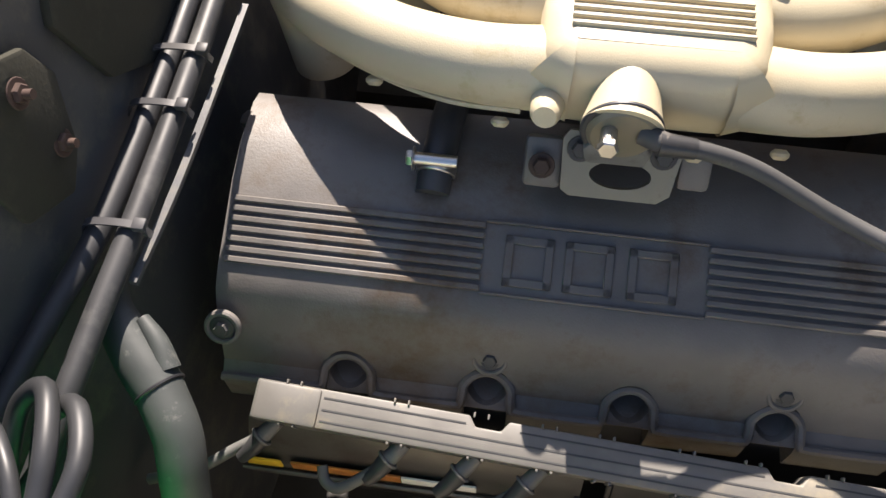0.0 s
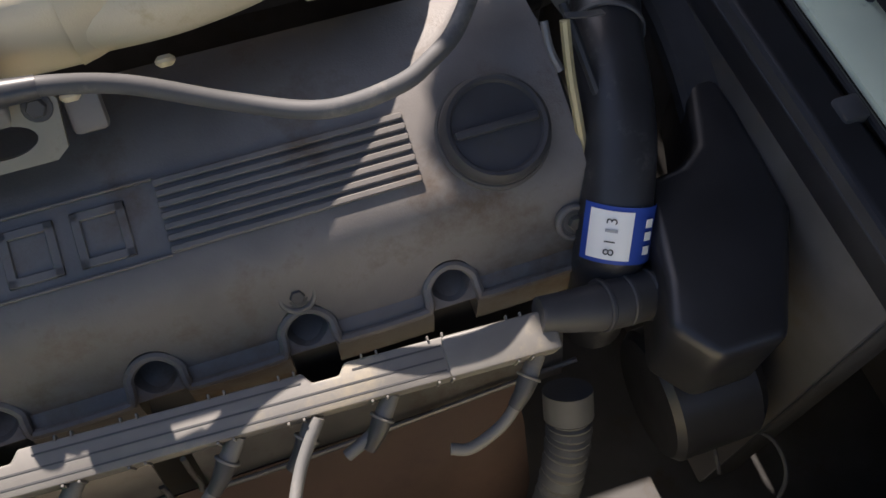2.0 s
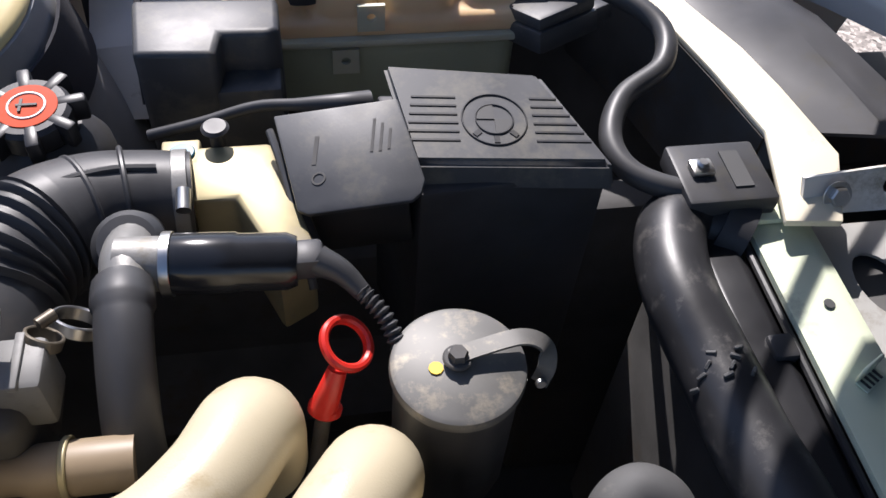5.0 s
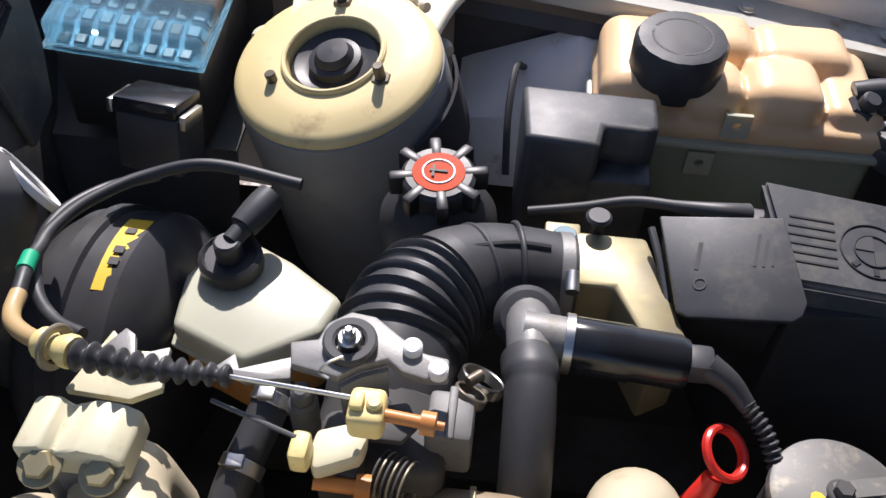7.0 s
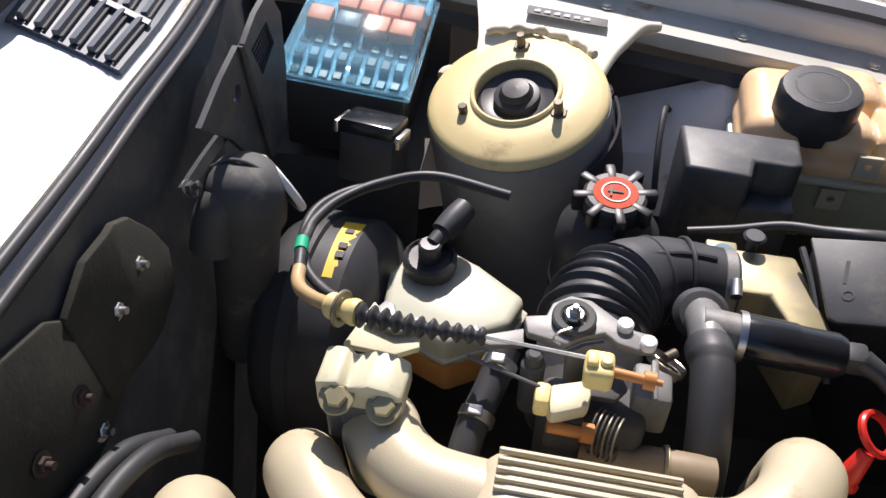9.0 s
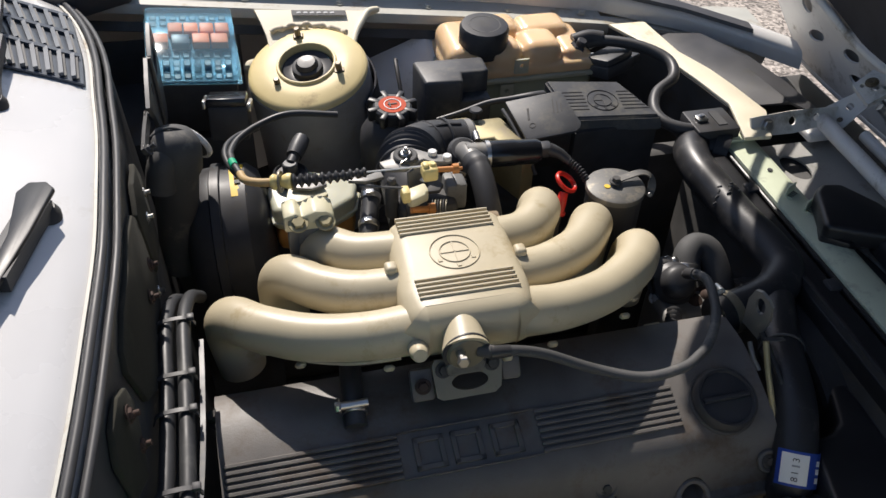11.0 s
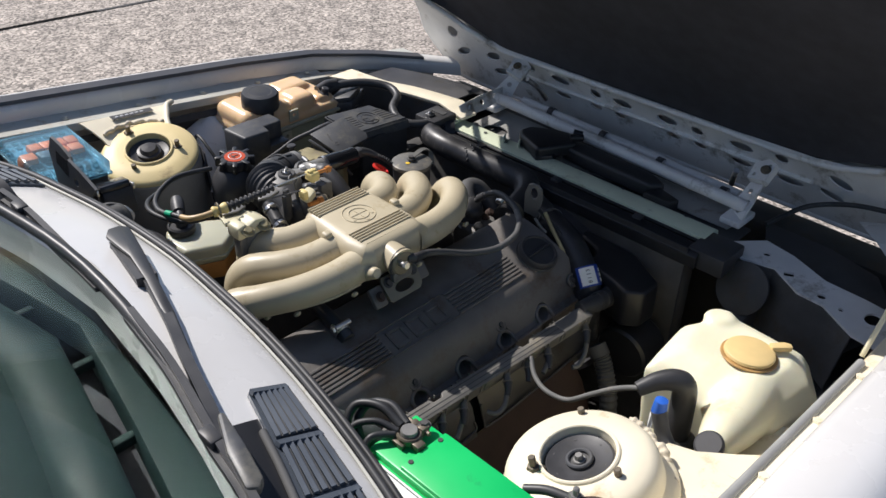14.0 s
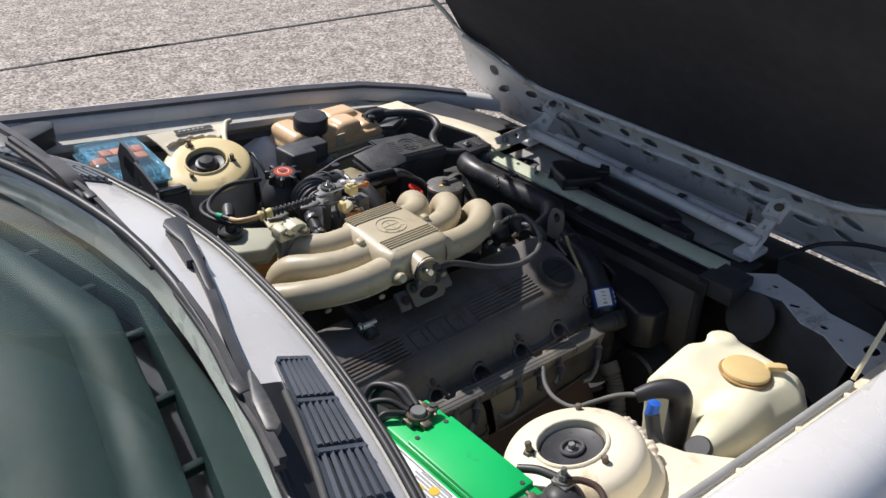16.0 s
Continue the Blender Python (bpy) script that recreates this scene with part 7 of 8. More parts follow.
shift(harness, -0.016, 0.0, 0.006)
conduit = thing("wiring_conduit", (-0.12, -0.27, 0.75), "thick dusty rubber wiring conduit", "conduit")
part("conduit", tube([(-0.183, -0.180, 0.845), (-0.181, -0.215, 0.840), (-0.166, -0.237, 0.832), (-0.142, -0.262, 0.822)], lambda u: 0.0062 + 0.0095 * min(1, u * 1.15) ** 0.7, 22, 8), CONDUIT, conduit)
part("sleeve", tube([(-0.1425, -0.2615, 0.8222), (-0.127, -0.285, 0.812), (-0.122, -0.308, 0.790), (-0.124, -0.325, 0.745), (-0.13, -0.335, 0.68)], lambda u: 0.0152 - 0.0012 * u, 22, 8), CONDUIT, conduit, "second overlapping sleeve")
part("seam", ring(0.0145, 0.0165, 0.0022, (-0.1425, -0.2615, 0.8222), (0.66, -0.70, -0.27), 0.0006, 28), TRIMBLACK, conduit)
part("flap", tube([(-0.158, -0.226, 0.840), (-0.146, -0.238, 0.836), (-0.138, -0.252, 0.829)], lambda u: 0.0045 + 0.004 * u, 12, 4), CONDUIT, conduit)
studs = thing("firewall_studs", (-0.20, 0.0, 0.85), "rusty threaded studs on the firewall", "stud")
for y, z in ((0.02, 0.86), (-0.04, 0.83), (0.10, 0.86), (0.20, 0.926), (0.158, 0.922), (0.096, 0.904), (0.044, 0.904), (-0.163, 0.966), (-0.156, 0.915)):
    e = seal_x(y) + 0.030
    part("stud", join(tube([(e - 0.012, y, z - 0.002), (e + 0.006, y, z + 0.001)], 0.0028, 10, 1), hexbolt((e - 0.003, y, z), (1, 0, 0.2), 0.0058, 0.004)), RUST if z > 0.9 and y < 0.1 else STEEL, studs)


def felt_pad(outline, off):
    """A felt slab hung on the firewall, from points (y, z) of its outline."""
    ys = [p[0] for p in outline]
    y0, y1 = min(ys), max(ys)
    m = prism(outline, 0.0, 0.007, "x", 0.0025, 2)
    bmesh.ops.bisect_plane(m, geom=m.verts[:] + m.edges[:] + m.faces[:], plane_co=(0, (y0 + y1) / 2, 0), plane_no=(0, 1, 0))
    for v in m.verts:
        v.co.x += seal_x(v.co.y) + off + 0.06 * (0.95 - v.co.z) + 0.0015 * math.sin(60 * v.co.y) * math.sin(50 * v.co.z)
    return m


part("insulation_pad", felt_pad([(0.118, 0.872), (0.112, 0.960), (0.150, 0.976), (0.190, 0.974), (0.212, 0.960), (0.232, 0.931), (0.246, 0.898), (0.238, 0.862), (0.200, 0.856), (0.160, 0.862)], 0.020), FELT, body, "olive-brown felt insulation pad")
part("insulation_pad", felt_pad([(-0.092, 0.896), (-0.112, 0.960), (-0.100, 0.976), (-0.060, 0.986), (0.0, 0.987), (0.060, 0.984), (0.100, 0.972), (0.128, 0.945), (0.150, 0.905), (0.160, 0.872), (0.110, 0.846), (0.040, 0.845), (-0.040, 0.856)], 0.016), FELT, body, "olive-brown felt insulation pad")
part("insulation_pad", felt_pad([(-0.206, 0.905), (-0.210, 0.958), (-0.190, 0.982), (-0.160, 0.986), (-0.140, 0.975), (-0.130, 0.945), (-0.146, 0.900), (-0.170, 0.885)], 0.018), FELT, body, "olive-brown felt insulation pad")
horn = thing("air_intake_cowl", (-0.16, 0.34, 0.70), "dark grey moulded vent hood on the firewall", "vent hood")
part("hood", lathe([(0.0001, 0.032), (0.014, 0.0305), (0.025, 0.025), (0.033, 0.013), (0.0355, 0.0), (0.0350, -0.024), (0.030, -0.036), (0.026, -0.19), (0.0001, -0.19)], (-0.170, 0.320, 0.900), (0.12, 0.06, 1), 40), GREYRUBBER, horn)
part("lip", ring(0.0250, 0.0300, 0.007, (-0.150, 0.344, 0.892), (0.62, 0.70, 0.35), seg=40), DULL_WHITE, horn, "bright worn lip")
# dark disc paints the shade inside the vent hood's mouth
part("mouth", disc(0.0252, 0.004, (-0.150, 0.344, 0.892), (0.62, 0.70, 0.35), 0.0005, 28), INK_SHADE, horn)
part("seam", tube([(-0.196, 0.318, 0.925), (-0.180, 0.320, 0.9335), (-0.165, 0.321, 0.9330), (-0.148, 0.322, 0.924)], 0.0016, 8, 4), GREYRUBBER, horn)
part("snout", tube([(-0.172, 0.312, 0.905), (-0.186, 0.296, 0.896), (-0.194, 0.288, 0.862)], 0.019, 18, 4), GREYRUBBER, horn)
part("strap", strip([(-0.201, 0.278, 0.930), (-0.200, 0.320, 0.931), (-0.198, 0.362, 0.931)], 0.010, 0.005, side=(1, 0, 0.3), n=3), GREYBLACK, horn, "flat black strap")
for y in (0.281, 0.359):
    part("strap_bolt", join(hexbolt((-0.197, y, 0.931), (0.8, 0, 0.6), 0.0056, 0.005), disc(0.003, 0.012, (-0.197, y, 0.931), (0.8, 0, 0.6), 0.0004, 10)), GREYBLACK, horn)
side_cover = thing("cowl_side_cover", (-0.20, 0.42, 0.88), "dark moulded cover panel with a mesh opening", "cover panel")
LIFT = Matrix.Translation((-0.186, 0, 0)) @ Matrix(((0, 0, 1, 0), (1, 0, 0, 0), (0, 1, 0, 0), (0, 0, 0, 1)))
part("upper_panel", holed([(0.388, 1.001), (0.418, 1.012), (0.451, 1.016), (0.472, 0.985), (0.468, 0.930), (0.453, 0.880), (0.413, 0.866)], [[(0.398, 0.990), (0.438, 0.995), (0.448, 0.968), (0.414, 0.955)]], 0.005, LIFT), GREYBLACK, side_cover)
part("lower_panel", holed([(0.300, 0.978), (0.345, 0.992), (0.386, 1.000), (0.411, 0.868), (0.385, 0.880), (0.345, 0.935)], [circle(0.370, 0.964, 0.008, n=18)], 0.005, Matrix.Translation((-0.005, 0, 0)) @ LIFT), GREYBLACK, side_cover)
part("fold", tube([(-0.183, 0.412, 0.868), (-0.183, 0.400, 0.935), (-0.184, 0.388, 1.000)], 0.003, 8, 3), GREYBLACK, side_cover)
for k in range(8):
    a = k / 7
    part("mesh_bar", strip([(-0.186, 0.398 + 0.040 * a, 0.990 + 0.005 * a), (-0.186, 0.414 + 0.034 * a, 0.955 + 0.013 * a)], 0.0018, 0.002, side=(1, 0, 0), n=1), BLACK, side_cover)
    part("mesh_bar", strip([(-0.185, 0.398 + 0.016 * a, 0.990 - 0.035 * a), (-0.185, 0.438 + 0.010 * a, 0.995 - 0.027 * a)], 0.0018, 0.002, side=(1, 0, 0), n=1), BLACK, side_cover)

# ---------------------------------------------------------------- front end
for y in (0.241, -0.124, -0.27):
    part("hole", disc(0.0042, 0.0012, (0.680 if y > 0 else 0.694, y, 0.8035), (0.1, 0, 1), 0.0002, 14), INK_SHADE, xm)
for x, y, turn in ((0.678, 0.183, 0.5), (0.686, 0.146, 0.5)):
    b = join(box((-0.011, -0.0012, 0.0), (0.011, 0.0012, 0.016), 0.001, 1), box((-0.011, -0.010, -0.0004), (0.011, 0.0, 0.0008), 0))
    b.transform(Matrix.Translation((x, y, 0.8035)) @ Matrix.Rotation(turn, 4, "Z"))
    part("tab", b, PALEGREEN, xm)
    for k in range(4):
        b = box((-0.008 + 0.0045 * k, -0.009, 0.0009), (-0.006 + 0.0045 * k, -0.001, 0.0014), 0)
        b.transform(Matrix.Translation((x, y, 0.8035)) @ Matrix.Rotation(turn, 4, "Z"))
        part("slot", b, INK_SHADE, xm)
part("latch_panel", holed([(0.712, 0.335), (0.712, 0.20), (0.725, 0.15), (0.74, 0.05), (0.752, -0.10), (0.755, -0.33), (0.83, -0.34), (0.84, 0.0), (0.85, 0.335)], [circle(0.752, 0.272, 0.020, 0.032, 20, 0.1)], 0.003, Matrix.Translation((0, 0, 0.773))), LATCH, body, "dirty grey latch panel, darkened for bonnet shade, with an oval hole")
duct = thing("air_intake_snorkel", (0.71, 0.05, 0.79), "black plastic air intake snorkel bolted to the front panel", "air intake")
part("mouth", prism([(0.662, 0.078), (0.690, 0.150), (0.708, 0.166), (0.738, 0.160), (0.768, 0.108), (0.776, 0.070), (0.745, 0.035), (0.705, 0.055)], 0.800, 0.832, "z", 0.009, 4), TRIMBLACK, duct)
part("foot", prism([(0.662, 0.080), (0.676, 0.108), (0.706, 0.092), (0.712, 0.060), (0.69, 0.055)], 0.790, 0.812, "z", 0.004, 2), TRIMBLACK, duct)
part("long_duct", prism([(0.728, 0.062), (0.772, 0.072), (0.776, -0.02), (0.768, -0.145), (0.745, -0.19), (0.718, -0.165), (0.722, -0.05)], 0.788, 0.822, "z", 0.008, 3), TRIMBLACK, duct)
part("clip", tube([(0.748, 0.058, 0.834), (0.772, 0.040, 0.832)], 0.008, 12, 3), TRIMBLACK, duct)
part("clip", tube([(0.776, 0.068, 0.834), (0.784, 0.050, 0.832)], 0.007, 12, 3), TRIMBLACK, duct)
part("tail", prism([(0.700, -0.165), (0.742, -0.18), (0.725, -0.235), (0.702, -0.225)], 0.785, 0.812, "z", 0.004), TRIMBLACK, duct)
for k in range(4):
    y = 0.20 - 0.16 * k
    part("tube_clip", ring(0.0105, 0.0125, 0.016, (0.880 - 0.015 * k, y, 0.80), (0.07, 1, 0), seg=20), BLACK, bar)
mb = part("corner_mount", box((0.600, 0.325, 0.806), (0.672, 0.388, 0.826), 0.003), BLACK, radiator, "black radiator corner mount")
part("mount_slot", box((0.640, 0.338, 0.8255), (0.655, 0.376, 0.8275), 0), INK_SHADE, mb)
part("mount_clip", join(box((0.610, 0.350, 0.826), (0.628, 0.366, 0.832), 0.002), disc(0.005, 0.004, (0.619, 0.358, 0.832))), STEEL, mb)
part("pale_strip", box((0.645, 0.318, 0.803), (0.720, 0.338, 0.809), 0.002), PALEGREEN, body)
part("corner_mount", box((0.610, -0.40, 0.760), (0.690, -0.325, 0.800), 0.005), BLACK, radiator)
part("rail_edge", tube([(0.646, 0.34, 0.795), (0.646, 0.0, 0.795), (0.646, -0.34, 0.795)], 0.003, 8, 4), TRIMBLACK, radiator)
for y in (0.214, 0.002, -0.2):
    part("rail_clip", box((0.626, y - 0.010, 0.790), (0.645, y + 0.010, 0.8005), 0.003), BLACK, radiator)
for s in (1, -1):
    hx = 0.850 if s > 0 else 0.800
    hy = 0.335 * s
    HM = Matrix.Translation((hx, hy, 0.812)) @ Matrix(((0.75, -0.2 * s, 0.63 * s, 0), (-0.2 * s, 0.84, 0.5, 0), (0.62, 0.5 * -s * 0.2, -0.6, 0), (0, 0, 0, 1)))
    arm = holed([(-0.035, -0.02), (0.005, -0.022), (0.055, -0.016), (0.062, 0.012), (0.005, 0.022), (-0.03, 0.02)], [circle(-0.016, 0.0, 0.006, n=14), circle(0.002, 0.010, 0.006, n=14), circle(0.006, -0.008, 0.005, n=14), circle(0.03, 0.0, 0.006, n=14)], 0.004, Matrix.Translation((hx - 0.005, hy, 0.815)) @ Matrix.Rotation(radians(-38), 4, "Y") @ Matrix.Rotation(radians(90 * s - 90 * s + 25 * s), 4, "X"))
    hinge = part("hinge", arm, DULL_WHITE, hood, "painted steel hinge with round holes")
    part("pivot", disc(0.011, 0.03, (hx + 0.045, hy - 0.015, 0.852), (0, 1, 0), 0.002, 20), DULL_WHITE, hinge)
    part("foot", box((hx - 0.055, hy - 0.022, 0.788), (hx + 0.01, hy + 0.022, 0.802), 0.004), DULL_WHITE, hinge)
    part("upper_bracket", holed([(-0.022, -0.024), (0.020, -0.026), (0.030, -0.004), (0.018, 0.022), (-0.020, 0.018)], [circle(0.002, -0.006, 0.006, n=12), circle(0.014, -0.014, 0.004, n=10), circle(-0.010, 0.008, 0.004, n=10)], 0.014, Matrix.Translation((hx + 0.040, hy - 0.005, 0.866)) @ Matrix.Rotation(radians(-32), 4, "Y") @ Matrix.Rotation(radians(20 * s), 4, "X")), DULL_WHITE, hinge)
    part("bracket_bolt", hexbolt((hx + 0.030, hy - 0.012, 0.884), (-0.5, -0.1, 0.85), 0.007, 0.006), OLDSTEEL, hinge)
    part("spring", tube([(hx + 0.03, hy - 0.045 * s, 0.86), (hx + 0.06, hy - 0.06 * s, 0.83), (hx + 0.08, hy - 0.07 * s, 0.80)], 0.006, 10, 4), STEEL, hinge)
part("link_arm", holed([(0.0, -0.016), (0.075, -0.020), (0.15, -0.014), (0.16, 0.012), (0.075, 0.016), (0.0, 0.014)], [circle(0.03, 0, 0.006, n=12), circle(0.075, 0, 0.007, n=12), circle(0.12, 0, 0.006, n=12)], 0.004, Matrix.Translation((0.690, 0.330, 0.822)) @ Matrix.Rotation(radians(3), 4, "Z") @ Matrix.Rotation(radians(62), 4, "X")), DULL_WHITE, body, "painted link arm")
part("link_bolt", hexbolt((0.715, 0.322, 0.826), (0, -0.9, 0.45), 0.008, 0.006), STEEL, body)
loose = thing("loose_wire", (0.57, -0.34, 0.5), "thin loose wire looped below the belt cover", "wire")
part("wire", tube([(0.569, -0.345, 0.47), (0.569, -0.317, 0.50), (0.588, -0.318, 0.505), (0.616, -0.338, 0.50), (0.613, -0.373, 0.49), (0.58, -0.40, 0.45)], 0.002, 8, 6), GREYRUBBER, loose)
# wing supports in the front corners
part("front_support", prism([(0.603, 0.70), (0.643, 0.612), (0.676, 0.480), (0.692, 0.40), (0.668, 0.305), (0.712, 0.300), (0.742, 0.370), (0.728, 0.455), (0.715, 0.510), (0.688, 0.580), (0.675, 0.70)], 0.815, 0.822, "z", 0.002), CREAM_PALE, body, "cream painted wing support")
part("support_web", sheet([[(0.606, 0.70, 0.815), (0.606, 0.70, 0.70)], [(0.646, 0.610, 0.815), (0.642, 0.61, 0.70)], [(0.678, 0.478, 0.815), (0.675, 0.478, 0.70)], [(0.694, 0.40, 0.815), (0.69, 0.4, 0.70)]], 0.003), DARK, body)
part("lamp_shell", sheet([[(0.69, 0.69, 0.80), (0.76, 0.64, 0.82), (0.83, 0.58, 0.80), (0.88, 0.56, 0.72)], [(0.70, 0.56, 0.805), (0.77, 0.53, 0.828), (0.85, 0.48, 0.80), (0.90, 0.46, 0.72)], [(0.735, 0.42, 0.800), (0.80, 0.39, 0.818), (0.87, 0.36, 0.79), (0.90, 0.35, 0.72)]], 0.004), BLACK, body, "dark headlamp shell")
part("lamp_shell", sheet([[(0.69, -0.69, 0.755), (0.76, -0.64, 0.77), (0.83, -0.60, 0.76), (0.90, -0.56, 0.68)], [(0.70, -0.56, 0.76), (0.77, -0.53, 0.775), (0.85, -0.50, 0.765), (0.91, -0.46, 0.68)], [(0.735, -0.42, 0.755), (0.80, -0.39, 0.77), (0.87, -0.36, 0.755), (0.92, -0.35, 0.68)]], 0.004), BLACK, body, "dark headlamp shell")
part("front_support", holed([(0.672, -0.352), (0.715, -0.362), (0.765, -0.408), (0.752, -0.470), (0.718, -0.545), (0.714, -0.620), (0.703, -0.690), (0.592, -0.692), (0.600, -0.640), (0.645, -0.572), (0.648, -0.524), (0.690, -0.462), (0.676, -0.405)], [circle(0.722, -0.430, 0.007, n=12), circle(0.668, -0.560, 0.008, n=12), circle(0.655, -0.600, 0.005, n=10), circle(0.668, -0.650, 0.018, 0.014, 18), [(0.688, -0.500), (0.700, -0.494), (0.692, -0.478), (0.680, -0.484)]], 0.004, Matrix.Translation((0, 0, 0.776))), DULL_WHITE, body, "grey-white pressed wing support")
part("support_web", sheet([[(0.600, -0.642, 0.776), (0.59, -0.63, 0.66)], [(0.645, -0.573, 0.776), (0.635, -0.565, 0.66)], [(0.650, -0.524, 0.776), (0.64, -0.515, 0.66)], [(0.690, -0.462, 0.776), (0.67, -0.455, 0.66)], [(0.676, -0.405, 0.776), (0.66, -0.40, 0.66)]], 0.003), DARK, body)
part("lamp_rear", lathe([(0.0001, 0), (0.045, 0), (0.05, 0.006), (0.05, 0.012), (0.03, 0.02), (0.0001, 0.02)], (0.655, -0.43, 0.735), (-1, 0.1, 0.5), 32), DARK, body)
part("lamp_spokes", join(ring(0.030, 0.034, 0.004, (0.645, -0.43, 0.744), (-1, 0.1, 0.5)), *[tube([(0.645, -0.43, 0.746), Vector((0.645, -0.43, 0.746)) + 0.032 * Vector((0.45 * math.sin(a), math.cos(a), 0.9 * math.sin(a)))], 0.0025, 6, 1) for a in (0.3, 1.35, 2.4, 3.45, 4.5, 5.5)]), GREYBLACK, body)
stay = thing("bonnet_stay", (0.49, -0.69, 0.86), "pale metal bonnet stay rod", "bonnet stay")
part("rod", tube([(0.485, -0.690, 0.835), (0.56, -0.695, 0.95), (0.66, -0.70, 1.10), (0.72, -0.70, 1.20)], 0.004, 10, 3), CREAMPL, stay)
part("clip", box((0.555, -0.712, 0.925), (0.59, -0.682, 0.94), 0.003), CREAMPL, stay)
pull = thing("release_cable", (0.86, -0.4, 0.80), "black bonnet release cable", "cable")
part("cable", tube([(0.80, -0.385, 0.79), (0.84, -0.40, 0.80), (0.89, -0.43, 0.815), (0.915, -0.50, 0.835), (0.90, -0.60, 0.86)], 0.005, 10, 6), WIRE, pull)

# ---------------------------------------------------------------- cowl vents and wipers


def vent_left(y):
    return 0.073 + 0.13 * max(0, abs(y) - 0.30)


def vent(y0, y1, y_end, name_label, near_seal=0.022, wider=0.0):
    v = thing("cowl_vent", (-0.31, (y0 + y1) / 2, 1.005), name_label, "vent", "cowl vents")
    n = 8
    rim_rows = []
    for k in range(n + 1):
        y = y_end + (y1 - y_end) * k / n
        e = seal_x(y)
        v_l = vent_left(y) + wider
        rim_rows.append([(e - near_seal, y, cowl_z(y, near_seal) + 0.001), (e - near_seal - 0.0015, y, cowl_z(y, near_seal) + 0.0050), (e - v_l + 0.002, y, cowl_z(y, v_l) + 0.0040), (e - v_l, y, cowl_z(y, v_l))])
    part("tray", sheet(rim_rows, 0.003), VENT, v, "slate grey moulded vent")
    rows_n = max(1, round((y1 - y0) / 0.082))
    for r in range(rows_n):
        ya, yb = y0 + (y1 - y0) * (r + 0.06) / rows_n, y0 + (y1 - y0) * (r + 0.94) / rows_n
        for j in range(6):
            f = (j + 0.5) / 6
            da, db = (near_seal + 0.004 + (vent_left(q) + wider - near_seal - 0.009) * f for q in (ya, yb))
            xa, xb, za, zb = seal_x(ya) - da, seal_x(yb) - db, cowl_z(ya, da) + 0.0085, cowl_z(yb, db) + 0.0085
            part("slat", strip([(xa, ya, za), (xb, yb, zb)], 0.0052, 0.0045, n=1), VENT, v)
            # dark strip paints the shade between the slats
            part("slot", strip([(xa + 0.0042, ya, za - 0.003), (xb + 0.0042, yb, zb - 0.003)], 0.0026, 0.0020, n=1), INK_SHADE, v)
        part("end_ramp", strip([(seal_x(yb) - near_seal - 0.004, yb, cowl_z(yb, near_seal) + 0.0090), (seal_x(yb) - vent_left(yb) - wider + 0.004, yb, cowl_z(yb, vent_left(yb) + wider) + 0.0075)], 0.007, 0.005, n=1), VENT, v)
    return v


part("cowl_trim", sheet([[(seal_x(y) - vent_left(y) - 0.001, y, cowl_z(y, vent_left(y)) + 0.001), (seal_x(y) - vent_left(y) - 0.008, y, cowl_z(y, vent_left(y) + 0.008) + 0.001), (seal_x(y) - 0.112 - 0.06 * abs(y), y, cowl_z(y, 0.112 + 0.05 * abs(y)))] for y in (-0.69, -0.6, -0.5, -0.4, -0.34)], 0.003), TRIMBLACK, body, "black trim strip under the windscreen")
part("trim_bead", tube([(seal_x(y) - vent_left(y) - 0.003, y, cowl_z(y, vent_left(y)) + 0.004) for y in (-0.69, -0.6, -0.5, -0.42, -0.36)], 0.0045, 10, 4), GREYRUBBER, body, "dusty rubber bead")
vent(-0.535, -0.305, -0.69, "slate grey slatted cowl vent in three sections")
vent(0.322, 0.56, 0.322, "dark slatted cowl vent on the white cowl", 0.012, 0.022)


def wiper(name, pts, blade, cap_at, flare=(), plate=(), z=1.0):
    w = thing("wiper", cap_at, name, "wiper", "wipers")
    part("arm", strip(pts, 0.012, 0.010, n=6), TRIMBLACK, w)
    part("pivot_cover", join(lathe([(0.0001, 0), (0.018, 0), (0.018, 0.014), (0.014, 0.021), (0.0001, 0.022)], cap_at, (0, 0, 1), 24), strip([Vector(cap_at) + Vector((0, 0, 0.014)), Vector(pts[0]) + Vector((0, 0, 0.002)), Vector(pts[1])], 0.026, 0.016, n=4)), BLACK, w)
    if flare:
        part("arm_cover", prism(flare, z, z + 0.006, "z", 0.002), TRIMBLACK, w)
        part("end_plate", prism(plate, z + 0.010, z + 0.024, "z", 0.004), GREYBLACK, w, "faded black end plate")
    part("blade", strip(blade, 0.012, 0.008, n=6), RUBBER, w)
    part("blade_spine", strip([Vector(p) + Vector((0.004, 0, 0.008)) for p in blade], 0.008, 0.008, n=6), BLACK, w)
    mid = Vector(blade[len(blade) // 2])
    part("blade_clip", box(mid + Vector((-0.007, -0.013, 0.003)), mid + Vector((0.009, 0.013, 0.014)), 0.003), BLACK, w)


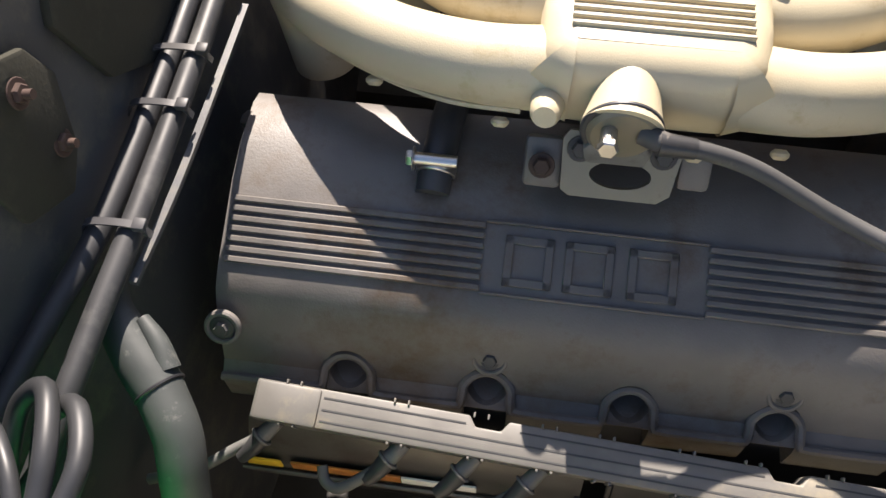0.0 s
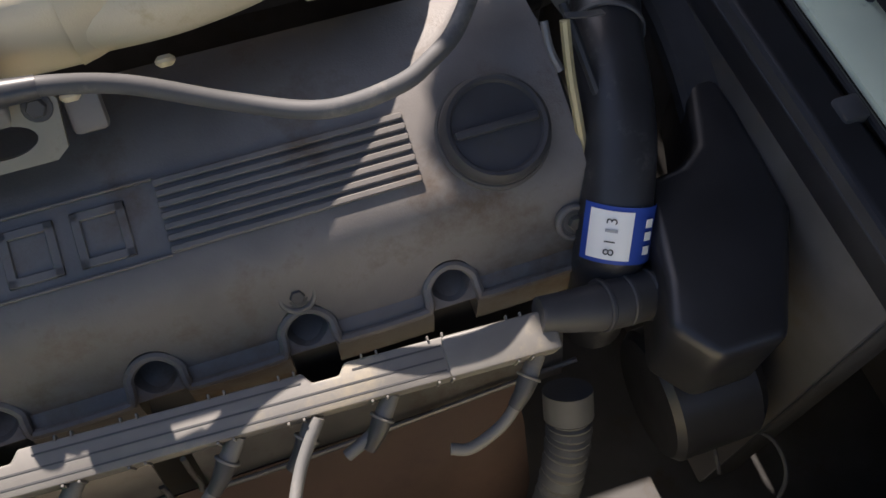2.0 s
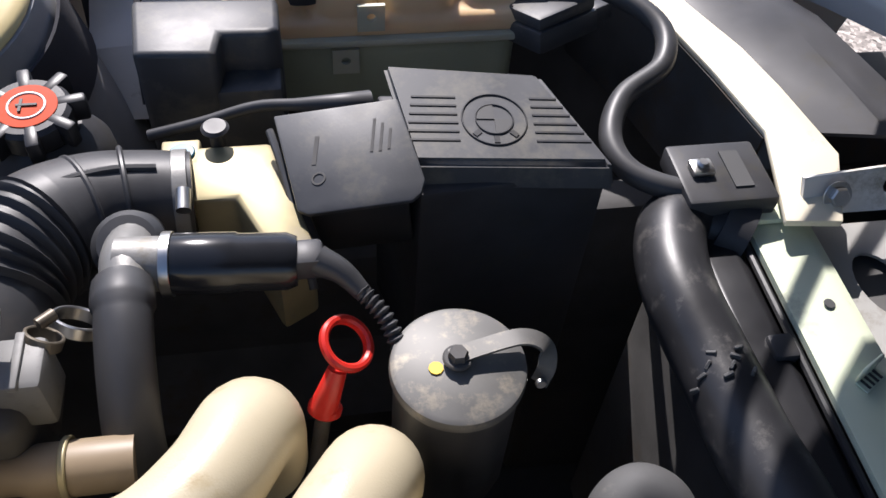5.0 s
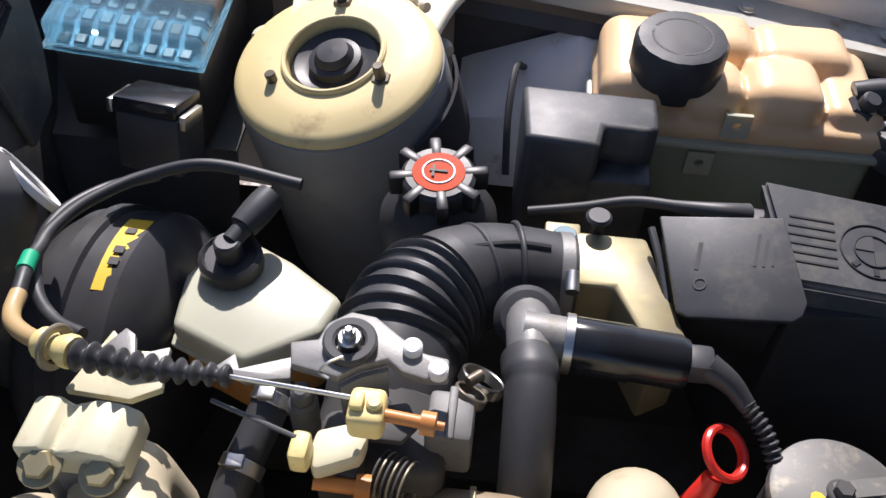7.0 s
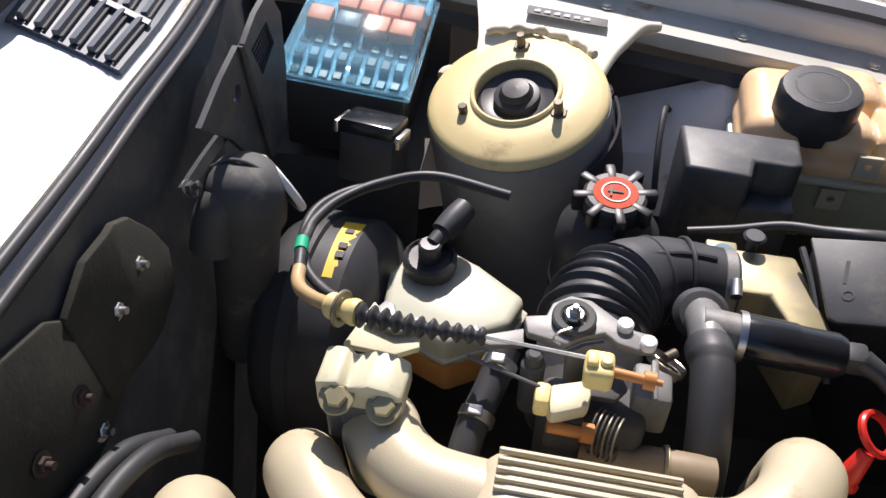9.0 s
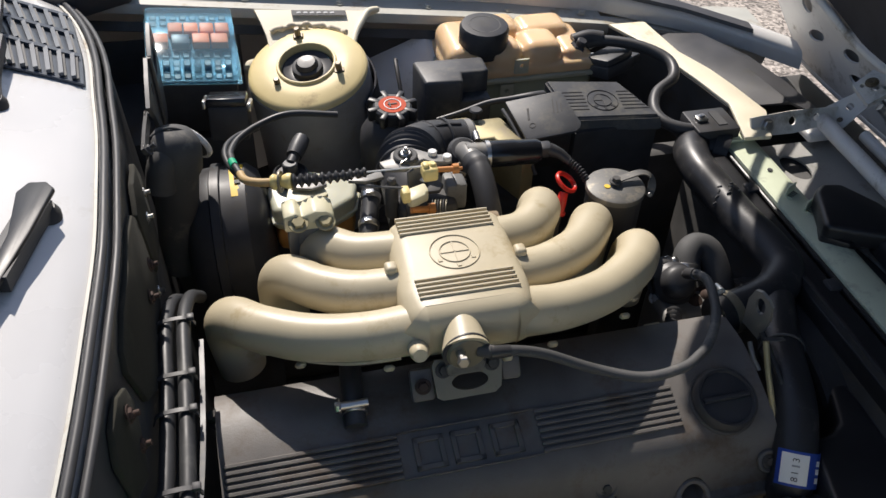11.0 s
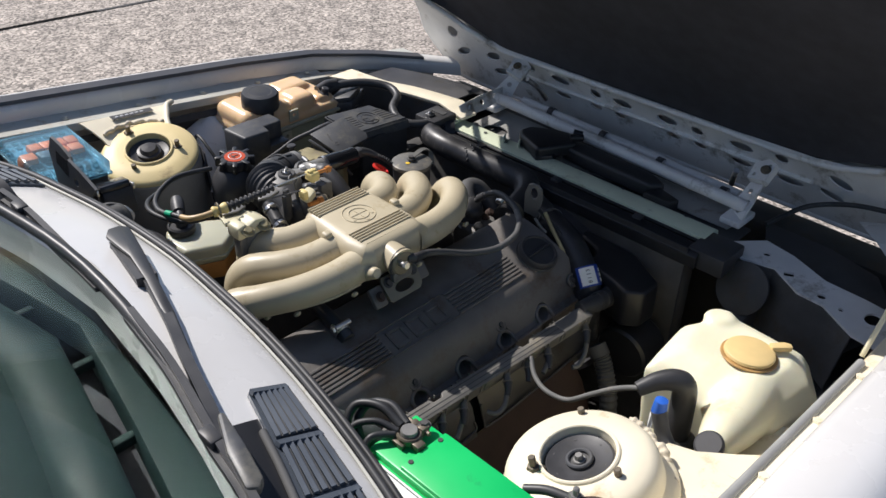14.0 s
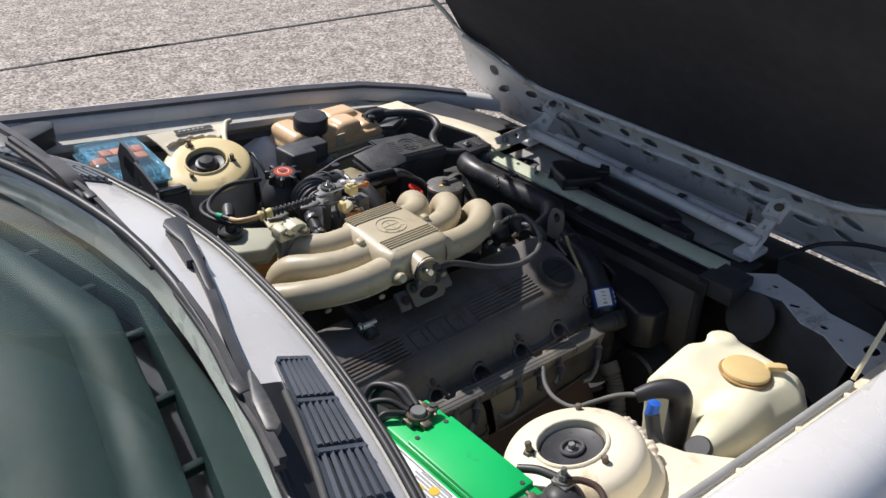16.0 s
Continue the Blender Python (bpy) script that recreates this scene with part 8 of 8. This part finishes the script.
wiper("black wiper arm and blade parked on the windscreen", [(-0.276, 0.035, 1.036), (-0.297, -0.07, 1.047), (-0.318, -0.152, 1.051), (-0.342, -0.228, 1.054), (-0.366, -0.31, 1.056), (-0.390, -0.39, 1.060)], [(-0.350, -0.12, 1.050), (-0.367, -0.24, 1.053), (-0.394, -0.36, 1.056), (-0.405, -0.42, 1.058), (-0.420, -0.485, 1.060)], (-0.274, 0.042, 1.016),
      [(-0.290, 0.046), (-0.280, 0.060), (-0.264, 0.058), (-0.256, 0.046), (-0.271, -0.015), (-0.288, -0.075), (-0.309, -0.152), (-0.334, -0.228), (-0.345, -0.226), (-0.322, -0.150), (-0.302, -0.075), (-0.290, -0.015)], [(-0.376, -0.345), (-0.369, -0.347), (-0.378, -0.395), (-0.390, -0.442), (-0.400, -0.450), (-0.410, -0.442), (-0.398, -0.395)], 1.050)
wiper("black wiper arm and blade at the far side of the cowl", [(-0.342, 0.260, 1.058), (-0.345, 0.34, 1.062), (-0.352, 0.44, 1.064), (-0.365, 0.54, 1.064)], [(-0.345, -0.04, 1.045), (-0.342, 0.06, 1.046), (-0.340, 0.19, 1.050), (-0.352, 0.30, 1.054), (-0.372, 0.46, 1.060)], (-0.339, 0.230, 1.030))
part("cowl_rail", tube([(seal_x(y) - 0.114 - 0.05 * abs(y), y, cowl_z(y, 0.105 + 0.05 * abs(y)) - 0.001) for y in YS[::3]], 0.008, 10, 3), TRIMBLACK, screen, "black windscreen base moulding")
# dashboard demister slots
for y in (-0.47, -0.33, -0.20, -0.05, 0.10, 0.25, 0.40):
    s0 = slot_x(y)
    part("slot_bridge", box((s0 - 0.015, y - 0.006, 0.918), (s0 + 0.016, y + 0.006, 0.932), 0.003), DASH, dash)

stub = thing("breather_stub_hose", (-0.004, -0.04, 0.77), "black stub hose with a bright worm clamp behind the manifold", "hose")
part("hose", tube([(-0.004, -0.085, 0.792), (-0.003, -0.062, 0.800), (0.0, -0.03, 0.806), (0.004, 0.01, 0.805)], 0.0125, 16, 5), RUBBER, stub)
part("clamp", ring(0.0125, 0.0145, 0.009, (-0.0035, -0.072, 0.797), (0.05, 0.95, 0.3), 0.001, 28), STEEL, stub, "bright worm clamp")
part("clamp_screw", join(tube([(-0.018, -0.070, 0.812), (0.012, -0.070, 0.812)], 0.0048, 12, 1), hexbolt((-0.018, -0.070, 0.812), (-1, 0, 0), 0.006, 0.006)), STEEL, stub, "bright clamp screw")
